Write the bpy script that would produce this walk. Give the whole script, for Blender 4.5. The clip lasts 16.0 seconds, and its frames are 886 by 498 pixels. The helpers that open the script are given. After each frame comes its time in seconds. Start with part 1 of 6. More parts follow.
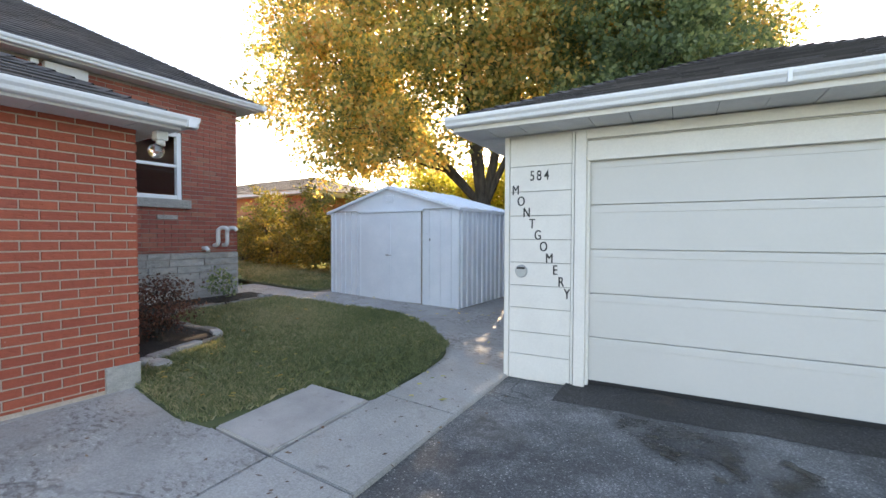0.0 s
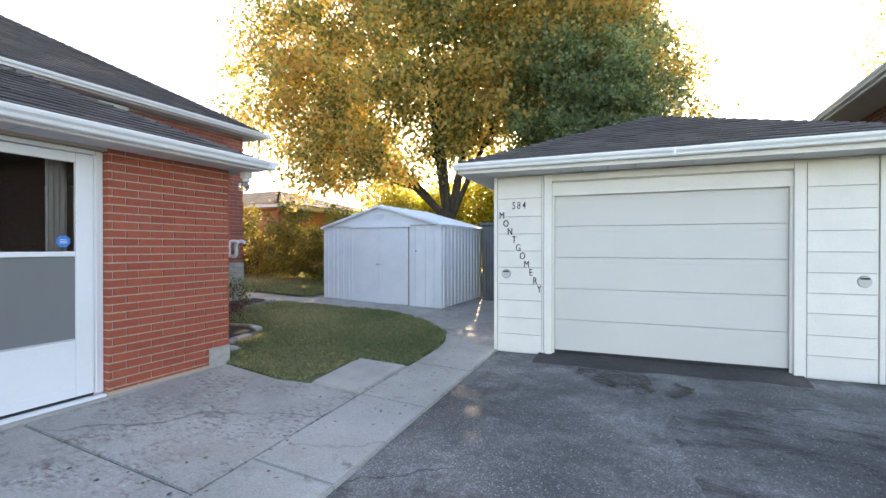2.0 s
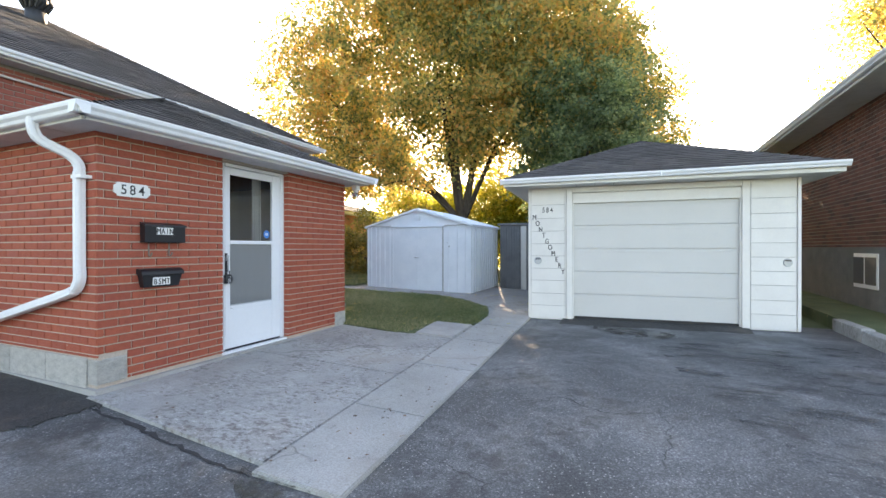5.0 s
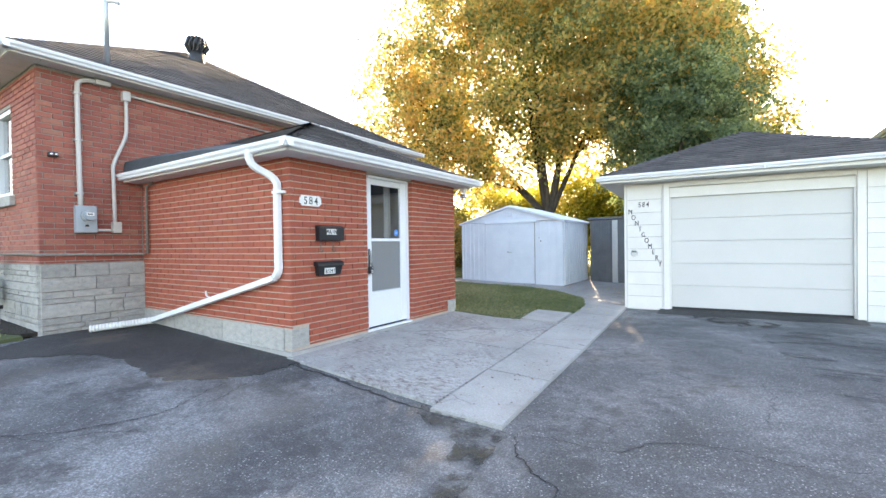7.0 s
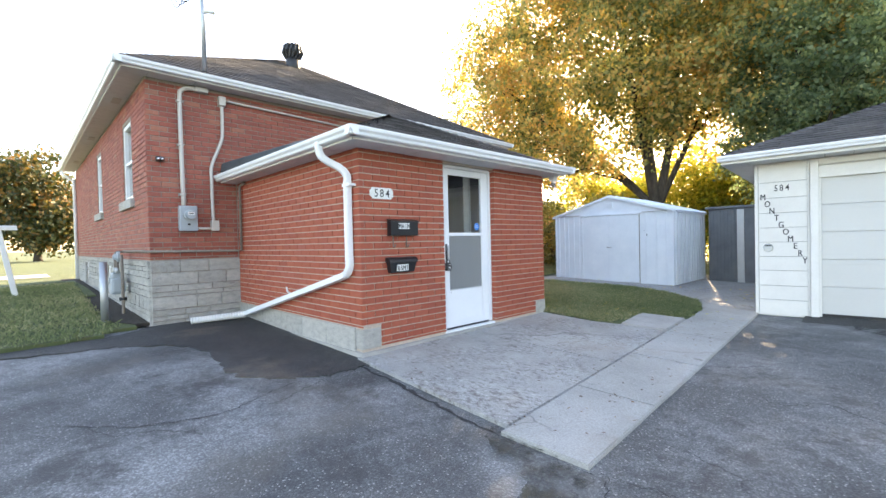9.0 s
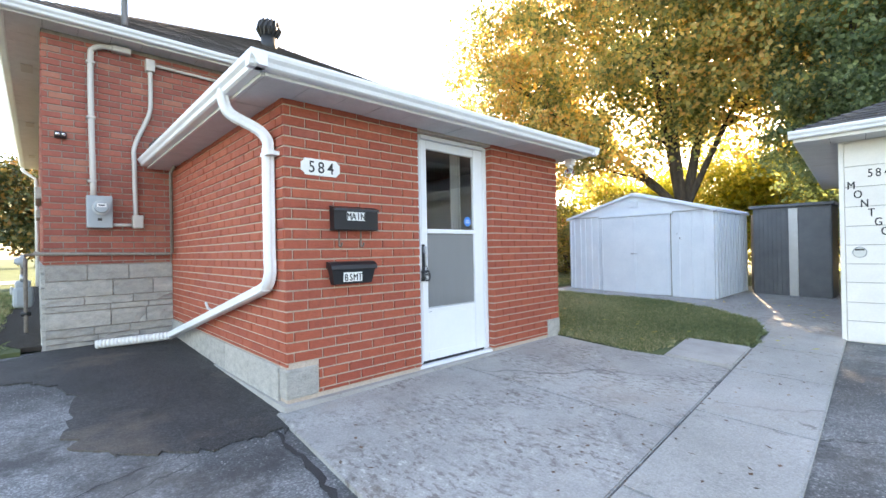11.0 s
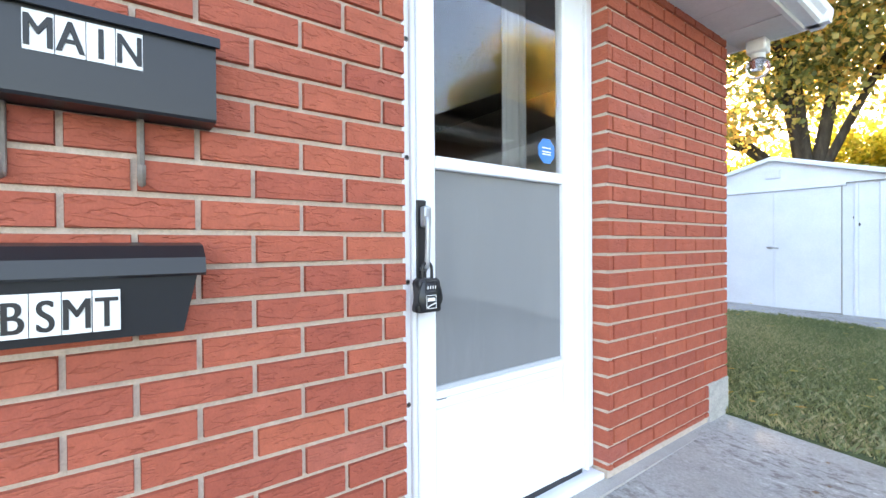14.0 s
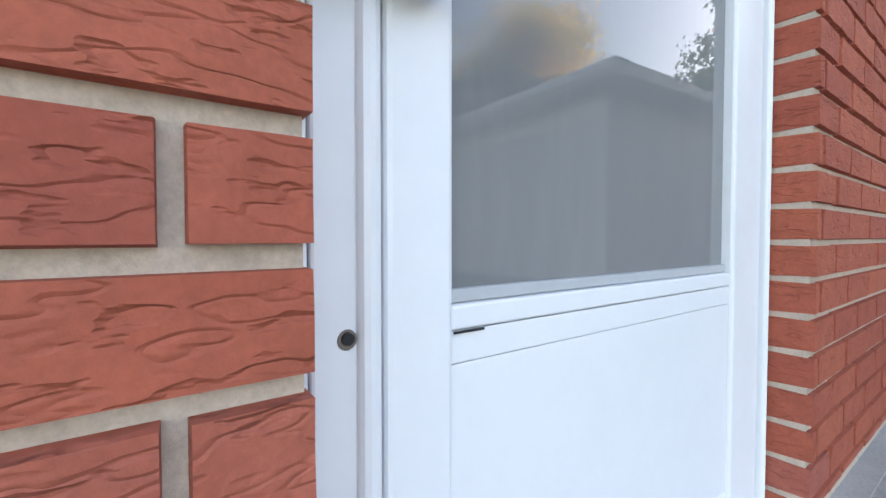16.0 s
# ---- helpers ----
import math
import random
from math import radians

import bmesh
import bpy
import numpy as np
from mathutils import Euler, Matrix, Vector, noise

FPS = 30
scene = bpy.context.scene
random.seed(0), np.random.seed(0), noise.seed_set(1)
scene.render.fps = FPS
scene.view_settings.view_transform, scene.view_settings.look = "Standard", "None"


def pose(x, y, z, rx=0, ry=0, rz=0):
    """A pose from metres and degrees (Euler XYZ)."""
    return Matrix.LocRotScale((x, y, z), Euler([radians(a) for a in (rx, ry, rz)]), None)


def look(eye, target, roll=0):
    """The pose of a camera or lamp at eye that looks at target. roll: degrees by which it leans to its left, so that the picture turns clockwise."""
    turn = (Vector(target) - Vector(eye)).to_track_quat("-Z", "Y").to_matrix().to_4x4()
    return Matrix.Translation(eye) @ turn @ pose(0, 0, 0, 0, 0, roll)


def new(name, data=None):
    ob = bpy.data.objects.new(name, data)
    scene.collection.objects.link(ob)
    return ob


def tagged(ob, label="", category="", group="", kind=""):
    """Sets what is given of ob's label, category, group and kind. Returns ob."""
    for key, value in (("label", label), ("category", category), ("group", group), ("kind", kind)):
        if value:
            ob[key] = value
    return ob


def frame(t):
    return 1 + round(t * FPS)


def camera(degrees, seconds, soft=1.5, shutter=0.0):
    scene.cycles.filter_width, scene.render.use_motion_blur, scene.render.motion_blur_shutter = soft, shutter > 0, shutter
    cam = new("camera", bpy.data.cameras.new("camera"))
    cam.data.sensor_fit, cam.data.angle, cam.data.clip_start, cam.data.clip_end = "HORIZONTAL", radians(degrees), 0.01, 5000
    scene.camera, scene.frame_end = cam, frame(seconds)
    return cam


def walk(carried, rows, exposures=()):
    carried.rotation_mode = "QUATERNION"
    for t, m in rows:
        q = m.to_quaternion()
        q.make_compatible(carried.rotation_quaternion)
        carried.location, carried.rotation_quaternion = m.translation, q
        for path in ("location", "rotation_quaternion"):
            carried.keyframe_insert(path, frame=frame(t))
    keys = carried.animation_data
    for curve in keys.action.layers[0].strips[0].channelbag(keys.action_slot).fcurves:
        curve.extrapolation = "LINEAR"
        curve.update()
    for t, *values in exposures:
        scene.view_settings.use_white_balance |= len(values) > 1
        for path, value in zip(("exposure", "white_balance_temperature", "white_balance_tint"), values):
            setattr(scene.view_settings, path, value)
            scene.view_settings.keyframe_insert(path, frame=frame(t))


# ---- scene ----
cam = camera(90.5, 16.0)
PATH = [
    (0, (0.063, -0.072, 1.293), (-1.002, 1.62, 1.235), 0.2),
    (0.5, (0.108, -0.479, 1.297), (-0.903, 1.246, 1.254), 0.2),
    (1, (0.19, -0.896, 1.316), (-0.787, 0.849, 1.288), 0.2),
    (1.5, (0.19, -1.331, 1.313), (-0.745, 0.437, 1.298), 0.1),
    (2, (0.201, -1.753, 1.319), (-0.655, 0.054, 1.309), -0.0),
    (2.5, (0.236, -2.181, 1.3), (-0.565, -0.349, 1.292), -0.2),
    (3, (0.214, -2.568, 1.273), (-0.558, -0.723, 1.262), -0.1),
    (3.5, (0.165, -2.944, 1.258), (-0.592, -1.093, 1.245), -0.1),
    (3.7, (0.158, -3.086, 1.244), (-0.597, -1.233, 1.232), -0.1),
    (5.8, (-0.016, -4.484, 1.189), (-0.917, -2.699, 1.178), -0.4),
    (6, (-0.004, -4.589, 1.204), (-0.945, -2.824, 1.185), -0.6),
    (6.5, (0.005, -4.814, 1.2), (-1.021, -3.097, 1.182), -0.7),
    (7, (0.0, -4.916, 1.188), (-1.101, -3.246, 1.165), -0.8),
    (7.5, (-0.024, -4.925, 1.16), (-1.21, -3.315, 1.135), -1.0),
    (8, (-0.069, -4.823, 1.152), (-1.341, -3.281, 1.123), -1.1),
    (8.5, (-0.109, -4.602, 1.16), (-1.468, -3.135, 1.127), -1.2),
    (9, (-0.166, -4.373, 1.16), (-1.603, -2.982, 1.129), -1.3),
    (9.2, (-0.216, -4.26, 1.145), (-1.669, -2.886, 1.111), -1.2),
    (11.3, (-1.222, -2.856, 1.073), (-2.693, -1.501, 1.081), -1.0),
    (11.5, (-1.321, -2.731, 1.102), (-2.797, -1.381, 1.095), -1.0),
    (12, (-1.619, -2.413, 1.125), (-3.132, -1.106, 1.106), -0.8),
    (12.5, (-2.004, -2.12, 1.096), (-3.555, -0.857, 1.074), -0.7),
    (13, (-2.36, -1.788, 1.031), (-3.931, -0.55, 1.004), -0.6),
    (13.5, (-2.711, -1.47, 1.035), (-4.304, -0.26, 1.016), -0.6),
    (14, (-3.063, -1.189, 0.994), (-4.658, 0.018, 0.979), -0.4),
    (14.5, (-3.353, -0.947, 0.907), (-4.942, 0.268, 0.898), -0.3),
    (15, (-3.607, -0.727, 0.81), (-5.192, 0.492, 0.793), -0.2),
    (15.5, (-3.794, -0.634, 0.676), (-5.375, 0.59, 0.647), -0.2),
    (16, (-3.868, -0.619, 0.592), (-5.466, 0.584, 0.538), 0.0),
]
walk(cam, [(t, look(eye, target, roll)) for t, eye, target, roll in PATH],
     [(0.0, 2.22, 7900, 16), (1.0, 2.30, 7900, 16), (2.0, 2.30, 7900, 16), (3.5, 2.27, 7900, 15), (6.0, 2.39, 7900, 15), (7.0, 2.76, 7900, 15), (8.0, 2.66, 7900, 15), (9.0, 2.60, 7900, 15), (11.5, 2.82, 7900, 15), (13.0, 3.04, 7900, 15), (14.0, 3.25, 7900, 15), (14.5, 3.26, 7900, 15), (15.0, 3.13, 8000, 16), (15.5, 2.86, 8100, 16), (16.0, 2.64, 8100, 16)])

# ---- light ----
SUN_AZ, SUN_EL = 18.2, 27.6          # degrees left of +y, and above the horizon
world = bpy.data.worlds.new("world")
scene.world = world
world.use_nodes = True
wn = world.node_tree
sky = wn.nodes.new("ShaderNodeTexSky")
sky.sky_type, sky.sun_disc = "NISHITA", False
sky.sun_elevation, sky.sun_rotation = radians(SUN_EL), radians(-SUN_AZ)
sky.air_density, sky.dust_density, sky.ozone_density = 1.0, 1.3, 1.0
wn.links.new(sky.outputs[0], wn.nodes["Background"].inputs[0])
wn.nodes["Background"].inputs[1].default_value = 0.15
sun = new("sun", bpy.data.lights.new("sun", "SUN"))
sun.data.energy, sun.data.angle, sun.data.color = 4.0, radians(0.53), (1.0, 0.86, 0.66)
sun_way = Vector((-math.sin(radians(SUN_AZ)) * math.cos(radians(SUN_EL)), math.cos(radians(SUN_AZ)) * math.cos(radians(SUN_EL)), math.sin(radians(SUN_EL))))
sun.matrix_world = look(sun_way * 60, (0, 0, 0))

# ---- materials ----
def node(nt, kind, **inputs):
    n = nt.nodes.new(kind)
    for key, value in inputs.items():
        n.inputs[key.replace("_", " ")].default_value = value
    return n


def ramp(nt, fac, stops):
    n = nt.nodes.new("ShaderNodeValToRGB")
    els = n.color_ramp.elements
    while len(els) < len(stops):
        els.new(0.5)
    for e, (p, c) in zip(els, stops):
        e.position, e.color = p, (*c, 1)
    nt.links.new(fac, n.inputs[0])
    return n.outputs[0]


def noise_of(nt, vec, scale, detail=4.0, rough=0.6):
    n = node(nt, "ShaderNodeTexNoise", Scale=scale, Detail=detail, Roughness=rough)
    nt.links.new(vec, n.inputs["Vector"])
    return n.outputs[0]


def mapped(nt, vec, scale):
    n = nt.nodes.new("ShaderNodeMapping")
    n.inputs["Scale"].default_value = scale
    nt.links.new(vec, n.inputs["Vector"])
    return n.outputs[0]


def mix(nt, fac, a, b, blend="MIX"):
    n = nt.nodes.new("ShaderNodeMix")
    n.data_type, n.blend_type = "RGBA", blend
    for sock, v in ((n.inputs[0], fac), (n.inputs[6], a), (n.inputs[7], b)):
        if hasattr(v, "links"):
            nt.links.new(v, sock)
        else:
            sock.default_value = v if isinstance(v, (int, float)) else (*v, 1)
    return n.outputs[2]


def surface(name, stops, scale=6.0, rough=0.7, bump=0.3, fine=60.0, dirt=None, dirt_scale=1.2, dirt_at=(0.5, 0.7), metal=0.0, spec=0.5, stretch=(1, 1, 1), island=0.0, per_object=0.0, bump_dist=0.01, grainy=1.0):
    """A worn surface: a ramp over coarse noise, fine grain, patches of dirt, relief."""
    m = bpy.data.materials.new(name)
    m.use_nodes = True
    nt = m.node_tree
    b = nt.nodes["Principled BSDF"]
    geo = nt.nodes.new("ShaderNodeNewGeometry")
    vec = mapped(nt, geo.outputs["Position"], stretch)
    coarse = noise_of(nt, vec, scale)
    grain = noise_of(nt, vec, fine, 3.0)
    col = ramp(nt, coarse, stops)
    speck = ramp(nt, grain, [(0.3, (1 - 0.14 * grainy,) * 3), (0.7, (1 + 0.1 * grainy,) * 3)])
    col = mix(nt, 1.0, col, speck, "MULTIPLY")
    for amount, out in ((island, geo.outputs["Random Per Island"]), (per_object, None)):
        if amount:
            if out is None:
                out = nt.nodes.new("ShaderNodeObjectInfo").outputs["Random"]
            tint = ramp(nt, out, [(0.0, (1 - amount,) * 3), (1.0, (1 + amount,) * 3)])
            col = mix(nt, 1.0, col, tint, "MULTIPLY")
    if dirt:
        patch = ramp(nt, noise_of(nt, vec, dirt_scale, 6.0, 0.65), [(dirt_at[0], (0, 0, 0)), (dirt_at[1], (1, 1, 1))])
        col = mix(nt, patch, col, dirt)
    nt.links.new(col, b.inputs["Base Color"])
    b.inputs["Roughness"].default_value, b.inputs["Metallic"].default_value = rough, metal
    b.inputs["Specular IOR Level"].default_value = spec
    if bump:
        bn = node(nt, "ShaderNodeBump", Strength=bump, Distance=bump_dist)
        nt.links.new(mix(nt, 0.5, coarse, grain), bn.inputs["Height"])
        nt.links.new(bn.outputs[0], b.inputs["Normal"])
    return m


def brick_surface(name, stops, per_object, bump=0.7):
    """Rock-faced clay brick: own shade for each brick, wavy tooled relief, pale chips."""
    m = bpy.data.materials.new(name)
    m.use_nodes = True
    nt = m.node_tree
    b = nt.nodes["Principled BSDF"]
    geo = nt.nodes.new("ShaderNodeNewGeometry")
    rnd = nt.nodes.new("ShaderNodeObjectInfo").outputs["Random"] if per_object else geo.outputs["Random Per Island"]
    col = ramp(nt, rnd, stops)
    vec = mapped(nt, geo.outputs["Position"], (1, 1, 3.4))
    warp = noise_of(nt, vec, 11.0, 2.0, 0.5)
    dents = ramp(nt, noise_of(nt, vec, 19.0, 2.5, 0.55), [(0.36, (0, 0, 0)), (0.43, (1, 1, 1))])
    ridges = nt.nodes.new("ShaderNodeMath")
    ridges.operation = "PINGPONG"
    ridges.inputs[1].default_value = 0.12
    nt.links.new(warp, ridges.inputs[0])
    seams = ramp(nt, ridges.outputs[0], [(0.0, (0, 0, 0)), (0.03, (1, 1, 1))])
    sharp = mix(nt, 0.3, dents, seams)
    grain = noise_of(nt, geo.outputs["Position"], 170.0, 3.0)
    blot = noise_of(nt, geo.outputs["Position"], 21.0, 4.0)
    col = mix(nt, 1.0, col, ramp(nt, blot, [(0.3, (0.88, 0.87, 0.87)), (0.7, (1.09, 1.09, 1.09))]), "MULTIPLY")
    col = mix(nt, 1.0, col, ramp(nt, grain, [(0.3, (0.9, 0.9, 0.9)), (0.7, (1.08, 1.08, 1.08))]), "MULTIPLY")
    chip = ramp(nt, noise_of(nt, geo.outputs["Position"], 34.0, 1.0), [(0.80, (0, 0, 0)), (0.83, (1, 1, 1))])
    col = mix(nt, chip, col, (0.6, 0.45, 0.38))
    nt.links.new(col, b.inputs["Base Color"])
    b.inputs["Roughness"].default_value = 0.72
    b.inputs["Specular IOR Level"].default_value = 0.35
    bn = node(nt, "ShaderNodeBump", Strength=bump, Distance=0.011)
    nt.links.new(mix(nt, 0.12, mix(nt, 0.35, sharp, warp), grain), bn.inputs["Height"])
    nt.links.new(bn.outputs[0], b.inputs["Normal"])
    return m


def leaf_surface(name, stops, through_light=0.5):
    """Thin leaves: a colour for each leaf, patches by branch, light shining through."""
    m = bpy.data.materials.new(name)
    m.use_nodes = True
    nt = m.node_tree
    b = nt.nodes["Principled BSDF"]
    geo = nt.nodes.new("ShaderNodeNewGeometry")
    patch = noise_of(nt, geo.outputs["Position"], 0.42, 3.0)
    each = nt.nodes.new("ShaderNodeMath")
    each.operation = "MULTIPLY_ADD"
    each.inputs[1].default_value, each.inputs[2].default_value = 0.44, -0.22
    nt.links.new(geo.outputs["Random Per Island"], each.inputs[0])
    add = nt.nodes.new("ShaderNodeMath")
    add.operation = "ADD"
    nt.links.new(patch, add.inputs[0]), nt.links.new(each.outputs[0], add.inputs[1])
    col = ramp(nt, add.outputs[0], stops)
    nt.links.new(col, b.inputs["Base Color"])
    b.inputs["Roughness"].default_value = 0.6
    tr = nt.nodes.new("ShaderNodeBsdfTranslucent")
    nt.links.new(mix(nt, 1.0, col, (1.5, 1.4, 0.95), "MULTIPLY"), tr.inputs[0])
    mx = nt.nodes.new("ShaderNodeMixShader")
    mx.inputs[0].default_value = through_light
    nt.links.new(b.outputs[0], mx.inputs[1]), nt.links.new(tr.outputs[0], mx.inputs[2])
    nt.links.new(mx.outputs[0], nt.nodes["Material Output"].inputs[0])
    return m


def plain(name, col, rough=0.4, metal=0.0, spec=0.5):
    return surface(name, [(0.3, tuple(c * 0.93 for c in col)), (0.7, col)], scale=9, rough=rough, bump=0.03, metal=metal, spec=spec, bump_dist=0.001, grainy=0.25)


def glass(name, tint=(1, 1, 1), rough=0.0):
    m = bpy.data.materials.new(name)
    m.use_nodes = True
    b = m.node_tree.nodes["Principled BSDF"]
    b.inputs["Base Color"].default_value = (*tint, 1)
    b.inputs["Roughness"].default_value, b.inputs["Transmission Weight"].default_value = rough, 1.0
    b.inputs["IOR"].default_value = 1.5
    return m


def paving(name, stops, speck, blot, blot_at, crack, crack_scale, rough, grain=240.0, blot_scale=9.0, bump=0.8, pebble=None, spec=0.35, flakes=None, rust_tone=(0.24, 0.18, 0.13)):
    """Old paving: stony speckle, blotches that gather in patches, thin branching cracks, large stains."""
    m = bpy.data.materials.new(name)
    m.use_nodes = True
    nt = m.node_tree
    b = nt.nodes["Principled BSDF"]
    pos = nt.nodes.new("ShaderNodeNewGeometry").outputs["Position"]
    coarse = noise_of(nt, pos, 0.8, 6.0, 0.62)
    col = ramp(nt, coarse, stops)
    cell = node(nt, "ShaderNodeTexVoronoi", Scale=grain)
    nt.links.new(pos, cell.inputs["Vector"])
    bw = nt.nodes.new("ShaderNodeRGBToBW")
    nt.links.new(cell.outputs["Color"], bw.inputs[0])
    stones = ramp(nt, bw.outputs[0], speck)
    col = mix(nt, 1.0, col, stones, "MULTIPLY")
    grit = noise_of(nt, pos, 75.0, 5.0, 0.7)
    col = mix(nt, 1.0, col, ramp(nt, grit, [(0.35, (0.84, 0.84, 0.84)), (0.65, (1.14, 1.14, 1.14))]), "MULTIPLY")
    if pebble:
        chips = node(nt, "ShaderNodeTexVoronoi", Scale=46.0)
        nt.links.new(pos, chips.inputs["Vector"])
        chip_id = nt.nodes.new("ShaderNodeRGBToBW")
        nt.links.new(chips.outputs["Color"], chip_id.inputs[0])
        few = ramp(nt, chip_id.outputs[0], [(0.58, (0, 0, 0)), (0.62, (0.8, 0.8, 0.8))])
        near = ramp(nt, chips.outputs["Distance"], [(0.22, (1, 1, 1)), (0.30, (0, 0, 0))])
        col = mix(nt, mix(nt, 1.0, few, near, "MULTIPLY"), col, pebble)
    where = noise_of(nt, pos, 1.1, 3.0)
    spots = noise_of(nt, pos, blot_scale, 8.0, 0.82)
    ragged_spots = ramp(nt, spots, [(blot_at[0], (0, 0, 0)), (blot_at[1], (0.85, 0.85, 0.85))])
    gathered = ramp(nt, where, [(0.32, (0.2, 0.2, 0.2)), (0.55, (1, 1, 1))])
    col = mix(nt, mix(nt, 1.0, ragged_spots, gathered, "MULTIPLY"), col, blot)
    if flakes:
        ragged_bits = noise_of(nt, mapped(nt, pos, (1.0, 1.7, 1.0)), 17.0, 6.0, 0.7)
        pits = ramp(nt, ragged_bits, [(0.535, (0, 0, 0)), (0.58, (0.62, 0.62, 0.62))])
        scuffs = ramp(nt, ragged_bits, [(0.36, (0.65, 0.65, 0.65)), (0.41, (0, 0, 0))])
        zone = ramp(nt, noise_of(nt, pos, 1.4, 3.0), [(0.43, (0.12, 0.12, 0.12)), (0.56, (1, 1, 1))])
        col = mix(nt, mix(nt, 1.0, pits, zone, "MULTIPLY"), col, flakes)
        col = mix(nt, mix(nt, 1.0, scuffs, zone, "MULTIPLY"), col, (0.58, 0.57, 0.54))
    rust = ramp(nt, noise_of(nt, pos, 0.9, 5.0, 0.6), [(0.54, (0, 0, 0)), (0.70, (0.5, 0.5, 0.5))])
    col = mix(nt, rust, col, rust_tone)
    bend = node(nt, "ShaderNodeTexNoise", Scale=2.2, Detail=5.0)
    nt.links.new(pos, bend.inputs["Vector"])
    warped = nt.nodes.new("ShaderNodeVectorMath")
    warped.operation = "MULTIPLY_ADD"
    warped.inputs[1].default_value = (0.55, 0.55, 0.0)
    nt.links.new(bend.outputs["Color"], warped.inputs[0]), nt.links.new(pos, warped.inputs[2])
    edge = node(nt, "ShaderNodeTexVoronoi", Scale=crack_scale)
    edge.feature = "DISTANCE_TO_EDGE"
    nt.links.new(mapped(nt, warped.outputs[0], (1, 1, 0.0)), edge.inputs["Vector"])
    line = ramp(nt, edge.outputs["Distance"], [(0.0, (1, 1, 1)), (0.008 * crack_scale, (0, 0, 0))])
    line = mix(nt, 1.0, line, ramp(nt, noise_of(nt, pos, 0.7, 2.0), [(0.50, (0, 0, 0)), (0.58, (0.7, 0.7, 0.7))]), "MULTIPLY")
    col = mix(nt, line, col, crack)
    nt.links.new(col, b.inputs["Base Color"])
    b.inputs["Roughness"].default_value = rough
    b.inputs["Specular IOR Level"].default_value = spec
    bn = node(nt, "ShaderNodeBump", Strength=bump, Distance=0.006)
    nt.links.new(mix(nt, 1.0, mix(nt, 0.5, grit, stones), line, "SUBTRACT"), bn.inputs["Height"])
    nt.links.new(bn.outputs[0], b.inputs["Normal"])
    return m


M_ASPHALT = paving("worn asphalt", [(0.32, (0.055, 0.058, 0.06)), (0.47, (0.10, 0.105, 0.107)), (0.62, (0.20, 0.206, 0.208))], [(0.2, (0.72, 0.72, 0.72)), (0.55, (0.98, 0.98, 0.98)), (0.8, (1.6, 1.6, 1.6))], (0.042, 0.042, 0.043), (0.48, 0.60), (0.012, 0.012, 0.012), 0.42, 0.7, 115.0, 1.5, 1.0, (0.40, 0.40, 0.385), 0.5, rust_tone=(0.14, 0.125, 0.105))
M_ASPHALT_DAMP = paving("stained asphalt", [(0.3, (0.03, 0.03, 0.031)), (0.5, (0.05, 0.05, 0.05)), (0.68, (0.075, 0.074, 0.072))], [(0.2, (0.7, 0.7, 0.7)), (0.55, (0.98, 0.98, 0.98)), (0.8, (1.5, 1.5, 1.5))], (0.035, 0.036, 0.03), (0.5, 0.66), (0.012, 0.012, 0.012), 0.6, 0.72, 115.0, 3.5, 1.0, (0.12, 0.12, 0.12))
M_CONCRETE = paving("weathered concrete", [(0.25, (0.25, 0.245, 0.235)), (0.5, (0.345, 0.34, 0.325)), (0.75, (0.45, 0.445, 0.425))], [(0.2, (0.94, 0.94, 0.94)), (0.8, (1.06, 1.06, 1.06))], (0.16, 0.145, 0.13), (0.54, 0.66), (0.10, 0.095, 0.09), 0.22, 0.9, 120.0, 5.0, 1.0, flakes=(0.12, 0.095, 0.085), rust_tone=(0.33, 0.28, 0.235))
M_WALK = paving("worn pale concrete", [(0.25, (0.27, 0.265, 0.245)), (0.5, (0.36, 0.355, 0.335)), (0.75, (0.45, 0.44, 0.42))], [(0.2, (0.93, 0.93, 0.93)), (0.8, (1.07, 1.07, 1.07))], (0.17, 0.16, 0.145), (0.58, 0.66), (0.12, 0.115, 0.11), 0.3, 0.9, 120.0, 6.0, 0.9, rust_tone=(0.33, 0.28, 0.23))
RED = [(0.0, (0.34, 0.077, 0.048)), (0.3, (0.375, 0.088, 0.052)), (0.65, (0.395, 0.094, 0.054)), (0.94, (0.42, 0.104, 0.058)), (1.0, (0.37, 0.10, 0.072))]
BROWN = [(0.0, (0.27, 0.075, 0.055)), (0.4, (0.33, 0.09, 0.063)), (0.85, (0.38, 0.11, 0.075)), (0.97, (0.40, 0.15, 0.10)), (1.0, (0.34, 0.15, 0.11))]
M_BRICK = brick_surface("porch brick", RED, True)
M_BRICK_FAR = brick_surface("porch brick joined", RED, False)
M_HOUSE_BRICK = brick_surface("house brick", BROWN, False, 0.4)
M_HOUSE_BRICK_OWN = brick_surface("house brick single", BROWN, True, 0.4)
M_MORTAR = surface("mortar", [(0.3, (0.45, 0.37, 0.305)), (0.7, (0.57, 0.475, 0.395))], scale=40, rough=0.95, bump=0.7, fine=220, bump_dist=0.003)
M_MORTAR_OLD = surface("old mortar", [(0.3, (0.27, 0.23, 0.20)), (0.7, (0.38, 0.34, 0.30))], scale=40, rough=0.95, bump=0.7, fine=220, bump_dist=0.003)
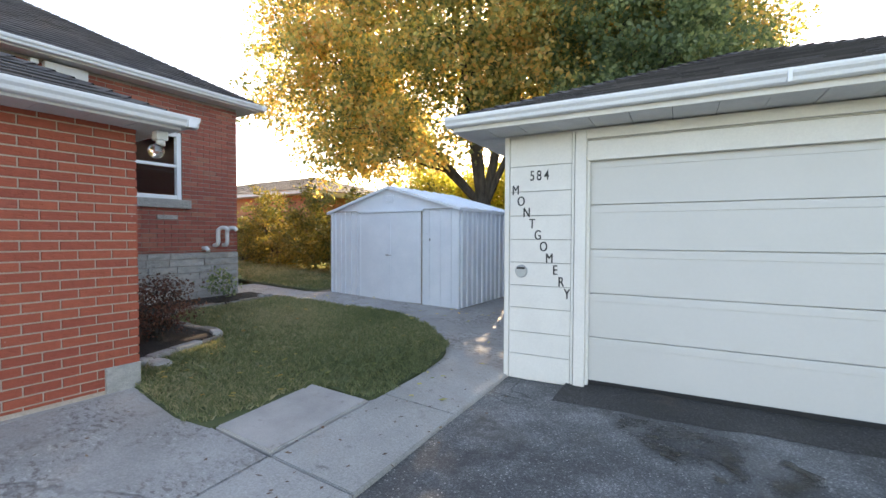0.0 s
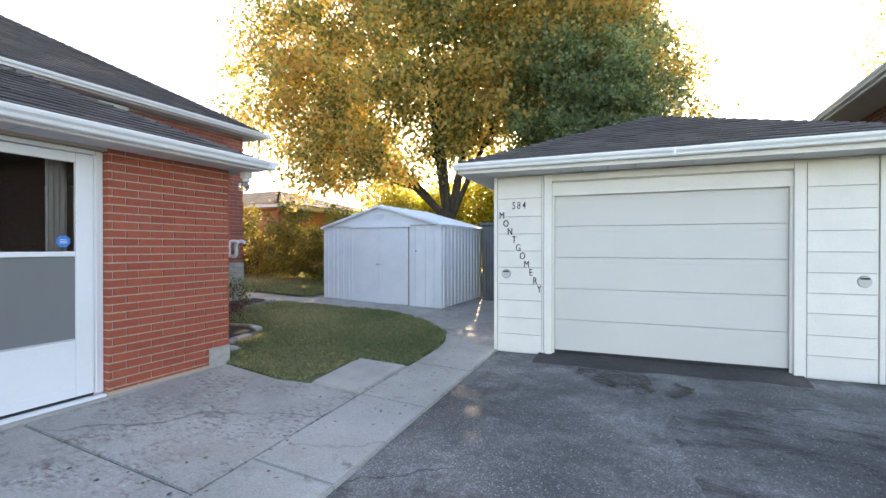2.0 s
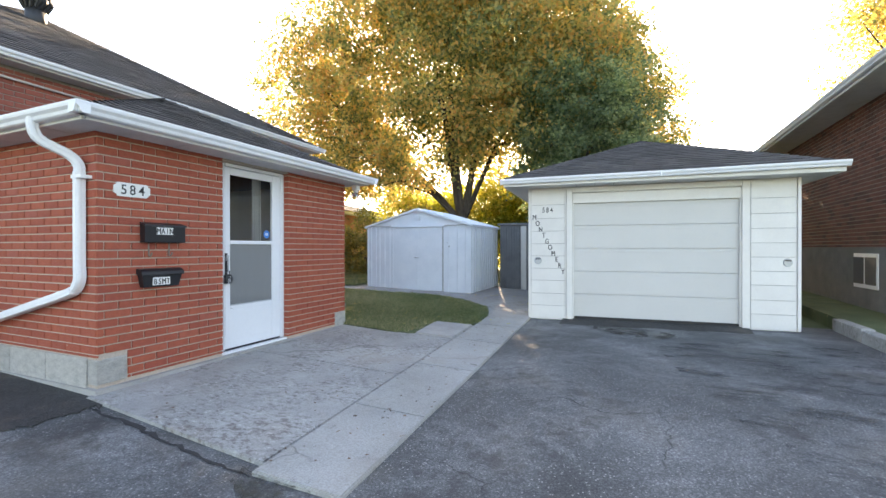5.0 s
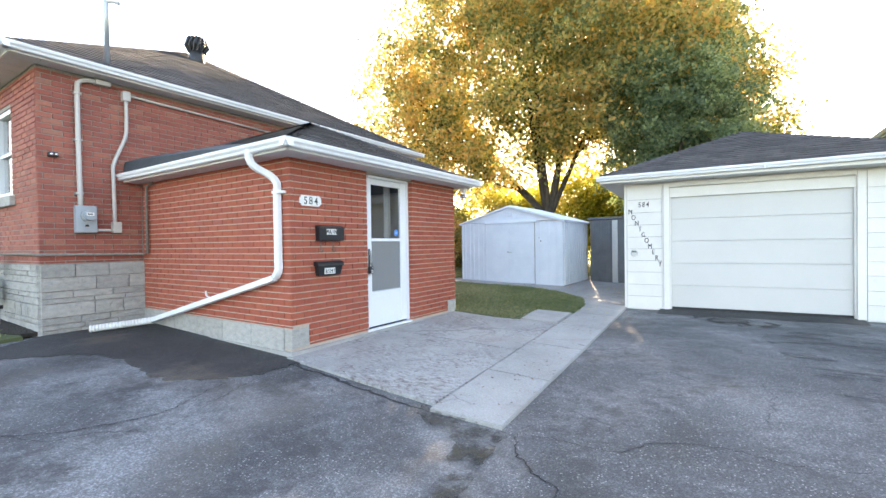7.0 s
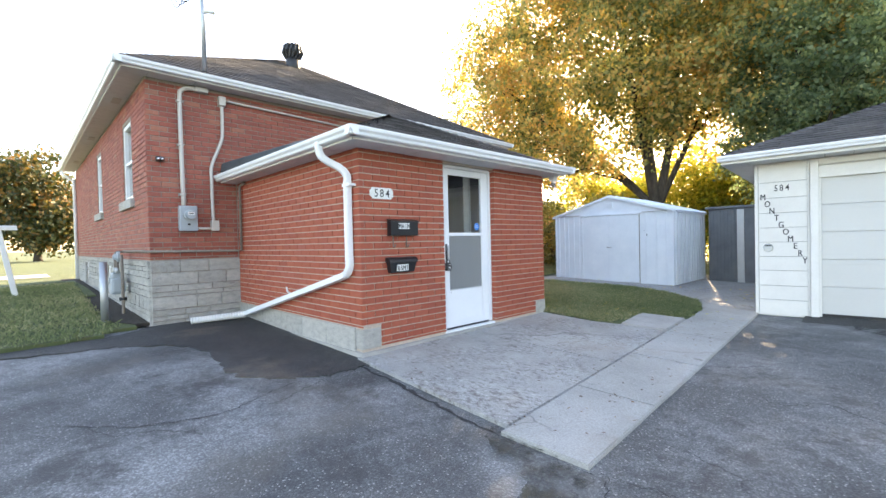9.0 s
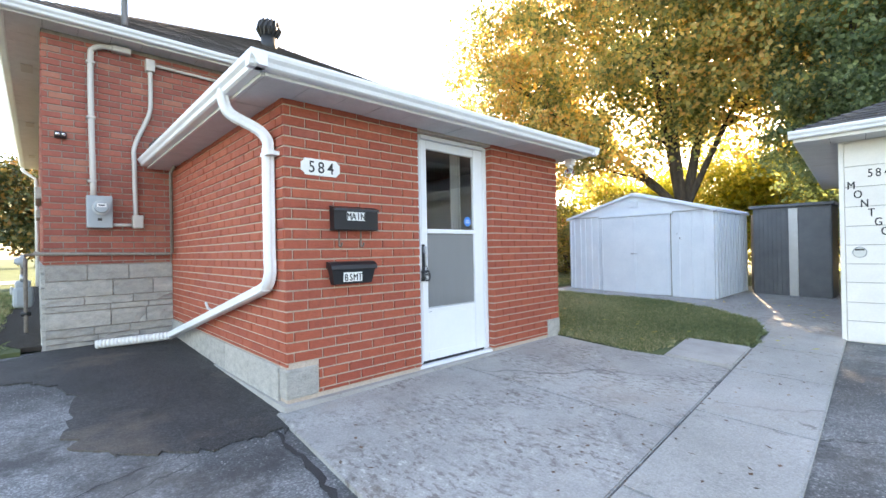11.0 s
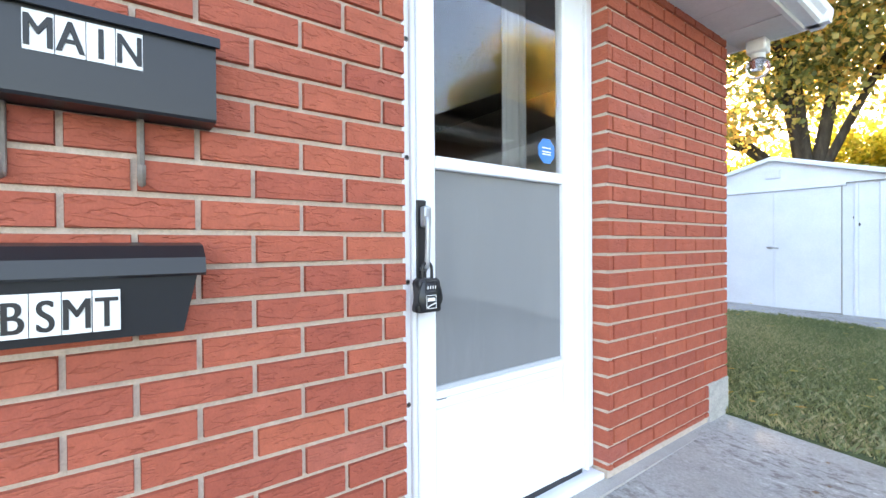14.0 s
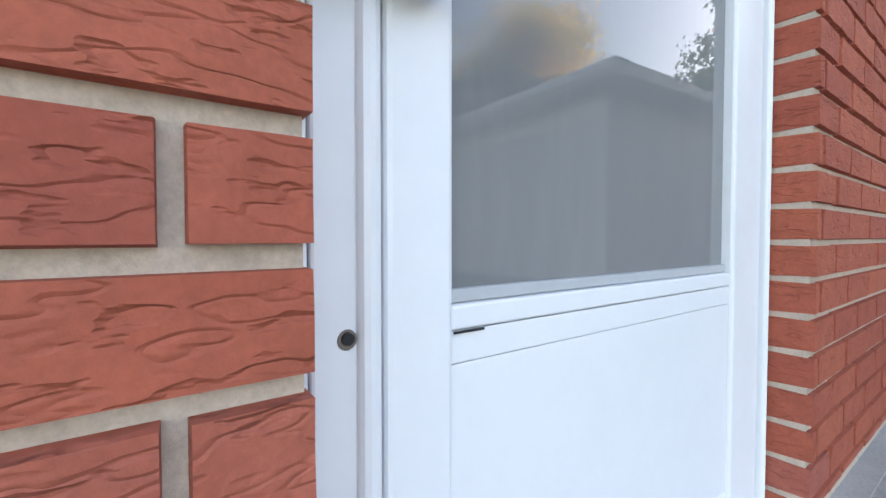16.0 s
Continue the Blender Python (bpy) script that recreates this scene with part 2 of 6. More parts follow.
M_DARK_BRICK = brick_surface("neighbour brick", [(0.0, (0.07, 0.035, 0.03)), (0.3, (0.15, 0.06, 0.045)), (0.8, (0.20, 0.08, 0.055)), (1.0, (0.12, 0.06, 0.05))], False, 0.4)
M_STONE = surface("grey stone block", [(0.25, (0.32, 0.31, 0.285)), (0.5, (0.43, 0.415, 0.385)), (0.8, (0.53, 0.505, 0.465))], scale=9, rough=0.9, bump=1.0, bump_dist=0.03, stretch=(1, 1, 1.8), fine=70, dirt=(0.40, 0.24, 0.17), dirt_scale=1.1, dirt_at=(0.66, 0.74), island=0.12, per_object=0.12)
M_CONCRETE_SMOOTH = surface("pale concrete", [(0.3, (0.31, 0.30, 0.285)), (0.7, (0.43, 0.415, 0.39))], scale=2.5, rough=0.9, bump=0.35, fine=140, dirt=(0.18, 0.17, 0.155), dirt_scale=9.0, dirt_at=(0.60, 0.74))
M_ASPHALT_NEW = surface("fresh asphalt", [(0.25, (0.022, 0.022, 0.023)), (0.75, (0.042, 0.042, 0.044))], scale=3, rough=0.8, bump=0.8, fine=200, bump_dist=0.005)
M_SHINGLE = surface("asphalt shingle", [(0.25, (0.045, 0.042, 0.043)), (0.6, (0.075, 0.070, 0.070)), (0.85, (0.11, 0.10, 0.095))], scale=1.6, rough=0.95, bump=0.6, fine=260, island=0.28, bump_dist=0.004)
M_WHITE = surface("white paint", grainy=0.3, stops=[(0.3, (0.72, 0.72, 0.71)), (0.7, (0.80, 0.80, 0.79))], scale=5, rough=0.5, bump=0.08, dirt=(0.52, 0.50, 0.46), dirt_scale=3.2, dirt_at=(0.62, 0.86), bump_dist=0.003)
M_SIDING = surface("aged white siding", grainy=0.3, stops=[(0.3, (0.70, 0.675, 0.635)), (0.7, (0.76, 0.735, 0.69))], scale=3, rough=0.6, bump=0.12, dirt=(0.58, 0.53, 0.45), dirt_scale=4.5, dirt_at=(0.66, 0.9), per_object=0.03, bump_dist=0.003)
M_ALU = surface("white enamelled aluminium", grainy=0.3, stops=[(0.3, (0.76, 0.77, 0.79)), (0.7, (0.82, 0.83, 0.84))], scale=4, rough=0.35, bump=0.04, dirt=(0.60, 0.60, 0.60), dirt_scale=3.0, dirt_at=(0.64, 0.9), bump_dist=0.002)
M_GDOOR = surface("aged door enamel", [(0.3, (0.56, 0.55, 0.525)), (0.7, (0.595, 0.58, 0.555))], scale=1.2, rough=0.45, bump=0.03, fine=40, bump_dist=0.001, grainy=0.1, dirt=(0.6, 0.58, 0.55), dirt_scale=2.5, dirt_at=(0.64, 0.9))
M_DOOR = surface("clean white aluminium", [(0.3, (0.74, 0.76, 0.79)), (0.7, (0.79, 0.80, 0.83))], scale=1.5, rough=0.32, bump=0.02, fine=30, bump_dist=0.001, grainy=0.1, dirt=(0.66, 0.65, 0.63), dirt_scale=2.0, dirt_at=(0.62, 0.95))
M_SOFFIT = surface("white soffit", grainy=0.3, stops=[(0.3, (0.62, 0.61, 0.60)), (0.7, (0.70, 0.69, 0.68))], scale=6, rough=0.7, bump=0.1, dirt=(0.48, 0.44, 0.40), dirt_scale=2.0, dirt_at=(0.6, 0.85))
M_SHED = surface("pale blue white steel", grainy=0.3, stops=[(0.3, (0.66, 0.71, 0.77)), (0.7, (0.74, 0.78, 0.83))], scale=3, rough=0.45, bump=0.08, dirt=(0.60, 0.60, 0.59), dirt_scale=3.5, dirt_at=(0.66, 0.9), bump_dist=0.003)
M_DARK_SHED = surface("dark grey steel", grainy=0.3, stops=[(0.3, (0.10, 0.11, 0.12)), (0.7, (0.14, 0.15, 0.16))], scale=3, rough=0.5, bump=0.08)
M_BLACK = plain("black enamel", (0.014, 0.015, 0.018), 0.38)
M_BLACK_PAINT = plain("black lettering", (0.012, 0.012, 0.014), 0.5)
M_LABEL = plain("white label", (0.82, 0.82, 0.80), 0.45)
M_STEEL = plain("galvanised steel", (0.42, 0.44, 0.46), 0.42, 0.7)
M_GREY_BOX = plain("grey meter housing", (0.36, 0.40, 0.43), 0.5)
M_PVC = plain("white pvc", (0.74, 0.74, 0.72), 0.4)
M_CONDUIT = plain("beige conduit", (0.55, 0.51, 0.47), 0.5)
M_RUST_PIPE = surface("weathered pipe", [(0.3, (0.16, 0.13, 0.11)), (0.7, (0.26, 0.22, 0.19))], scale=20, rough=0.8, bump=0.3)
M_CHROME = plain("chrome", (0.75, 0.75, 0.76), 0.12, 1.0)
M_DARK = plain("dark room paint", (0.10, 0.095, 0.09), 0.9)
M_MEMBRANE = surface("roll roofing", [(0.3, (0.035, 0.042, 0.048)), (0.7, (0.055, 0.065, 0.072))], scale=3, rough=0.85, bump=0.4, fine=200)
# sealant round the door; also the dark stand-in for shade in siding and shed joints
M_CAULK_SHADE = plain("dirty sealant and joint shade", (0.33, 0.31, 0.28), 0.9)
M_SOIL = surface("dark soil", [(0.3, (0.018, 0.014, 0.011)), (0.7, (0.05, 0.04, 0.032))], scale=14, rough=1.0, bump=1.0, fine=90, bump_dist=0.03)
M_TURF = surface("turf", [(0.25, (0.05, 0.07, 0.025)), (0.5, (0.08, 0.105, 0.038)), (0.8, (0.13, 0.14, 0.06))], scale=1.4, rough=0.95, bump=1.0, fine=130, dirt=(0.12, 0.10, 0.05), dirt_scale=3.5, dirt_at=(0.62, 0.8), bump_dist=0.02)
M_BLADE = leaf_surface("grass blade", [(0.2, (0.11, 0.15, 0.07)), (0.46, (0.185, 0.225, 0.115)), (0.62, (0.29, 0.30, 0.17)), (0.8, (0.47, 0.42, 0.28))], 0.4)
M_GOLD = leaf_surface("autumn leaf", [(0.26, (0.14, 0.18, 0.08)), (0.42, (0.29, 0.31, 0.13)), (0.54, (0.50, 0.42, 0.16)), (0.70, (0.62, 0.41, 0.15)), (0.88, (0.56, 0.29, 0.11))], 0.6)
M_GREEN = leaf_surface("dark green leaf", [(0.25, (0.10, 0.15, 0.09)), (0.5, (0.17, 0.24, 0.13)), (0.68, (0.30, 0.35, 0.18)), (0.85, (0.40, 0.42, 0.22))], 0.55)
M_LIME = leaf_surface("sunlit yellow green leaf", [(0.25, (0.20, 0.25, 0.05)), (0.5, (0.38, 0.39, 0.08)), (0.75, (0.52, 0.44, 0.10))], 0.6)
M_OLIVE = leaf_surface("yellowing shrub leaf", [(0.25, (0.06, 0.085, 0.025)), (0.5, (0.15, 0.155, 0.045)), (0.75, (0.33, 0.25, 0.06))], 0.4)
M_FAR = leaf_surface("shaded autumn leaf", [(0.3, (0.035, 0.05, 0.02)), (0.5, (0.07, 0.08, 0.025)), (0.62, (0.16, 0.12, 0.03)), (0.8, (0.30, 0.14, 0.04))], 0.25)
M_REDLEAF = leaf_surface("reddish shrub leaf", [(0.25, (0.06, 0.035, 0.025)), (0.55, (0.14, 0.06, 0.045)), (0.8, (0.20, 0.11, 0.07))], 0.3)
M_SCRAP = leaf_surface("dry brown leaf", [(0.3, (0.07, 0.045, 0.03)), (0.6, (0.14, 0.08, 0.05)), (0.8, (0.24, 0.16, 0.09))], 0.1)
M_BARK = surface("bark", [(0.3, (0.035, 0.028, 0.022)), (0.7, (0.085, 0.07, 0.055))], scale=9, rough=0.95, bump=1.0, fine=50, stretch=(1, 1, 0.25), bump_dist=0.03)
M_WOOD = surface("grey timber", [(0.3, (0.16, 0.135, 0.11)), (0.7, (0.28, 0.25, 0.21))], scale=8, rough=0.9, bump=0.5, stretch=(1, 1, 0.2))
M_GLASS = glass("window glass")
M_PANE_GREY = surface("grey screened pane", [(0.3, (0.185, 0.19, 0.195)), (0.7, (0.205, 0.21, 0.215))], scale=2, rough=0.015, bump=0.0, grainy=0.05, spec=0.6, dirt=(0.25, 0.255, 0.26), dirt_scale=3.0, dirt_at=(0.55, 0.8), stretch=(1, 1, 0.2))
M_PANE_BEAD = plain("dull aluminium bead", (0.45, 0.47, 0.49), 0.5)
M_BLUE = plain("blue sticker", (0.03, 0.22, 0.62), 0.3)
M_CURTAIN = plain("pale curtain", (0.3, 0.3, 0.29), 0.9)
M_ROOFTAR = plain("dark turbine", (0.03, 0.03, 0.032), 0.5)


# ---- builders ----
BASES = {}


def thing(name, at=(0, 0, 0), label="", category="", group="", kind="", local=None):
    """An Empty at a thing's base. Its parts are given in world places, or in the pose local."""
    ob = new(name)
    ob.empty_display_size = 0.1
    if local is not None:
        ob.matrix_basis = local
    else:
        ob.location = at
        BASES[ob.name] = Matrix.Translation(-Vector(at))
    return tagged(ob, label, category, group, kind)


def hang(ob, parent):
    ob.parent = parent
    ob.matrix_parent_inverse = BASES.get(parent.name, Matrix())
    return ob


def solid(name, verts, faces, material, parent=None, label="", smooth=False):
    me = bpy.data.meshes.new(name)
    me.from_pydata([tuple(v) for v in verts], [], faces)
    me.materials.append(material)
    if smooth:
        me.polygons.foreach_set("use_smooth", [True] * len(me.polygons))
    ob = new(name, me)
    if parent:
        hang(ob, parent)
    return tagged(ob, label)


def part(name, bm, material, parent=None, label="", smooth=False):
    me = bpy.data.meshes.new(name)
    bmesh.ops.recalc_face_normals(bm, faces=bm.faces)
    bm.to_mesh(me)
    bm.free()
    me.materials.append(material)
    if smooth:
        me.polygons.foreach_set("use_smooth", [True] * len(me.polygons))
    ob = new(name, me)
    if parent:
        hang(ob, parent)
    return tagged(ob, label)


def box(bm, x0, x1, y0, y1, z0, z1, bevel=0.0, m=None):
    made = bmesh.ops.create_cube(bm, size=1.0)["verts"]
    bmesh.ops.transform(bm, matrix=Matrix.Translation(((x0 + x1) / 2, (y0 + y1) / 2, (z0 + z1) / 2)) @ Matrix.Diagonal((x1 - x0, y1 - y0, z1 - z0, 1)), verts=made)
    if bevel:
        edges = list({e for v in made for e in v.link_edges})
        made = bmesh.ops.bevel(bm, geom=edges, offset=bevel, segments=2, affect="EDGES", profile=0.5)["verts"]
    if m is not None:
        bmesh.ops.transform(bm, matrix=m, verts=list({v for v in made}))
    return made


def block(name, x0, x1, y0, y1, z0, z1, material, parent=None, bevel=0.004, label=""):
    bm = bmesh.new()
    box(bm, x0, x1, y0, y1, z0, z1, bevel)
    return part(name, bm, material, parent, label)


def pipe_into(bm, points, radius, sides=10, taper=None):
    """A tube along points; taper gives the radius at each point."""
    pts = [Vector(p) for p in points]
    rings = []
    side = None
    for i, p in enumerate(pts):
        way = (pts[min(i + 1, len(pts) - 1)] - pts[max(i - 1, 0)]).normalized()
        if side is None:
            side = way.orthogonal().normalized()
        side = (side - way * side.dot(way)).normalized()
        up = way.cross(side)
        r = taper[i] if taper else radius
        rings.append([bm.verts.new(p + (side * math.cos(a) + up * math.sin(a)) * r) for a in (2 * math.pi * k / sides for k in range(sides))])
    for a, b in zip(rings, rings[1:]):
        for k in range(sides):
            bm.faces.new((a[k], a[(k + 1) % sides], b[(k + 1) % sides], b[k]))
    bm.faces.new(rings[0][::-1]), bm.faces.new(rings[-1])


def curve_points(points, steps=5):
    """A smooth line through points (Catmull-Rom)."""
    p = [Vector(points[0])] + [Vector(q) for q in points] + [Vector(points[-1])]
    out = []
    for i in range(1, len(p) - 2):
        for k in range(steps):
            t = k / steps
            a, b, c, d = p[i - 1:i + 3]
            out.append(0.5 * (2 * b + (c - a) * t + (2 * a - 5 * b + 4 * c - d) * t * t + (3 * b - a - 3 * c + d) * t ** 3))
    return out + [p[-2]]


def tube(name, points, radius, material, parent=None, label="", sides=10, steps=0):
    bm = bmesh.new()
    pipe_into(bm, curve_points(points, steps) if steps else points, radius, sides)
    return part(name, bm, material, parent, label, smooth=sides > 6)


def sweep(name, profile, a, b, out, material, parent=None, label=""):
    """A profile of (outwards, up) pairs drawn from a to b; out is the way outwards."""
    a, b, out = Vector(a), Vector(b), Vector(out)
    n = len(profile)
    verts = [q + out * u + Vector((0, 0, v)) for q in (a, b) for u, v in profile]
    faces = [(k, (k + 1) % n, n + (k + 1) % n, n + k) for k in range(n)] + [tuple(range(n))[::-1], tuple(range(n, 2 * n))]
    bm = bmesh.new()
    vs = [bm.verts.new(v) for v in verts]
    for f in faces:
        bm.faces.new([vs[k] for k in f])
    return part(name, bm, material, parent, label)


GUTTER = [(0.0, 0.0), (0.055, 0.0), (0.07, 0.012), (0.078, 0.045), (0.098, 0.072), (0.104, 0.098), (0.104, 0.118), (0.088, 0.118), (0.088, 0.108), (0.0, 0.108)]

GUTTER = [(u * 0.95, v * 0.76) for u, v in GUTTER]
GLYPHS = {}


def glyph(ch):
    """The outline of one character as a flat mesh, one unit high, from the built-in font."""
    if ch not in GLYPHS:
        cu = bpy.data.curves.new("glyph", "FONT")
        cu.body, cu.align_x, cu.extrude, cu.offset = ch, "CENTER", 0.02, (0.008 if ch.isdigit() else 0.0)
        tmp = new("glyph", cu)
        me = bpy.data.meshes.new_from_object(tmp.evaluated_get(bpy.context.evaluated_depsgraph_get()))
        bpy.data.objects.remove(tmp)
        GLYPHS[ch] = me
    return GLYPHS[ch]


for _c in "584MONTGERYAISB":
    glyph(_c)


def letter(ch, m, height, material, parent, narrow=0.8, bold=1.0):
    """A character lying in the plane of m (x right, y up, z towards the reader), at that height."""
    fit = Matrix.Diagonal((height / 0.69 * narrow, height / 0.69, 0.05, 1))
    bm = bmesh.new()
    for k, dx in enumerate((-0.022, 0.022, 0.0) if ch.isalpha() else (0.0,)):
        half = glyph(ch).copy()
        half.transform(m @ Matrix.Translation((0, 0, 0.0003 * k)) @ fit @ Matrix.Translation((dx, 0, 0)))
        bm.from_mesh(half)
    me = bpy.data.meshes.new("character")
    bm.to_mesh(me)
    bm.free()
    me.materials.append(material)
    ob = new("letter" if ch.isalpha() else "digit", me)
    return hang(ob, parent)


# ---- ground ----
def G(x, y):
    """Height of the paved ground: it falls from the house to the drive, and rises slowly to the back."""
    return -0.13 - 0.03 * (min(max(x, -14.0), -1.5) + 2) + 0.012 * (min(max(y, -12.0), 12.0) + 2)


def sheet(name, xs, ys, lift, material, label="", inside=None, wob=0.0, drop=0.0):
    """A sheet over the ground with an edge; inside picks the cells that belong to it."""
    verts, faces, keep = [], [], {}
    def vid(i, j):
        if (i, j) not in keep:
            keep[(i, j)] = len(verts)
            x, y = xs[i], ys[j]
            verts.append((x, y, G(x, y) + lift + wob * noise.noise((x * 1.3, y * 1.3, 3.1))))
        return keep[(i, j)]
    for i in range(len(xs) - 1):
        for j in range(len(ys) - 1):
            if inside is None or inside((xs[i] + xs[i + 1]) / 2, (ys[j] + ys[j + 1]) / 2):
                faces.append((vid(i, j), vid(i + 1, j), vid(i + 1, j + 1), vid(i, j + 1)))
    if drop:
        seen = {}
        for f in faces:
            for k in range(4):
                e = (f[k], f[(k + 1) % 4])
                seen[e] = True
        for a, b in [e for e in seen if (e[1], e[0]) not in seen]:
            n = len(verts)
            verts.extend([(verts[a][0], verts[a][1], verts[a][2] - drop), (verts[b][0], verts[b][1], verts[b][2] - drop)])
            faces.append((a, n, n + 1, b))
    return tagged(solid(name, verts, faces, material), label, "ground", kind="structure")


def poly_sheet(name, outline, lift, material, label="", drop=0.05, round_edge=0.0):
    """A slab with a drawn outline, following the ground."""
    bm = bmesh.new()
    top = [bm.verts.new((x, y, G(x, y) + lift)) for x, y in outline]
    low = [bm.verts.new((x, y, G(x, y) + lift - drop)) for x, y in outline]
    f = bm.faces.new(top)
    for k in range(len(top)):
        bm.faces.new((top[k], low[k], low[(k + 1) % len(top)], top[(k + 1) % len(top)]))
    if round_edge:
        bmesh.ops.bevel(bm, geom=list(f.edges), offset=round_edge, segments=2, affect="EDGES")
    bmesh.ops.triangulate(bm, faces=[q for q in bm.faces if len(q.verts) > 4])
    return tagged(part(name, bm, material), label, "ground", kind="structure")


def inside_poly(outline):
    pts = list(outline)
    def test(x, y):
        hit = False
        for (xa, ya), (xb, yb) in zip(pts, pts[1:] + pts[:1]):
            if (ya > y) != (yb > y) and x < xa + (y - ya) / (yb - ya) * (xb - xa):
                hit = not hit
        return hit
    return test


def span(a, b, step):
    return list(np.linspace(a, b, max(2, int(round((b - a) / step)) + 1)))


def smooth_outline(points, steps=4):
    p = list(points)
    return [(q.x, q.y) for q in curve_points([(x, y, 0) for x, y in p], steps)]


far = [-900, -300, -120, -60, -40, -28]
sheet("ground", far + span(-24, 12, 2.0) + [20, 40, 80, 300, 900], [-900, -300, -100, -50, -30, -20] + span(-14, 16, 2.0) + [22, 40, 80, 300, 900], -0.05, M_TURF, "grass covered ground around the house reaching the horizon")
LAWN_FRONT = [(-30, -40), (-7.5, -40), (-7.4, -9.0), (-7.35, -5.5), (-7.3, -4.4), (-7.22, -4.0), (-7.4, -3.55), (-7.9, -3.3), (-8.4, -3.45), (-19.0, -3.3), (-30, -3.3)]
sheet("driveway", span(-7.7, 3.05, 0.35), span(-22, 4.6, 0.35), 0.0, M_ASPHALT, "worn grey asphalt driveway with cracks and dark stains", wob=0.012)
def ragged(points, amount, seed, steps=6):
    rng = random.Random(seed)
    out = smooth_outline(points + points[:1], steps)[:-1]
    return [(x + rng.uniform(-amount, amount), y + rng.uniform(-amount, amount)) for x, y in out]


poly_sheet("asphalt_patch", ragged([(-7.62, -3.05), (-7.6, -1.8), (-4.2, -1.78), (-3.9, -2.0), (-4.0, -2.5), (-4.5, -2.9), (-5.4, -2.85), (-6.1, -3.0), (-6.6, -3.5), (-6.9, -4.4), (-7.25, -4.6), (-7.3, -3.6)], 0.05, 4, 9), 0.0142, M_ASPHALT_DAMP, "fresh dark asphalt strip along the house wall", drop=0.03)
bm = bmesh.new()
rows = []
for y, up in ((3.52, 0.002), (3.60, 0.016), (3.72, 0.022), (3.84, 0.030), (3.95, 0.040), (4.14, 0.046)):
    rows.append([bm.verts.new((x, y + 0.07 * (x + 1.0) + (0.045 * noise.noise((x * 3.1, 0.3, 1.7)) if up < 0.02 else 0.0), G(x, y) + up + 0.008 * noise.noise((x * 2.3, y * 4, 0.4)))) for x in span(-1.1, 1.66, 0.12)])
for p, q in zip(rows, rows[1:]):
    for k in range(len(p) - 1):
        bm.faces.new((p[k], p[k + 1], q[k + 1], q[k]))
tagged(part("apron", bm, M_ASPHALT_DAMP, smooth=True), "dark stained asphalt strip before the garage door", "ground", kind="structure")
sheet("front_lawn", [-30, -24, -19, -16, -14, -12, -11, -10, -9.4, -8.9, -8.4, -7.9, -7.6, -7.3], [-40, -30, -20, -14, -10, -8, -6.5, -5.5, -5, -4.5, -4, -3.6, -3.2], 0.05, M_TURF, "shaded front lawn beside the driveway", inside=inside_poly(LAWN_FRONT), drop=0.1)


def XL(y):
    return -2.0 - 0.062 * (y + 2.1)


def XR(y):
    return -1.375 - 0.047 * (y + 2.1)


poly_sheet("concrete_pad", [(-4.12, -1.84), (-3.0, -1.93), (XL(-2.0) - 0.012, -2.0), (XL(-0.13) - 0.012, -0.13), (-4.12, -0.13)], 0.028, M_CONCRETE, "weathered concrete pad before the side door", round_edge=0.008)
poly_sheet("concrete_pad_back", [(-4.12, -0.12), (XL(-0.12) - 0.012, -0.12), (XL(1.6) - 0.012, 1.6), (-4.12, 1.66)], 0.028, M_CONCRETE, "weathered stained concrete pad beside the porch", round_edge=0.008)
for y0, y1 in ((-2.1, -0.98), (-0.972, 0.3), (0.308, 1.6), (1.608, 2.75), (2.758, 3.95)):
    poly_sheet("walkway_slab", [(XL(y0), y0), (XR(y0), y0), (XR(y1), y1), (XL(y1), y1)], 0.032, M_WALK, "pale concrete walkway slab along the driveway", round_edge=0.008)
LAWN = smooth_outline([(-4.12, 1.66), (-2.88, 1.6), (-2.95, 2.5), (-2.9, 2.6), (-2.34, 2.62), (-2.35, 3.1), (-2.41, 3.6), (-2.55, 4.15), (-3.0, 4.7), (-3.85, 5.3), (-4.6, 5.45), (-5.5, 5.38), (-7.0, 5.25), (-6.97, 4.6), (-6.92, 3.6), (-6.6, 3.1), (-5.9, 2.98), (-5.15, 3.02), (-4.85, 2.5), (-4.7, 1.95)], 3)
BED = [(-7.68, 1.7), (-4.55, 1.7), (-4.8, 2.4), (-5.1, 3.0), (-5.9, 2.95), (-6.6, 3.05), (-6.95, 3.55), (-7.0, 4.7), (-7.05, 5.15), (-7.68, 5.15)]
lawn_in = inside_poly(LAWN)
sheet("back_path", span(-9.0, -1.3, 0.35), span(1.7, 9.6, 0.35), 0.008, M_CONCRETE, "worn concrete path from the drive to the shed", inside=lambda x, y: not (x < -7.1 and y > 6.1) and not (x > -1.6 and y > 3.9) and not (x > -1.8 and y < 4.0), wob=0.008, drop=0.04)
poly_sheet("lawn", LAWN, 0.035, M_TURF, "small green lawn between porch and path")
poly_sheet("stepping_slab", [(-2.84, 1.62), (XL(1.62) - 0.012, 1.62), (XL(2.56) - 0.012, 2.56), (-2.935, 2.545)], 0.048, M_CONCRETE_SMOOTH, "clean pale concrete slab set in the lawn", round_edge=0.012)
poly_sheet("flower_bed", BED, 0.075, M_SOIL, "dark earth flower bed along the brick walls", drop=0.12)
sheet("back_lawn", span(-30, -7.0, 1.0), span(6.2, 16.0, 0.7), 0.03, M_TURF, "back lawn beside the shed")
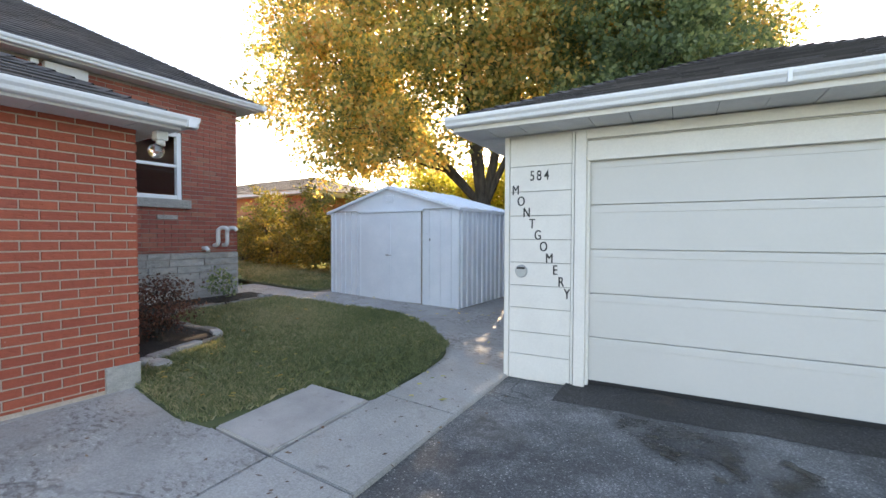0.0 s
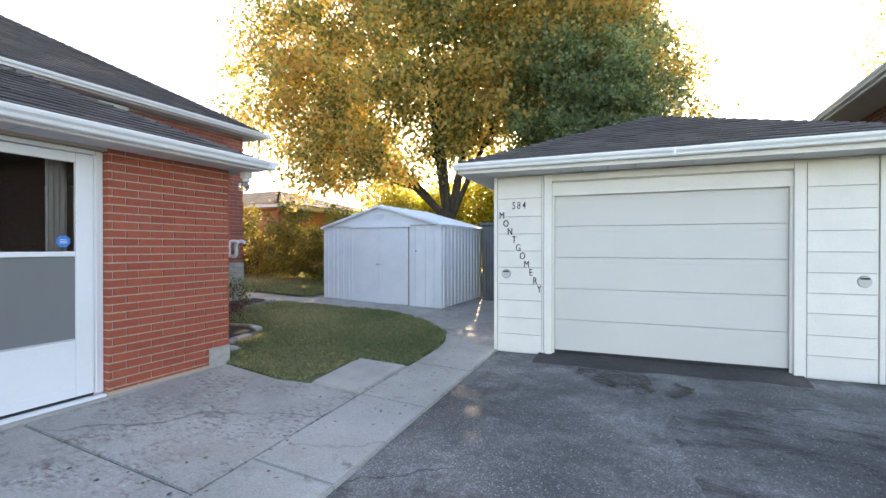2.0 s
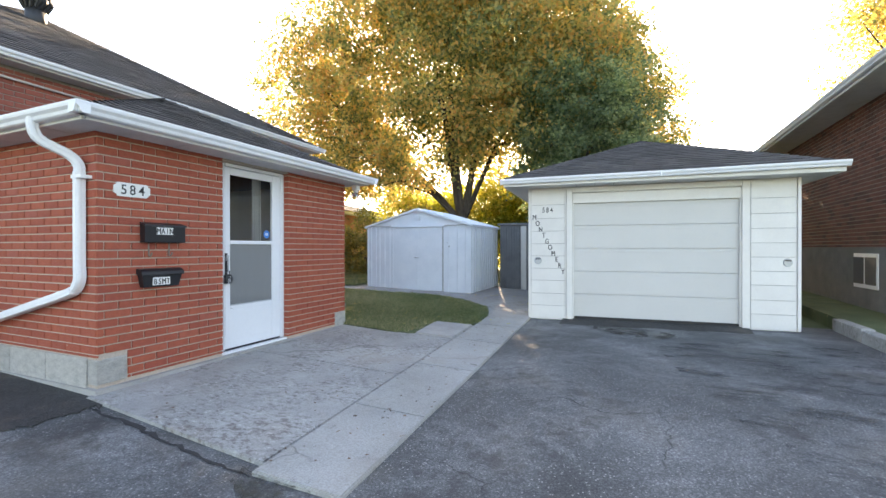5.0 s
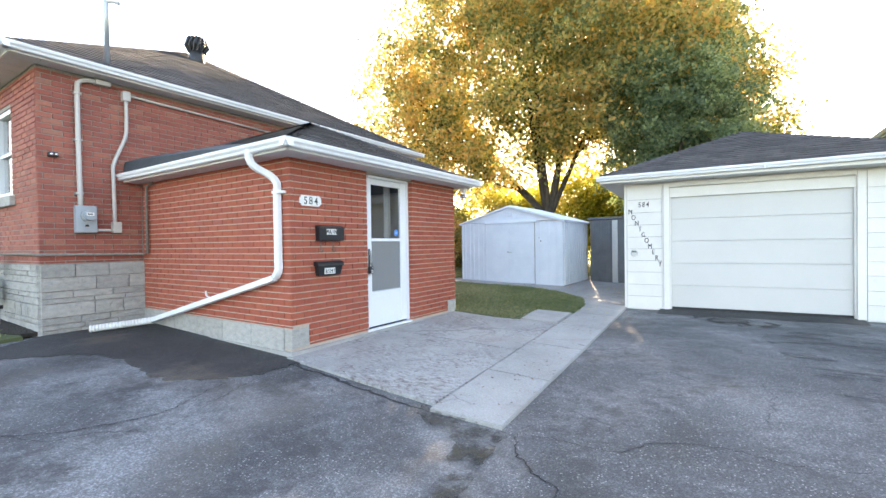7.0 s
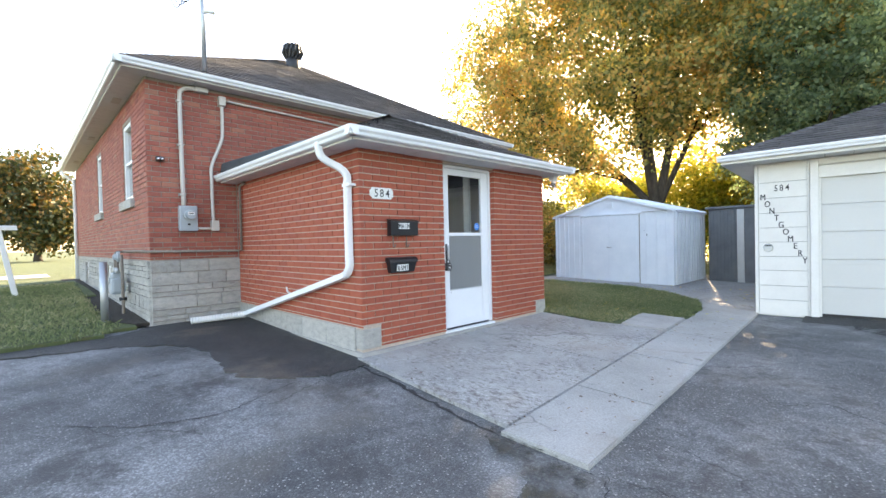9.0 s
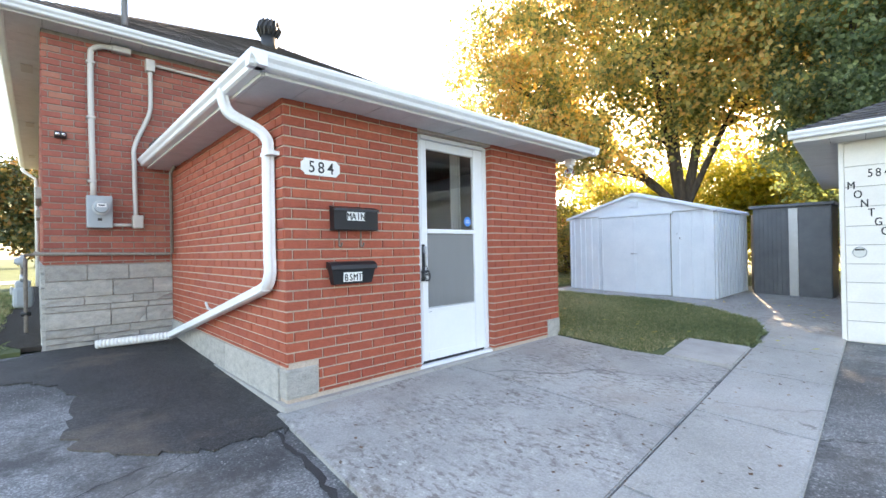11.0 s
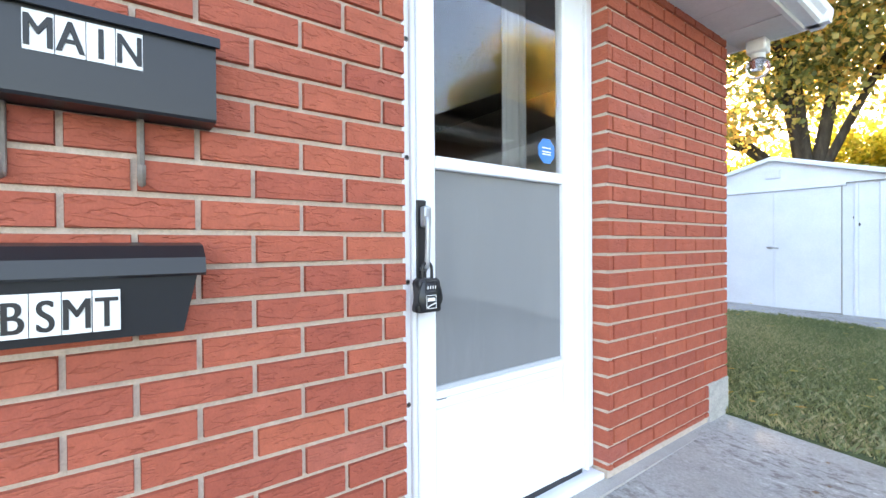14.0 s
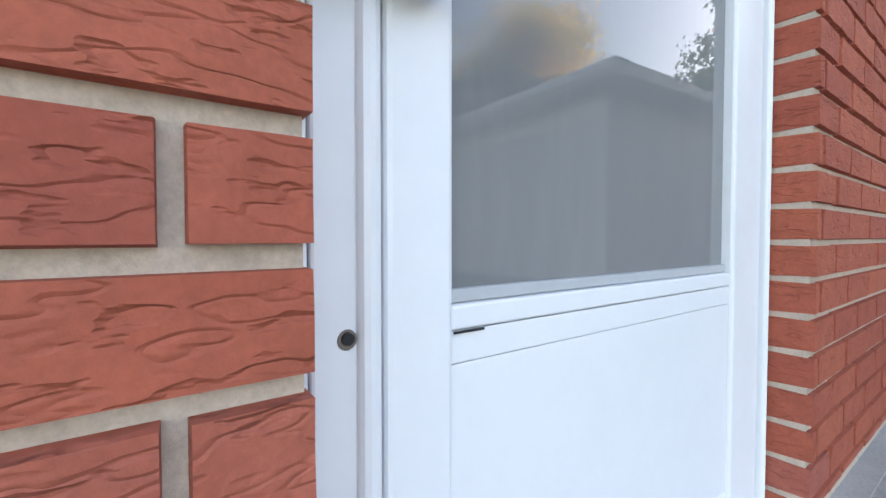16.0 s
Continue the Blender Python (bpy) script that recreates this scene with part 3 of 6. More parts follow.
sheet("neighbour_verge", [2.95, 3.2, 3.5, 3.9, 5.0], span(-6, 12, 1.0), 0.16, M_TURF, "raised grass verge beside the neighbouring house", drop=0.25)

# kerb of cast blocks between drive and verge
kerb = thing("kerb", (2.95, 3.0, -0.1), "low weathered concrete kerb beside the driveway", "kerb")
for k in range(9):
    y = -4.0 + k * 0.95
    block("kerb_stone", 2.82, 2.98, y, y + 0.94, G(2.9, y) - 0.05, G(2.9, y) + 0.17 + 0.008 * (k % 3), M_CONCRETE, kerb, 0.02)


# ---- brick walls ----
PITCH, COURSE, JOINT, UPRIGHT = 0.222, 0.0742, 0.0098, 0.0088


def brick_rects(u0, u1, z0, z1, holes, zero=0.071, shift=0.0, base=-0.0122):
    """Rectangles (u0, u1, z0, z1) of a running bond, cut at the ends and at openings."""
    out = []
    r0, r1 = int(math.floor((z0 - base) / COURSE)), int(math.ceil((z1 - base) / COURSE))
    for r in range(r0, r1):
        za, zb = base + r * COURSE + JOINT / 2, base + (r + 1) * COURSE - JOINT / 2
        za, zb = max(za, z0), min(zb, z1)
        if zb - za < 0.012:
            continue
        start = zero + shift + (0.111 if r % 2 else 0.0)
        k = int(math.floor((u0 - start) / PITCH))
        while start + k * PITCH < u1:
            a, b = start + k * PITCH + UPRIGHT / 2, start + (k + 1) * PITCH - UPRIGHT / 2
            k += 1
            pieces = [(max(a, u0), min(b, u1))]
            for h0, h1, g0, g1 in holes:
                if zb > g0 + 0.01 and za < g1 - 0.01:
                    pieces = [q for p, e in pieces for q in ((p, min(e, h0)), (max(p, h1), e))]
            out.extend((p, e, za, zb) for p, e in pieces if e - p > 0.018)
    return out


def brick_form(w, h, d, rng, rough=0.0022):
    """One brick: chamfered, with an uneven front. x along, z up, front at y = 0 facing -y."""
    c = 0.0024
    nx, nz = 4, 2
    verts, faces = [], []
    for j in range(nz + 1):
        for i in range(nx + 1):
            x, z = c + (w - 2 * c) * i / nx, c + (h - 2 * c) * j / nz
            verts.append((x, -rng.uniform(0, rough), z))
    for j in range(nz):
        for i in range(nx):
            a = j * (nx + 1) + i
            faces.append((a, a + 1, a + nx + 2, a + nx + 1))
    loop = list(range(nx + 1)) + [(nx + 1) * j + nx for j in range(1, nz + 1)] + [(nx + 1) * nz + i for i in range(nx - 1, -1, -1)] + [(nx + 1) * j for j in range(nz - 1, 0, -1)]
    n = len(verts)
    for k in loop:
        x, _, z = verts[k]
        verts.append((0.0 if x <= c + 1e-6 else w if x >= w - c - 1e-6 else x, d, 0.0 if z <= c + 1e-6 else h if z >= h - c - 1e-6 else z))
    m = len(loop)
    for k in range(m):
        faces.append((loop[(k + 1) % m], loop[k], n + k, n + (k + 1) % m))
    return verts, faces


def brick_face(wall, origin, along, out, rects, depth, spot, material, joined_material, seed, count=300, deep=()):
    """Lays bricks on a wall: the count nearest to spot (u, z) are objects of their own, the rest one mesh."""
    if spot:
        rects = sorted(rects, key=lambda q: ((q[0] + q[1]) / 2 - spot[0]) ** 2 + 0.3 * ((q[2] + q[3]) / 2 - spot[1]) ** 2)
    else:
        count = 0
    rng = random.Random(seed)
    along, out, origin = Vector(along), Vector(out), Vector(origin)
    turn = Matrix((along, -out, Vector((0, 0, 1)))).transposed().to_4x4()
    forms = {}
    verts, faces, singles = [], [], []
    for index, (a, b, za, zb) in enumerate(rects):
        w, h = round(b - a, 3), round(zb - za, 3)
        back = 0.1 if any(abs(e - d) < 1e-4 for e in (a, b) for d in deep) else depth + 0.01
        spot = origin + along * a + Vector((0, 0, za)) + out * (depth + rng.uniform(-0.0015, 0.0015))
        if index < count:
            key = (w, h, back, rng.randrange(6) if w > 0.2 else rng.randrange(2))
            if key not in forms:
                v, f = brick_form(w, h, back, rng)
                me = bpy.data.meshes.new("brick")
                me.from_pydata(v, [], f)
                me.materials.append(material)
                forms[key] = me
            singles.append((forms[key], Matrix.Translation(spot) @ turn))
        else:
            v, f = brick_form(w, h, back, rng)
            n = len(verts)
            verts.extend(Matrix.Translation(spot) @ turn @ Vector(q) for q in v)
            faces.extend(tuple(n + k for k in q) for q in f)
    for me, m in singles:
        ob = new("brick", me)
        hang(ob, wall)
        ob.matrix_basis = m
    if faces:
        ob = solid("brickwork", verts, faces, joined_material, wall)
        tagged(ob, kind="stuff")


def core(name, pieces, material, label, category="wall"):
    """A wall body out of butted boxes."""
    bm = bmesh.new()
    for p in pieces:
        box(bm, *p)
    return tagged(part(name, bm, material), label, category, kind="structure")


PX, PY0, PY1, PTOP = -4.12, -1.76, 1.70, 2.195
DY0, DY1, DTOP = -0.525, 0.478, 2.16
R = 0.005
wall_pe = core("wall_porch_east", [(PX - 0.2, PX - R, PY0 + R, DY0 - 0.004, 0.0, PTOP), (PX - 0.2, PX - R, DY1 + 0.004, PY1 - R, 0.0, PTOP), (PX - 0.2, PX - R, DY0 - 0.004, DY1 + 0.004, DTOP, PTOP)], M_MORTAR, "red brick porch wall with pale mortar joints")
wall_ps = core("wall_porch_south", [(-7.67, PX - 0.2, PY0 + R, PY0 + 0.2, 0.0, PTOP)], M_MORTAR, "red brick porch side wall above a grey block base")
wall_pn = core("wall_porch_north", [(-7.67, PX - 0.2, PY1 - 0.2, PY1 - R, 0.0, PTOP)], M_MORTAR, "red brick porch back wall facing the garden")
core("porch_foundation", [(-7.66, PX + 0.05, PY0 - 0.04, PY1 + 0.02, -0.3, 0.0)], M_CONCRETE_SMOOTH, "pale concrete footing under the porch", "foundation")

HX, HY0, HY1, HTOP = -7.68, -3.0, 4.9, 3.68
HXW = -18.1
STONE_TOP = 0.985
WIN = (2.95, 3.905, 1.895, 3.02)
SWIN = [(-9.62, -8.78, 1.98, 3.28), (-13.1, -12.3, 1.98, 3.28)]
BWIN = [(-11.9, -11.2, 0.32, 0.84), (-15.9, -15.2, 0.32, 0.84)]
wall_he = core("wall_house_east", [(HX - 0.25, HX - R, HY0 + R, WIN[0], -0.2, HTOP), (HX - 0.25, HX - R, WIN[1], HY1 - R, -0.2, HTOP), (HX - 0.25, HX - R, WIN[0], WIN[1], -0.2, WIN[2]), (HX - 0.25, HX - R, WIN[0], WIN[1], WIN[3], HTOP)], M_MORTAR_OLD, "brown-red brick house wall over a grey stone base")
front = []
cuts = [HXW + 0.01] + [q for w in sorted(SWIN) for q in w[:2]] + [HX - 0.25]
for k in range(0, len(cuts), 2):
    front.append((cuts[k], cuts[k + 1], HY0 + R, HY0 + 0.25, STONE_TOP, HTOP))
for w in SWIN:
    front += [(w[0], w[1], HY0 + R, HY0 + 0.25, STONE_TOP, w[2]), (w[0], w[1], HY0 + R, HY0 + 0.25, w[3], HTOP)]
cuts = [HXW + 0.01] + [q for w in sorted(BWIN) for q in w[:2]] + [HX - 0.25]
for k in range(0, len(cuts), 2):
    front.append((cuts[k], cuts[k + 1], HY0 + R, HY0 + 0.25, -0.2, STONE_TOP))
for w in BWIN:
    front += [(w[0], w[1], HY0 + R, HY0 + 0.25, -0.2, w[2]), (w[0], w[1], HY0 + R, HY0 + 0.25, w[3], STONE_TOP)]
wall_hs = core("wall_house_south", front, M_MORTAR_OLD, "brick street front of the house with two windows")
core("wall_house_north", [(HXW, HX - 0.25, HY1 - 0.25, HY1 - R, -0.2, HTOP)], M_HOUSE_BRICK, "brick back wall of the house")
core("wall_house_west", [(HXW, HXW + 0.25, HY0 + 0.25, HY1 - 0.25, -0.2, HTOP)], M_HOUSE_BRICK, "brick far wall of the house")
core("house_floor", [(HXW + 0.3, HX - 0.3, HY0 + 0.3, HY1 - 0.3, 0.9, 1.0)], M_DARK, "dark floor inside the house", "floor")
core("porch_floor", [(-7.4, PX - 0.21, PY0 + 0.21, PY1 - 0.21, -0.02, 0.04)], M_DARK, "dark porch floor behind the door", "floor")


def stone_base(wall, origin, along, out, length, z0, z1, seed, holes=()):
    """Courses of uneven split stone blocks."""
    rng = random.Random(seed)
    along, out, origin = Vector(along), Vector(out), Vector(origin)
    turn = Matrix((along, -out, Vector((0, 0, 1)))).transposed().to_4x4()
    z = z0
    while z < z1 - 0.03:
        h = min(rng.choice((0.07, 0.095, 0.12, 0.19)), z1 - z)
        if z1 - z - h < 0.06:
            h = z1 - z
        u = 0.0
        while u < length - 0.01:
            w = min(rng.uniform(0.28, 0.62), length - u)
            if length - u - w < 0.15:
                w = length - u
            spans = [(u, u + w)]
            for h0, h1, g0, g1 in holes:
                if z + h > g0 + 0.01 and z < g1 - 0.01:
                    spans = [q for p, e in spans for q in ((p, min(e, h0)), (max(p, h1), e))]
            for p, e in spans:
                if e - p > 0.03:
                    v, f = brick_form(e - p - 0.007, h - 0.007, 0.03, rng, 0.016)
                    me = bpy.data.meshes.new("stone")
                    me.from_pydata(v, [], f)
                    me.materials.append(M_STONE)
                    ob = hang(new("stone", me), wall)
                    ob.matrix_basis = Matrix.Translation(origin + along * (p + 0.0025) + Vector((0, 0, z + 0.0025)) + out * 0.022) @ turn
            u += w
        z += h


# ---- roofs ----
def roof_face(name, p0, p1, up, height, left, right, material, rows=0.135, tab=0.30, seed=1, parent=None, label=""):
    """A slope of overlapping shingles. p0 to p1 is the eave, up the way along the slope; left and right give
    how far the sides run in for each metre upwards."""
    rng = random.Random(seed)
    p0, p1, up = Vector(p0), Vector(p1), Vector(up).normalized()
    along = (p1 - p0).normalized()
    nrm = along.cross(up)
    length = (p1 - p0).length
    verts, faces = [], []
    n = int(height / rows)
    def put(*q):
        k = len(verts)
        verts.extend(q)
        return list(range(k, k + len(q)))
    lowest = [p0, p1, p1 + up * height - along * right * height, p0 + up * height + along * left * height]
    a = put(*[q - nrm * 0.012 for q in lowest])
    faces.append(tuple(a))
    for r in range(n + 1):
        v0, v1 = r * rows, min((r + 1) * rows + 0.02, height)
        if v1 - v0 < 0.02:
            continue
        ua, ub = left * v0, length - right * v0
        ta, tb = left * v1, length - right * v1
        u = ua - rng.uniform(0, tab)
        while u < ub:
            e = u + tab * rng.choice((0.8, 1.0, 1.0, 1.25))
            x0, x1 = max(u, ua), min(e - 0.006, ub)
            y0, y1 = max(min(x0, tb), ta), min(max(x1, ta), tb)
            u = e
            if x1 - x0 < 0.01 or y1 - y0 < 0.0:
                continue
            lift = 0.013 + rng.uniform(0, 0.005)
            q = [p0 + along * x0 + up * v0 + nrm * lift, p0 + along * x1 + up * v0 + nrm * lift, p0 + along * y1 + up * v1 + nrm * 0.002, p0 + along * y0 + up * v1 + nrm * 0.002]
            w = [p0 + along * x0 + up * v0 - nrm * 0.002, p0 + along * x1 + up * v0 - nrm * 0.002]
            k = put(*q, *w)
            faces += [tuple(k[:4]), (k[1], k[0], k[4], k[5])]
    return tagged(solid(name, verts, faces, material, parent, label), kind="stuff")


def cap_line(name, a, b, material, parent, seed=3):
    """Ridge or hip shingles, bent over the edge from a to b."""
    a, b = Vector(a), Vector(b)
    way = (b - a).normalized()
    side = way.cross(Vector((0, 0, 1))).normalized()
    up = side.cross(way)
    verts, faces = [], []
    n = int((b - a).length / 0.14)
    for k in range(n):
        q = a + way * (k * 0.14)
        e = q + way * 0.17
        i = len(verts)
        verts += [q + side * 0.13 - up * 0.03, q + up * 0.028, q - side * 0.13 - up * 0.03, e + side * 0.13 - up * 0.045, e + up * 0.012, e - side * 0.13 - up * 0.045]
        faces += [(i, i + 1, i + 4, i + 3), (i + 1, i + 2, i + 5, i + 4)]
    return solid(name, verts, faces, material, parent)


def hip_roof(name, x0, x1, y0, y1, z, slope, label, ridge_along="x", one_end=False, seed=5, local=None, rows=0.135):
    """A hipped roof; with one_end the ridge runs on to x0 and stops at a wall there."""
    roof = thing(name, ((x0 + x1) / 2, (y0 + y1) / 2, z), label, "roof", kind="structure", local=local)
    hy, k = (y1 - y0) / 2, slope
    ym, zr = (y0 + y1) / 2, z + k * hy
    s = math.sqrt(1 + k * k)
    d = hy * s
    run = 1 / s
    xe = x1 - hy
    xw = x0 if one_end else x0 + hy
    roof_face("shingles", (x1, y0, z), (x1, y1, z), (-1, 0, k), d, run, run, M_SHINGLE, rows, seed=seed, parent=roof)
    roof_face("shingles", (x0, y0, z), (x1, y0, z), (0, 1, k), d, 0 if one_end else run, run, M_SHINGLE, rows, seed=seed + 1, parent=roof)
    roof_face("shingles", (x1, y1, z), (x0, y1, z), (0, -1, k), d, run, 0 if one_end else run, M_SHINGLE, rows, seed=seed + 2, parent=roof)
    if not one_end:
        roof_face("shingles", (x0, y1, z), (x0, y0, z), (1, 0, k), d, run, run, M_SHINGLE, rows, seed=seed + 3, parent=roof)
        cap_line("hip_cap", (x0, y0, z), (xw, ym, zr), M_SHINGLE, roof), cap_line("hip_cap", (x0, y1, z), (xw, ym, zr), M_SHINGLE, roof)
    cap_line("hip_cap", (x1, y0, z), (xe, ym, zr), M_SHINGLE, roof), cap_line("hip_cap", (x1, y1, z), (xe, ym, zr), M_SHINGLE, roof)
    if xe - xw > 0.1:
        cap_line("ridge_cap", (xe, ym, zr), (xw, ym, zr), M_SHINGLE, roof)
    return roof


def eaves(name, x0, x1, y0, y1, wx0, wx1, wy0, wy1, z, sides, label, parent=None, depth=0.10):
    """Soffit boards, fascia and gutters round a roof with eaves x0..x1, y0..y1 over walls wx0..wy1."""
    th = parent or thing(name, ((x0 + x1) / 2, (y0 + y1) / 2, z), label, "eaves", kind="structure")
    def strip(axis, a, b, c, d):
        """Soffit boards across from a to b, between c and d."""
        n = max(1, int(round((b - a) / 0.3)))
        for k in range(n):
            p, q = a + (b - a) * k / n + 0.002, a + (b - a) * (k + 1) / n - 0.002
            lo = z + 0.0015 * ((k * 7) % 3)
            if axis == "y":
                block("soffit_board", c, d, p, q, lo, lo + 0.012, M_SOFFIT, th, 0.002)
            else:
                block("soffit_board", p, q, c, d, lo, lo + 0.012, M_SOFFIT, th, 0.002)
    if "e" in sides:
        strip("y", y0, y1, wx1 + 0.002, x1)
        sweep("fascia", [(0, 0), (0.02, 0), (0.02, depth), (0, depth)], (x1, y0, z), (x1, y1, z), (1, 0, 0), M_WHITE, th)
        sweep("gutter", GUTTER, (x1 + 0.022, y0 - 0.12, z + 0.02), (x1 + 0.022, y1 + 0.12, z + 0.02), (1, 0, 0), M_ALU, th)
    if "s" in sides:
        strip("x", x0, wx1, y0, wy0 - 0.002)
        sweep("fascia", [(0, 0), (0.02, 0), (0.02, depth), (0, depth)], (x0, y0, z), (x1, y0, z), (0, -1, 0), M_WHITE, th)
        sweep("gutter", GUTTER, (x0, y0 - 0.022, z + 0.02), (x1 + 0.12, y0 - 0.022, z + 0.02), (0, -1, 0), M_ALU, th)
    if "n" in sides:
        strip("x", x0, wx1, wy1 + 0.002, y1)
        sweep("fascia", [(0, 0), (0.02, 0), (0.02, depth), (0, depth)], (x0, y1, z), (x1, y1, z), (0, 1, 0), M_WHITE, th)
        sweep("gutter", GUTTER, (x0, y1 + 0.022, z + 0.02), (x1 + 0.12, y1 + 0.022, z + 0.02), (0, 1, 0), M_ALU, th)
    return th


hip_roof("roof_porch", HX + 0.0, -3.80, -2.03, 1.93, 2.282, 0.46, "dark asphalt shingle porch roof with a hipped end", one_end=True, seed=11)
eaves("eaves_porch", HX, -3.82, -2.0, 1.90, HX, PX, PY0, PY1, 2.18, "esn", "white porch soffit and gutters")
hip_roof("roof_house", -18.4, -7.41, -3.32, 5.22, 3.775, 0.56, "dark asphalt shingle hipped house roof", seed=21, rows=0.15)
eaves("eaves_house", -18.4, -7.44, -3.29, 5.19, HXW, HX, HY0, HY1, 3.645, "esn", "white house soffit and gutters")
for x, y in ((-9.2, -3.13), (-12.6, -3.13), (-16.2, -3.13)):
    tagged(block("soffit_vent", x - 0.16, x + 0.16, y - 0.06, y + 0.06, 3.63, 3.643, M_CONDUIT, None, 0.003), "brown louvred vent in the white soffit", "vent")
# sealing strip where the porch roof meets the house wall
s = 0.46
for sgn, ya in ((1, -2.03), (-1, 1.93)):
    roll = [(HX + 0.01, ya, 2.315), (HX + 0.42, ya, 2.315), (HX + 0.42, ya + sgn * 1.93, 2.315 + s * 1.93), (HX + 0.01, ya + sgn * 1.93, 2.315 + s * 1.93)]
    bm = bmesh.new()
    top = [bm.verts.new(q) for q in roll]
    low = [bm.verts.new((x, y, z - 0.03)) for x, y, z in roll]
    bm.faces.new(top)
    for k in range(4):
        bm.faces.new((top[k], low[k], low[(k + 1) % 4], top[(k + 1) % 4]))
    tagged(part("flashing", bm, M_MEMBRANE), "dark roll roofing strip against the brick wall", "flashing", kind="structure")

# raised edge wrapped in roll roofing at the foot of the porch roof
bm = bmesh.new()
ends = []
for x, top in ((-7.66, 2.49), (-6.6, 2.44), (-5.4, 2.385), (-4.6, 2.30)):
    ends.append([bm.verts.new(q) for q in ((x, -2.035, 2.26), (x, -2.0, top), (x, -1.78, top + 0.10), (x, -1.78, 2.27))])
for a, b in zip(ends, ends[1:]):
    for k in range(4):
        bm.faces.new((a[k], b[k], b[(k + 1) % 4], a[(k + 1) % 4]))
bm.faces.new(ends[0]), bm.faces.new(ends[-1][::-1])
tagged(part("roof_curb", bm, M_MEMBRANE), "dark rolled roofing edge along the porch eave", "roof", kind="structure")

# ---- garage ----
GM = Matrix.Translation((-1.69, 3.83, 0)) @ Matrix.Rotation(radians(4.0), 4, "Z")
GW, GD, GB, GT = 4.03, 5.6, -0.06, 2.25
garage = thing("garage", label="white single garage with horizontal siding and a closed sectional door", category="garage", local=GM)


def gblock(name, x0, x1, y0, y1, z0, z1, material, bevel=0.004, parent=None, label=""):
    return block(name, x0, x1, y0, y1, z0, z1, material, parent or garage, bevel, label)


gblock("wall", 0.0, 0.12, 0.03, GD, GB - 0.1, GT, M_SIDING)
gblock("wall", GW - 0.12, GW, 0.03, GD, GB - 0.1, GT, M_SIDING)
gblock("wall", 0.12, GW - 0.12, GD - 0.12, GD, GB - 0.1, GT, M_SIDING)
gblock("wall", 0.12, 0.66, 0.03, 0.12, GB - 0.1, GT, M_SIDING)
gblock("wall", 3.36, GW - 0.12, 0.03, 0.12, GB - 0.1, GT, M_SIDING)
gblock("wall", 0.66, 3.36, 0.03, 0.12, 2.14, GT, M_SIDING)
zs = [GB, 0.177, 0.391, 0.62, 0.832, 1.049, 1.266, 1.488, 1.714, 1.95, GT - 0.03]
for x0, x1 in ((0.05, 0.625), (3.39, 3.97)):
    for za, zb in zip(zs, zs[1:]):
        gblock("siding_board", x0, x1, 0.006, 0.026, za + 0.003, zb - 0.003, M_SIDING, 0.002)
# dark backing strip that paints the shadow in the board joints
for x0, x1 in ((0.05, 0.625), (3.39, 3.97)):
    gblock("joint_shade", x0, x1, 0.027, 0.0295, GB, GT - 0.03, M_CAULK_SHADE, 0.0)
for x in (0.0, GW - 0.05):
    gblock("corner_trim", x, x + 0.045, -0.008, 0.03, GB, GT - 0.01, M_SIDING)
for x in (0.63, 3.36):
    gblock("corner_trim", x, x + 0.022, -0.004, 0.03, GB, GT - 0.02, M_SIDING)
for x in (0.66, 3.27):
    gblock("door_jamb", x, x + 0.095, -0.02, 0.16, GB, 2.23, M_SIDING)
    gblock("door_stop", x + (0.095 if x < 1 else -0.025), x + (0.12 if x < 1 else 0.0), 0.03, 0.06, GB, 1.98, M_SIDING)
gblock("lintel_board", 0.755, 3.27, -0.012, 0.14, 2.15, 2.235, M_SIDING)
gblock("door_header", 0.755, 3.27, 0.018, 0.12, 1.965, 2.135, M_SIDING)
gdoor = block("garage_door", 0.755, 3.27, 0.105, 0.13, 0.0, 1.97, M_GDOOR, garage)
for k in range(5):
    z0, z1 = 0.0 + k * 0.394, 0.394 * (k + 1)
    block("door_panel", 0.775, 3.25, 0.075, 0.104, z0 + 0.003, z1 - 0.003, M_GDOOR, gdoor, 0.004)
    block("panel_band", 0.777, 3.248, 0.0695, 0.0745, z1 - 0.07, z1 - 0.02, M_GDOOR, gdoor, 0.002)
gblock("gap", 3.366, 3.388, 0.004, 0.029, GB, 2.2, M_BLACK, 0.0)
gblock("bottom_seal", 0.775, 3.25, 0.07, 0.11, -0.05, 0.004, M_BLACK)
for x, n in ((0.165, 0), (3.86, 1)):
    bm = bmesh.new()
    bmesh.ops.create_cone(bm, cap_ends=True, segments=28, radius1=0.062, radius2=0.055, depth=0.014, matrix=Matrix.Translation((x, 0.0, 0.965)) @ Matrix.Rotation(radians(90), 4, "X"))
    ref = part("round_plate", bm, M_STEEL, garage, "round metal plate")
    gblock("label_bar", x - 0.04, x + 0.04, -0.0095, -0.006, 0.985, 1.005, M_BLACK_PAINT, 0.0, ref)
gface = Matrix.Rotation(radians(90), 4, "X")
for ch, x, z in (("5", 0.265, 1.815), ("8", 0.33, 1.815), ("4", 0.40, 1.815)):
    letter(ch, Matrix.Translation((x, 0.004, z)) @ gface, 0.09, M_BLACK_PAINT, garage, 0.75)
for k, ch in enumerate("MONTGOMERY"):
    letter(ch, Matrix.Translation((0.105 + k * 0.0545, 0.004, 1.69 - k * 0.1065)) @ gface, 0.088, M_BLACK_PAINT, garage, 0.72)


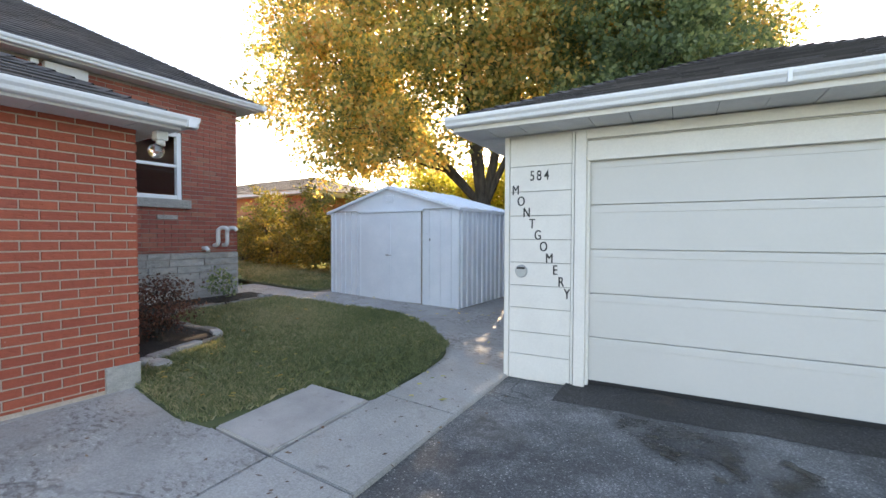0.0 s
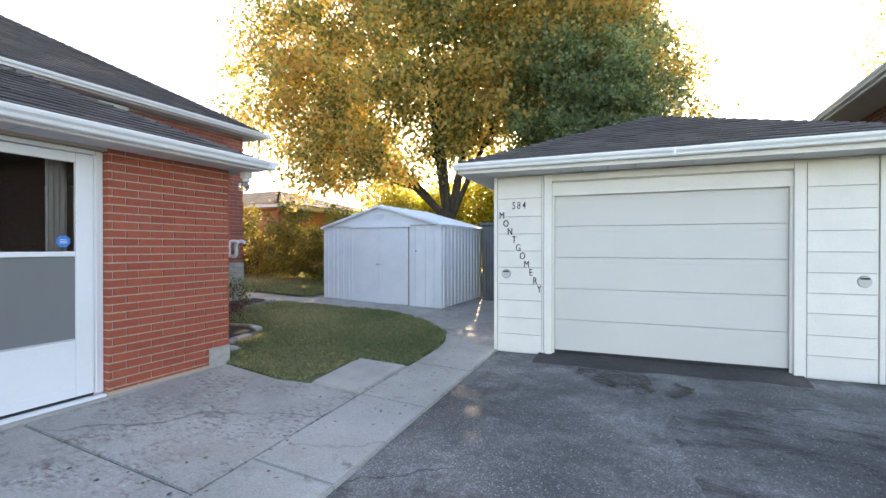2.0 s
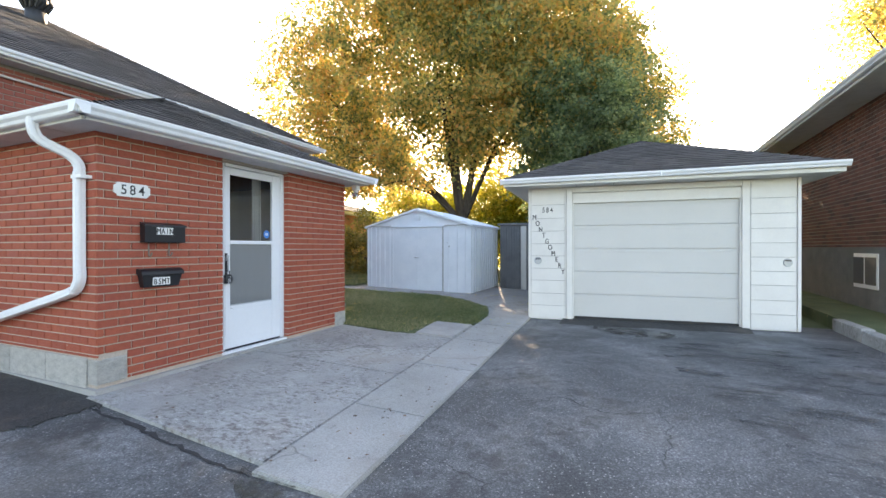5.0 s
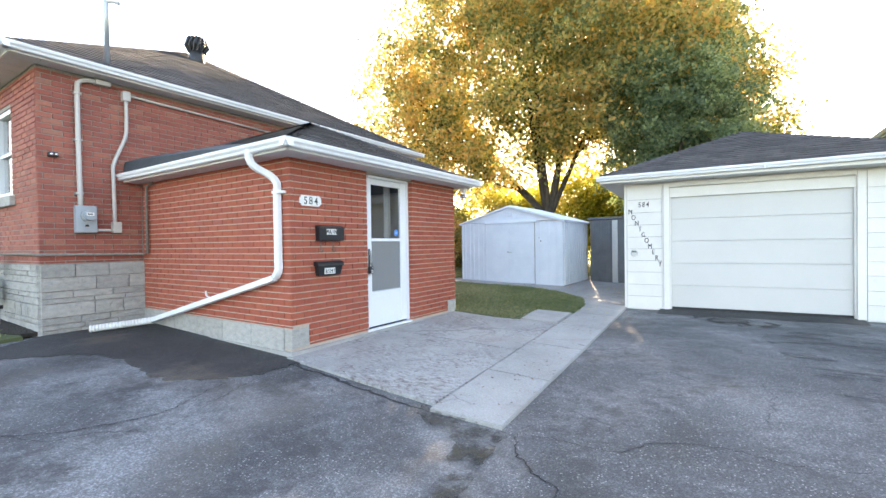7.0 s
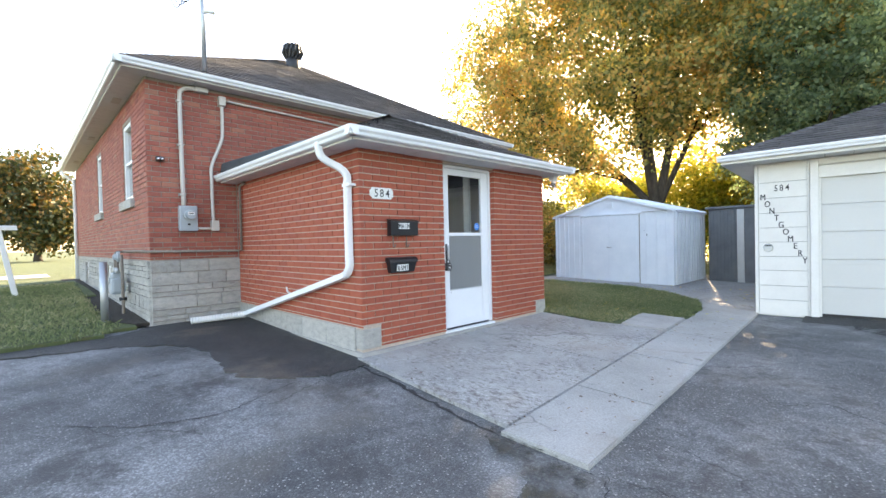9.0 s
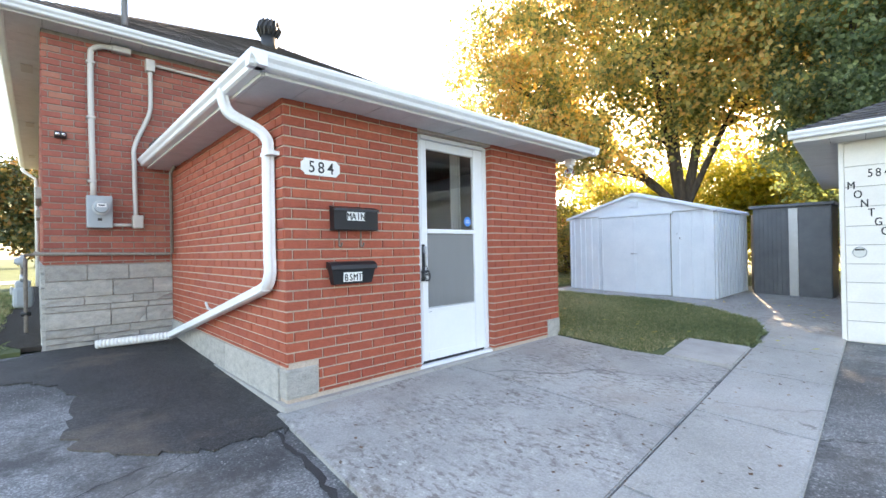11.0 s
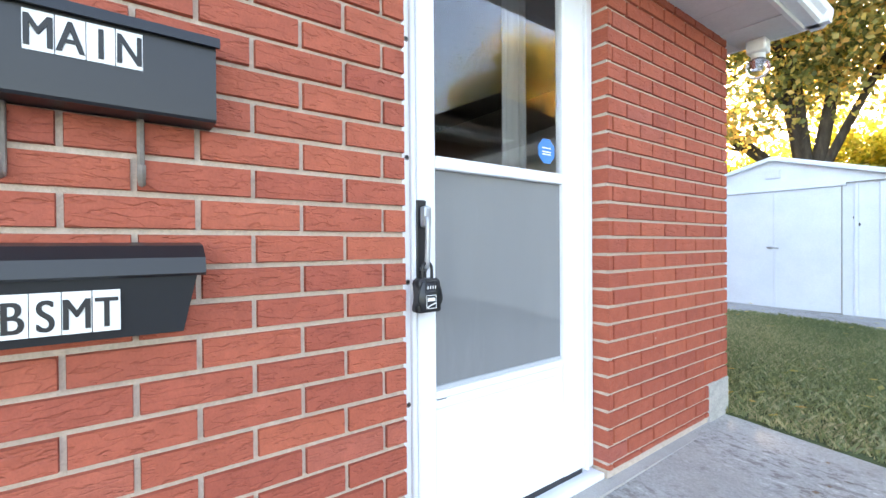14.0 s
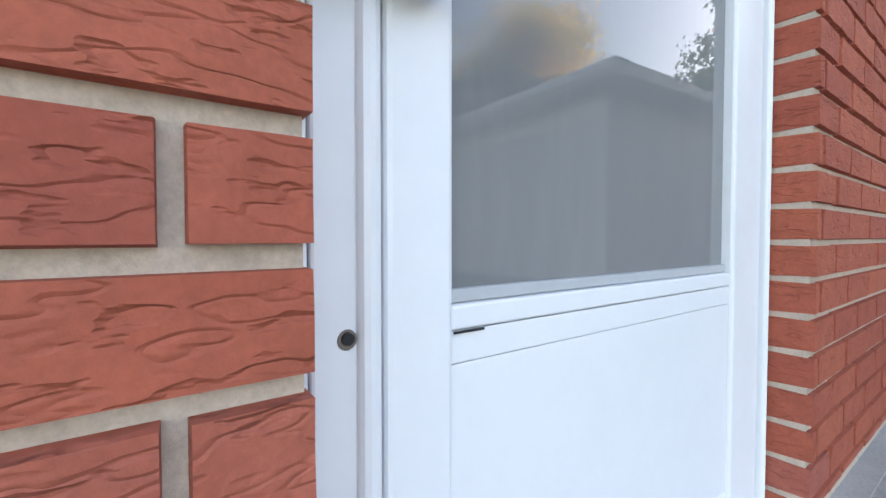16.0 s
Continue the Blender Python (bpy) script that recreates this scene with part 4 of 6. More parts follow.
def garage_roof():
    """Hipped roof with its ridge running front to back."""
    roof = thing("roof_garage", label="dark asphalt shingle hipped garage roof", category="roof", kind="structure", local=GM)
    x0, x1, y0, y1, z, k = -0.36, GW + 0.36, -0.36, GD + 0.36, 2.385, 0.42
    hx = (x1 - x0) / 2
    xm, zr = (x0 + x1) / 2, z + k * hx
    sl = math.sqrt(1 + k * k)
    d, run = hx * sl, 1 / sl
    roof_face("shingles", (x0, y0, z), (x1, y0, z), (0, 1, k), d, run, run, M_SHINGLE, seed=32, parent=roof)
    roof_face("shingles", (x1, y1, z), (x0, y1, z), (0, -1, k), d, run, run, M_SHINGLE, seed=33, parent=roof)
    roof_face("shingles", (x1, y0, z), (x1, y1, z), (-1, 0, k), d, run, run, M_SHINGLE, seed=34, parent=roof)
    roof_face("shingles", (x0, y1, z), (x0, y0, z), (1, 0, k), d, run, run, M_SHINGLE, seed=35, parent=roof)
    for a in ((x0, y0), (x1, y0)):
        cap_line("hip_cap", (*a, z), (xm, y0 + hx, zr), M_SHINGLE, roof)
    for a in ((x0, y1), (x1, y1)):
        cap_line("hip_cap", (*a, z), (xm, y1 - hx, zr), M_SHINGLE, roof)
    cap_line("ridge_cap", (xm, y0 + hx, zr), (xm, y1 - hx, zr), M_SHINGLE, roof)


garage_roof()
n = 16
for k in range(n):
    a, b = -0.36 + (GW + 0.72) * k / n, -0.36 + (GW + 0.72) * (k + 1) / n
    gblock("soffit_board", a + 0.002, b - 0.002, -0.36, 0.028, 2.245 + 0.0015 * (k % 3), 2.257, M_SOFFIT, 0.002)
for xa, xb in ((-0.36, -0.002), (GW + 0.002, GW + 0.36)):
    for k in range(18):
        y = 0.03 + k * 0.32
        gblock("soffit_board", xa, xb, y + 0.002, y + 0.318, 2.245, 2.257, M_SOFFIT, 0.002)
sweep("fascia", [(0, 0), (0.02, 0), (0.02, 0.13), (0, 0.13)], (-0.36, -0.36, 2.247), (GW + 0.36, -0.36, 2.247), (0, -1, 0), M_SIDING, garage)
for x, o in ((-0.36, -1), (GW + 0.36, 1)):
    sweep("fascia", [(0, 0), (0.02, 0), (0.02, 0.13), (0, 0.13)], (x, -0.36, 2.247), (x, GD + 0.36, 2.247), (o, 0, 0), M_SIDING, garage)
SMALL = [(u * 0.9, v * 0.95) for u, v in GUTTER]
sweep("gutter", SMALL, (-0.42, -0.382, 2.285), (2.1, -0.382, 2.293), (0, -1, 0), M_ALU, garage)
sweep("gutter", SMALL, (2.08, -0.386, 2.291), (GW + 0.40, -0.386, 2.31), (0, -1, 0), M_ALU, garage)
block("gutter_joint", 2.075, 2.10, -0.4775, -0.385, 2.288, 2.377, M_ALU, garage, 0.002)

# ---- white steel shed ----
shed = thing("shed", (-5.27, 7.5, 0.05), "pale blue-white corrugated steel garden shed with closed double doors", "shed")
SX0, SX1, SY0, SY1 = -6.80, -3.72, 6.45, 8.75
SB, SE, SA = 0.03, 1.80, 2.24
SM = (SX0 + SX1) / 2
bm = bmesh.new()
box(bm, SX0, SX1, SY0 + 0.02, SY1, SB, SE)
part("wall", bm, M_SHED, shed)
v = [(SX0, SY0 + 0.02, SE), (SX1, SY0 + 0.02, SE), (SM, SY0 + 0.02, SA - 0.03), (SX0, SY1, SE), (SX1, SY1, SE), (SM, SY1, SA - 0.03)]
solid("gable", v, [(0, 1, 2), (5, 4, 3), (0, 2, 5, 3), (2, 1, 4, 5), (0, 3, 4, 1)], M_SHED, shed)
for k in range(12):
    y = SY0 + 0.06 + k * 0.19
    bm = bmesh.new()
    box(bm, SX1, SX1 + 0.042, y, y + 0.07, SB + 0.02, SE - 0.02, 0.008)
    box(bm, SX1, SX1 + 0.01, y + 0.055, y + 0.19, SB + 0.02, SE - 0.02)
    part("wall_rib", bm, M_SHED, shed)
for x in (SX0 + 0.08, SX0 + 0.24, SX0 + 0.36, SX0 + 0.52, SX0 + 0.68, SX1 - 0.66, SX1 - 0.42, SX1 - 0.2):
    bm = bmesh.new()
    box(bm, x, x + 0.045, SY0 - 0.004, SY0 + 0.02, SB + 0.02, SE - 0.03, 0.008)
    part("wall_rib", bm, M_SHED, shed)
for x0, x1 in ((-5.985, -5.232), (-5.230, -4.50)):
    d = block("shed_door", x0, x1, SY0 - 0.022, SY0 + 0.018, SB + 0.04, 1.735, M_SHED, shed, 0.006)
    for xa in (x0, x1 - 0.03):
        block("door_frame", xa, xa + 0.03, SY0 - 0.032, SY0 - 0.0225, SB + 0.045, 1.73, M_SHED, d, 0.003)
# thin dark strips drawn in for the shadow lines at door gaps, gable foot and sill
for x0, x1, z0, z1 in ((-5.2325, -5.2295, SB + 0.04, 1.735), (-5.990, -5.9865, SB + 0.03, 1.74), (-4.4985, -4.495, SB + 0.03, 1.74), (SX0 + 0.005, SX1 - 0.005, SE - 0.022, SE - 0.016), (-6.0, -4.49, SB + 0.012, SB + 0.036)):
    block("seam_shade", x0, x1, SY0 - 0.0235, SY0 + 0.019, z0, z1, M_CAULK_SHADE, shed, 0.0)
for sgn, xe in ((1, SX0 - 0.02), (-1, SX1 + 0.02)):
    tube("gable_trim", [(xe, SY0 - 0.035, SE - 0.02), (SM, SY0 - 0.035, SA - 0.035)], 0.02, M_SHED, shed, sides=4)
for x in (SX0, SX1 - 0.03):
    block("corner_post", x, x + 0.035, SY0 - 0.012, SY0 + 0.02, SB + 0.01, SE - 0.02, M_SHED, shed, 0.006)
block("door_track", -6.02, -4.45, SY0 - 0.045, SY0 + 0.018, 1.74, 1.785, M_SHED, shed)
tube("latch", [(-5.31, SY0 - 0.045, 0.94), (-5.17, SY0 - 0.045, 0.925)], 0.008, M_STEEL, shed)
block("latch_plate", -5.3, -5.25, SY0 - 0.042, SY0 - 0.022, 0.915, 0.95, M_STEEL, shed, 0.003)
for x, z in ((-4.37, 1.32), (-4.34, 1.23)):
    bm = bmesh.new()
    bmesh.ops.create_uvsphere(bm, u_segments=10, v_segments=6, radius=0.022, matrix=Matrix.Translation((x, SY0 + 0.012, z)) @ Matrix.Diagonal((1, 0.5, 1.2, 1)))
    part("knob", bm, M_BLACK, shed, smooth=True)
vent = block("vent", SM - 0.09, SM + 0.1, SY0 + 0.0, SY0 + 0.022, 1.93, 2.06, M_SHED, shed, 0.004)
for k in range(5):
    block("louvre", SM - 0.08, SM + 0.09, SY0 - 0.006, SY0 + 0.004, 1.945 + k * 0.022, 1.957 + k * 0.022, M_SHED, vent, 0.002)
sl = (SA - SE) / (SM - SX0)
for sgn, xe in ((1, SX0 - 0.06), (-1, SX1 + 0.06)):
    ze = SA - sl * (SM - SX0 + 0.06)
    roof = solid("roof_panel", [(xe, SY0 - 0.06, ze), (SM, SY0 - 0.06, SA), (SM, SY1 + 0.05, SA), (xe, SY1 + 0.05, ze), (xe, SY0 - 0.06, ze - 0.05), (SM, SY0 - 0.06, SA - 0.05), (SM, SY1 + 0.05, SA - 0.05), (xe, SY1 + 0.05, ze - 0.05)],
                 [(0, 1, 2, 3), (7, 6, 5, 4), (0, 4, 5, 1), (1, 5, 6, 2), (2, 6, 7, 3), (3, 7, 4, 0)], M_SHED, shed)
    for k in range(7):
        y = SY0 + 0.1 + k * 0.36
        tube("roof_rib", [(xe, y, ze + 0.008), (SM, y, SA + 0.008)], 0.016, M_SHED, roof, sides=6)
block("base_frame", SX0 - 0.03, SX1 + 0.03, SY0 - 0.03, SY1 + 0.03, -0.02, SB + 0.005, M_CONCRETE, shed, 0.006)

# ---- dark grey shed ----
dark = thing("storage_shed", (-2.95, 8.7, 0.0), "dark grey steel storage shed with a pale door strip", "shed")
block("wall", -3.47, -2.2, 8.2, 9.2, -0.02, 1.83, M_DARK_SHED, dark, 0.01)
for k in range(9):
    x = -3.46 + k * 0.075
    block("wall_rib", x, x + 0.03, 8.185, 8.2, 0.0, 1.8, M_DARK_SHED, dark, 0.004)
block("door_strip", -2.86, -2.71, 8.178, 8.2, 0.0, 1.8, M_STEEL, dark, 0.004, "pale metal door edge")
block("shed_door", -2.7, -2.22, 8.182, 8.2, 0.0, 1.8, M_DARK_SHED, dark, 0.004)
block("roof", -3.53, -2.14, 8.13, 9.26, 1.83, 1.89, M_DARK_SHED, dark, 0.012)
post = thing("fence_post", (-3.58, 8.95, 0), "weathered timber fence post between the sheds", "fence")
block("post", -3.66, -3.48, 8.9, 9.0, -0.02, 1.75, M_WOOD, post, 0.008)
block("rail", -3.66, -3.48, 8.87, 8.9, 1.0, 1.1, M_WOOD, post, 0.006)

# ---- side door ----
DX = -4.195
door = thing("storm_door", (DX, -0.06, 0.02), "white aluminium storm door with two panes, closed, in the brick porch", "door")
bm = bmesh.new()
box(bm, DX - 0.06, DX + 0.004, DY0 + 0.001, DY0 + 0.0225, 0.035, 2.15, 0.002)
box(bm, DX - 0.06, DX + 0.0065, DY0 + 0.0235, DY0 + 0.0625, 0.035, 2.15, 0.003)
box(bm, DX - 0.05, DX + 0.018, DY0 + 0.061, DY0 + 0.080, 0.035, 2.15, 0.007)
part("frame_jamb", bm, M_DOOR, door)
bm = bmesh.new()
box(bm, DX - 0.06, DX + 0.006, DY1 - 0.071, DY1 - 0.002, 0.035, 2.15, 0.004)
box(bm, DX - 0.05, DX + 0.022, DY1 - 0.067, DY1 - 0.052, 0.035, 2.15, 0.006)
part("frame_jamb", bm, M_DOOR, door)
block("weather_strip", DX - 0.055, DX - 0.004, DY0 + 0.0805, DY0 + 0.0845, 0.05, 2.11, M_CAULK_SHADE, door, 0.0)
block("frame_head", DX - 0.06, DX + 0.035, DY0 + 0.074, DY1 - 0.074, 2.115, 2.15, M_DOOR, door, 0.005)
block("sealant", DX + 0.0, DX + 0.02, DY0 + 0.02, DY1 - 0.02, 2.152, 2.175, M_CAULK_SHADE, door, 0.004)
block("sill", DX - 0.1, PX - 0.012, DY0 + 0.005, DY1 - 0.005, 0.0, 0.026, M_DOOR, door, 0.006)
block("threshold_gap", DX - 0.04, DX + 0.004, DY0 + 0.08, DY1 - 0.08, 0.026, 0.05, M_BLACK, door, 0.0)
Y0, Y1 = DY0 + 0.0835, DY1 - 0.077
S0, S1 = -0.369, 0.268
for a, b in ((Y0, S0), (S1, Y1)):
    bm = bmesh.new()
    box(bm, DX - 0.03, DX + 0.012, a + 0.002, b, 0.05, 2.11, 0.006)
    part("stile", bm, M_DOOR, door)
block("top_rail", DX - 0.03, DX + 0.010, S0, S1, 2.03, 2.109, M_DOOR, door, 0.005)
block("mid_rail", DX - 0.026, DX + 0.012, S0, S1, 1.238, 1.28, M_DOOR, door, 0.006)
kick = block("kick_panel", DX - 0.024, DX + 0.006, S0 + 0.001, S1 - 0.001, 0.05, 0.472, M_DOOR, door, 0.001)
block("kick_rail", DX - 0.024, DX + 0.0065, S0 + 0.001, S1 - 0.001, 0.4728, 0.5035, M_DOOR, door, 0.001)
block("bead", DX - 0.026, DX + 0.008, S0, S1, 0.5045, 0.5285, M_DOOR, door, 0.003)
block("bead", DX - 0.026, DX + 0.0, S0, S1, 0.529, 0.5425, M_PANE_BEAD, door, 0.002, "dull aluminium bead")
block("bottom_rail", DX - 0.03, DX + 0.010, S0, S1, 0.052, 0.13, M_DOOR, door, 0.005)
block("slot", DX + 0.0085, DX + 0.0095, S0 + 0.002, S0 + 0.04, 0.5015, 0.504, M_BLACK, door, 0.0)
pane = block("upper_pane", DX - 0.012, DX - 0.008, S0 - 0.003, S1 + 0.003, 1.276, 2.034, M_GLASS, door, 0.0)
pane.visible_shadow = False
low = block("lower_pane", DX - 0.012, DX - 0.008, S0 - 0.003, S1 + 0.003, 0.54, 1.241, M_PANE_GREY, door, 0.0, "grey screened glass pane")
bm = bmesh.new()
bmesh.ops.create_cone(bm, cap_ends=True, segments=8, radius1=0.052, radius2=0.052, depth=0.0012, matrix=Matrix.Translation((DX - 0.0072, 0.19, 1.365)) @ Matrix.Rotation(radians(90), 4, "Y") @ Matrix.Rotation(radians(22.5), 4, "Z"))
st = part("sticker", bm, M_BLUE, door, "blue octagonal sticker with white bars")
for z in (1.377, 1.362, 1.352):
    block("sticker_bar", DX - 0.0066, DX - 0.006, 0.164, 0.216, z - 0.0025, z + 0.0025, M_LABEL, st, 0.0)
for z in (1.95, 1.62, 1.262, 0.885, 0.512, 0.15):
    bm = bmesh.new()
    bmesh.ops.create_cone(bm, cap_ends=True, segments=12, radius1=0.006, radius2=0.005, depth=0.004, matrix=Matrix.Translation((DX + 0.0085, -0.4725, z)) @ Matrix.Rotation(radians(90), 4, "Y"))
    screw = part("screw", bm, M_BLACK, door)
    bm = bmesh.new()
    bmesh.ops.create_cone(bm, cap_ends=True, segments=14, radius1=0.0085, radius2=0.008, depth=0.001, matrix=Matrix.Translation((DX + 0.0072, -0.4725, z - 0.001)) @ Matrix.Rotation(radians(90), 4, "Y"))
    part("rust_ring", bm, M_RUST_PIPE, screw, "rusty ring")
HY = -0.425
handle = thing("door_handle", (DX + 0.012, HY, 1.0), "black pull handle with a pewter grip on the storm door", "handle")
block("back_plate", DX + 0.010, DX + 0.018, HY - 0.021, HY + 0.016, 0.885, 1.135, M_BLACK, handle, 0.004)
tube("grip", [(DX + 0.02, HY - 0.002, 1.085), (DX + 0.045, HY - 0.002, 1.075), (DX + 0.052, HY - 0.003, 1.03), (DX + 0.05, HY - 0.004, 0.965), (DX + 0.045, HY - 0.004, 0.93), (DX + 0.02, HY - 0.004, 0.922)], 0.008, M_STEEL, handle, "worn pewter grip", steps=4)
block("thumb_latch", DX + 0.018, DX + 0.045, HY - 0.012, HY + 0.018, 1.05, 1.115, M_STEEL, handle, 0.008)
lock = thing("lock_box", (DX + 0.04, HY, 0.80), "black combination key lock box hanging from the door handle", "lock box")
LB = lock
bm = bmesh.new()
prof = [(-0.036, 0.0), (0.036, 0.0), (0.0405, 0.005), (0.0405, 0.018), (0.036, 0.034), (0.0345, 0.052), (0.0365, 0.072), (0.0395, 0.086), (0.036, 0.096), (0.028, 0.101), (-0.028, 0.101), (-0.036, 0.096), (-0.0395, 0.086), (-0.0365, 0.072), (-0.0345, 0.052), (-0.036, 0.034), (-0.0405, 0.018), (-0.0405, 0.005)]
fr = [bm.verts.new((DX + 0.068, HY + y - 0.004, 0.795 + z)) for y, z in prof]
bk = [bm.verts.new((DX + 0.026, HY + y - 0.004, 0.795 + z)) for y, z in prof]
f1 = bm.faces.new(fr)
bm.faces.new(bk[::-1])
for k in range(len(prof)):
    bm.faces.new((fr[k], bk[k], bk[(k + 1) % len(prof)], fr[(k + 1) % len(prof)]))
bmesh.ops.bevel(bm, geom=list(f1.edges), offset=0.008, segments=4, affect="EDGES")
part("body", bm, M_BLACK, lock, smooth=True)
LY = HY - 0.004
tube("shackle", [(DX + 0.047, LY - 0.017, 0.89), (DX + 0.047, LY - 0.017, 0.925), (DX + 0.047, LY - 0.009, 0.94), (DX + 0.047, LY + 0.009, 0.94), (DX + 0.047, LY + 0.017, 0.925), (DX + 0.047, LY + 0.017, 0.89)], 0.005, M_BLACK, lock, steps=4)
bm = bmesh.new()
for y0, y1, z0, z1 in ((-0.022, -0.018, 0.858, 0.886), (0.018, 0.022, 0.858, 0.886), (-0.022, 0.022, 0.886, 0.890), (-0.022, 0.022, 0.854, 0.858)):
    box(bm, DX + 0.066, DX + 0.0705, LY + y0, LY + y1, z0, z1, 0.001)
part("dial_window", bm, M_BLACK, lock)
for k in range(4):
    y = LY - 0.0135 + k * 0.009
    dial = tube("dial", [(DX + 0.064, y - 0.003, 0.870), (DX + 0.064, y + 0.003, 0.870)], 0.0075, M_BLACK_PAINT, lock, sides=12)
    block("dial_mark", DX + 0.0713, DX + 0.0719, y - 0.002, y + 0.0015, 0.866, 0.875, M_LABEL, dial, 0.0)
lab = block("label", DX + 0.068, DX + 0.0692, LY - 0.017, LY + 0.017, 0.808, 0.846, M_BLACK_PAINT, lock, 0.0, "small dark label with a pale border")
for y0, y1, z0, z1 in ((-0.018, -0.0165, 0.807, 0.847), (0.0165, 0.018, 0.807, 0.847), (-0.0165, 0.0165, 0.8455, 0.847), (-0.0165, 0.0165, 0.807, 0.8085), (-0.013, 0.013, 0.829, 0.839)):
    block("label_border", DX + 0.0693, DX + 0.0697, LY + y0, LY + y1, z0, z1, M_LABEL, lab, 0.0)
tube("label_swoosh", [(DX + 0.0694, LY - 0.015, 0.811), (DX + 0.0694, LY + 0.0, 0.818), (DX + 0.0694, LY + 0.015, 0.822)], 0.002, M_LABEL, lab, sides=5)
# inner room behind the glass
inner = thing("curtain", (-4.6, 0.24, 0.3), "pale hanging curtain behind the door glass", "curtain")
bm = bmesh.new()
vs = [[bm.verts.new((-4.42 + 0.02 * math.sin(k * 1.9), 0.16 + k * 0.012, z)) for k in range(14)] for z in (0.05, 2.1)]
for k in range(13):
    bm.faces.new((vs[0][k], vs[0][k + 1], vs[1][k + 1], vs[1][k]))
cl = part("cloth", bm, M_CURTAIN, inner, smooth=True)
core("porch_ceiling", [(-7.4, PX - 0.21, PY0 + 0.21, PY1 - 0.21, 2.16, 2.2)], M_DARK, "dark porch ceiling", "ceiling")

# ---- things on the porch wall ----
FACE = Matrix(((0, 0, 1, 0), (1, 0, 0, 0), (0, 1, 0, 0), (0, 0, 0, 1)))


def on_wall(y, z, out):
    return Matrix.Translation((PX + out, y, z)) @ FACE


plaque = thing("house_number_plaque", (PX, -1.48, 1.655), "white house number plaque with cut corners on red brick", "plaque")
w, h, c = 0.158, 0.062, 0.03
def plaque_outline(w, h, c):
    pts = []
    for sx, sy, a0 in ((1, 1, 180), (-1, 1, 270), (-1, -1, 0), (1, -1, 90)):
        for k in range(6):
            a = radians(a0 + k * 18)
            pts.append((sx * w + c * math.cos(a), sy * h + c * math.sin(a)))
    return pts
def fan(name, pts, y, z, x0, x1, material, parent, label="", bevel=0.0):
    bm = bmesh.new()
    ctr = [(math.atan2(q[1], q[0]), q) for q in pts]
    pts = [q for _, q in sorted(ctr)]
    f = [bm.verts.new((x1, y + a, z + b)) for a, b in pts]
    g = [bm.verts.new((x0, y + a, z + b)) for a, b in pts]
    ff = bm.faces.new(f)
    for k in range(len(pts)):
        bm.faces.new((f[k], g[k], g[(k + 1) % len(pts)], f[(k + 1) % len(pts)]))
    if bevel:
        bmesh.ops.bevel(bm, geom=list(ff.edges), offset=bevel, segments=2, affect="EDGES")
    return part(name, bm, material, parent, label)
fan("plate", plaque_outline(w, h, c), -1.478, 1.713, PX - 0.002, PX + 0.016, M_LABEL, plaque, bevel=0.003)
for ch, y in (("5", -1.553), ("8", -1.478), ("4", -1.40)):
    letter(ch, on_wall(y, 1.672, 0.0165), 0.084, M_BLACK_PAINT, plaque, 0.9)

main_box = thing("mailbox", (PX, -1.2, 1.25), "black metal mailbox lettered main, with two paper hooks", "mailbox", "mailboxes by the door")
A0, A1 = -1.408, -1.016
bm = bmesh.new()
sec = [(0.0, 1.245), (0.07, 1.245), (0.075, 1.25), (0.075, 1.395), (0.0, 1.425)]
def prism(bm, sec, y0, y1, shrink=0.0):
    zt, zb = max(z for _, z in sec), min(z for _, z in sec)
    rings = []
    for y, sg in ((y0, 1), (y1, -1)):
        rings.append([bm.verts.new((PX + x, y + sg * shrink * (zt - z) / (zt - zb), z)) for x, z in sec])
    n = len(sec)
    bm.faces.new(rings[0]), bm.faces.new(rings[1][::-1])
    for k in range(n):
        bm.faces.new((rings[0][k], rings[1][k], rings[1][(k + 1) % n], rings[0][(k + 1) % n]))
prism(bm, sec, A0, A1)
part("body", bm, M_BLACK, main_box)
bm = bmesh.new()
prism(bm, [(0.0, 1.436), (0.084, 1.412), (0.087, 1.392), (0.081, 1.392), (0.079, 1.405), (0.0, 1.427)], A0 - 0.006, A1 + 0.006)
part("lid", bm, M_BLACK, main_box)
for y in (-1.335, -1.14):
    tube("hook", [(PX + 0.012, y, 1.26), (PX + 0.012, y, 1.155), (PX + 0.014, y, 1.125), (PX + 0.035, y, 1.118), (PX + 0.052, y, 1.135), (PX + 0.055, y, 1.15)], 0.0068, M_RUST_PIPE, main_box, "bent dark steel hook", steps=3, sides=6)
for k, ch in enumerate("MAIN"):
    y = -1.281 + k * 0.041
    block("label_tile", PX + 0.0755, PX + 0.0765, y - 0.0198, y + 0.0198, 1.32, 1.386, M_LABEL, main_box, 0.0)
    letter(ch, on_wall(y, 1.327, 0.0772), 0.052, M_BLACK_PAINT, main_box, 0.72)
low_box = thing("mailbox", (PX, -1.24, 0.8), "black moulded mailbox lettered for the basement, tapering downwards", "mailbox", "mailboxes by the door")
bm = bmesh.new()
prism(bm, [(0.0, 0.83), (0.06, 0.83), (0.08, 0.955), (0.0, 0.97)], -1.438, -1.048, 0.028)
part("body", bm, M_BLACK, low_box)
bm = bmesh.new()
prism(bm, [(0.0, 1.005), (0.055, 0.998), (0.086, 0.975), (0.092, 0.945), (0.085, 0.94), (0.0, 0.955)], -1.446, -1.04)
part("lid", bm, M_BLACK, low_box)
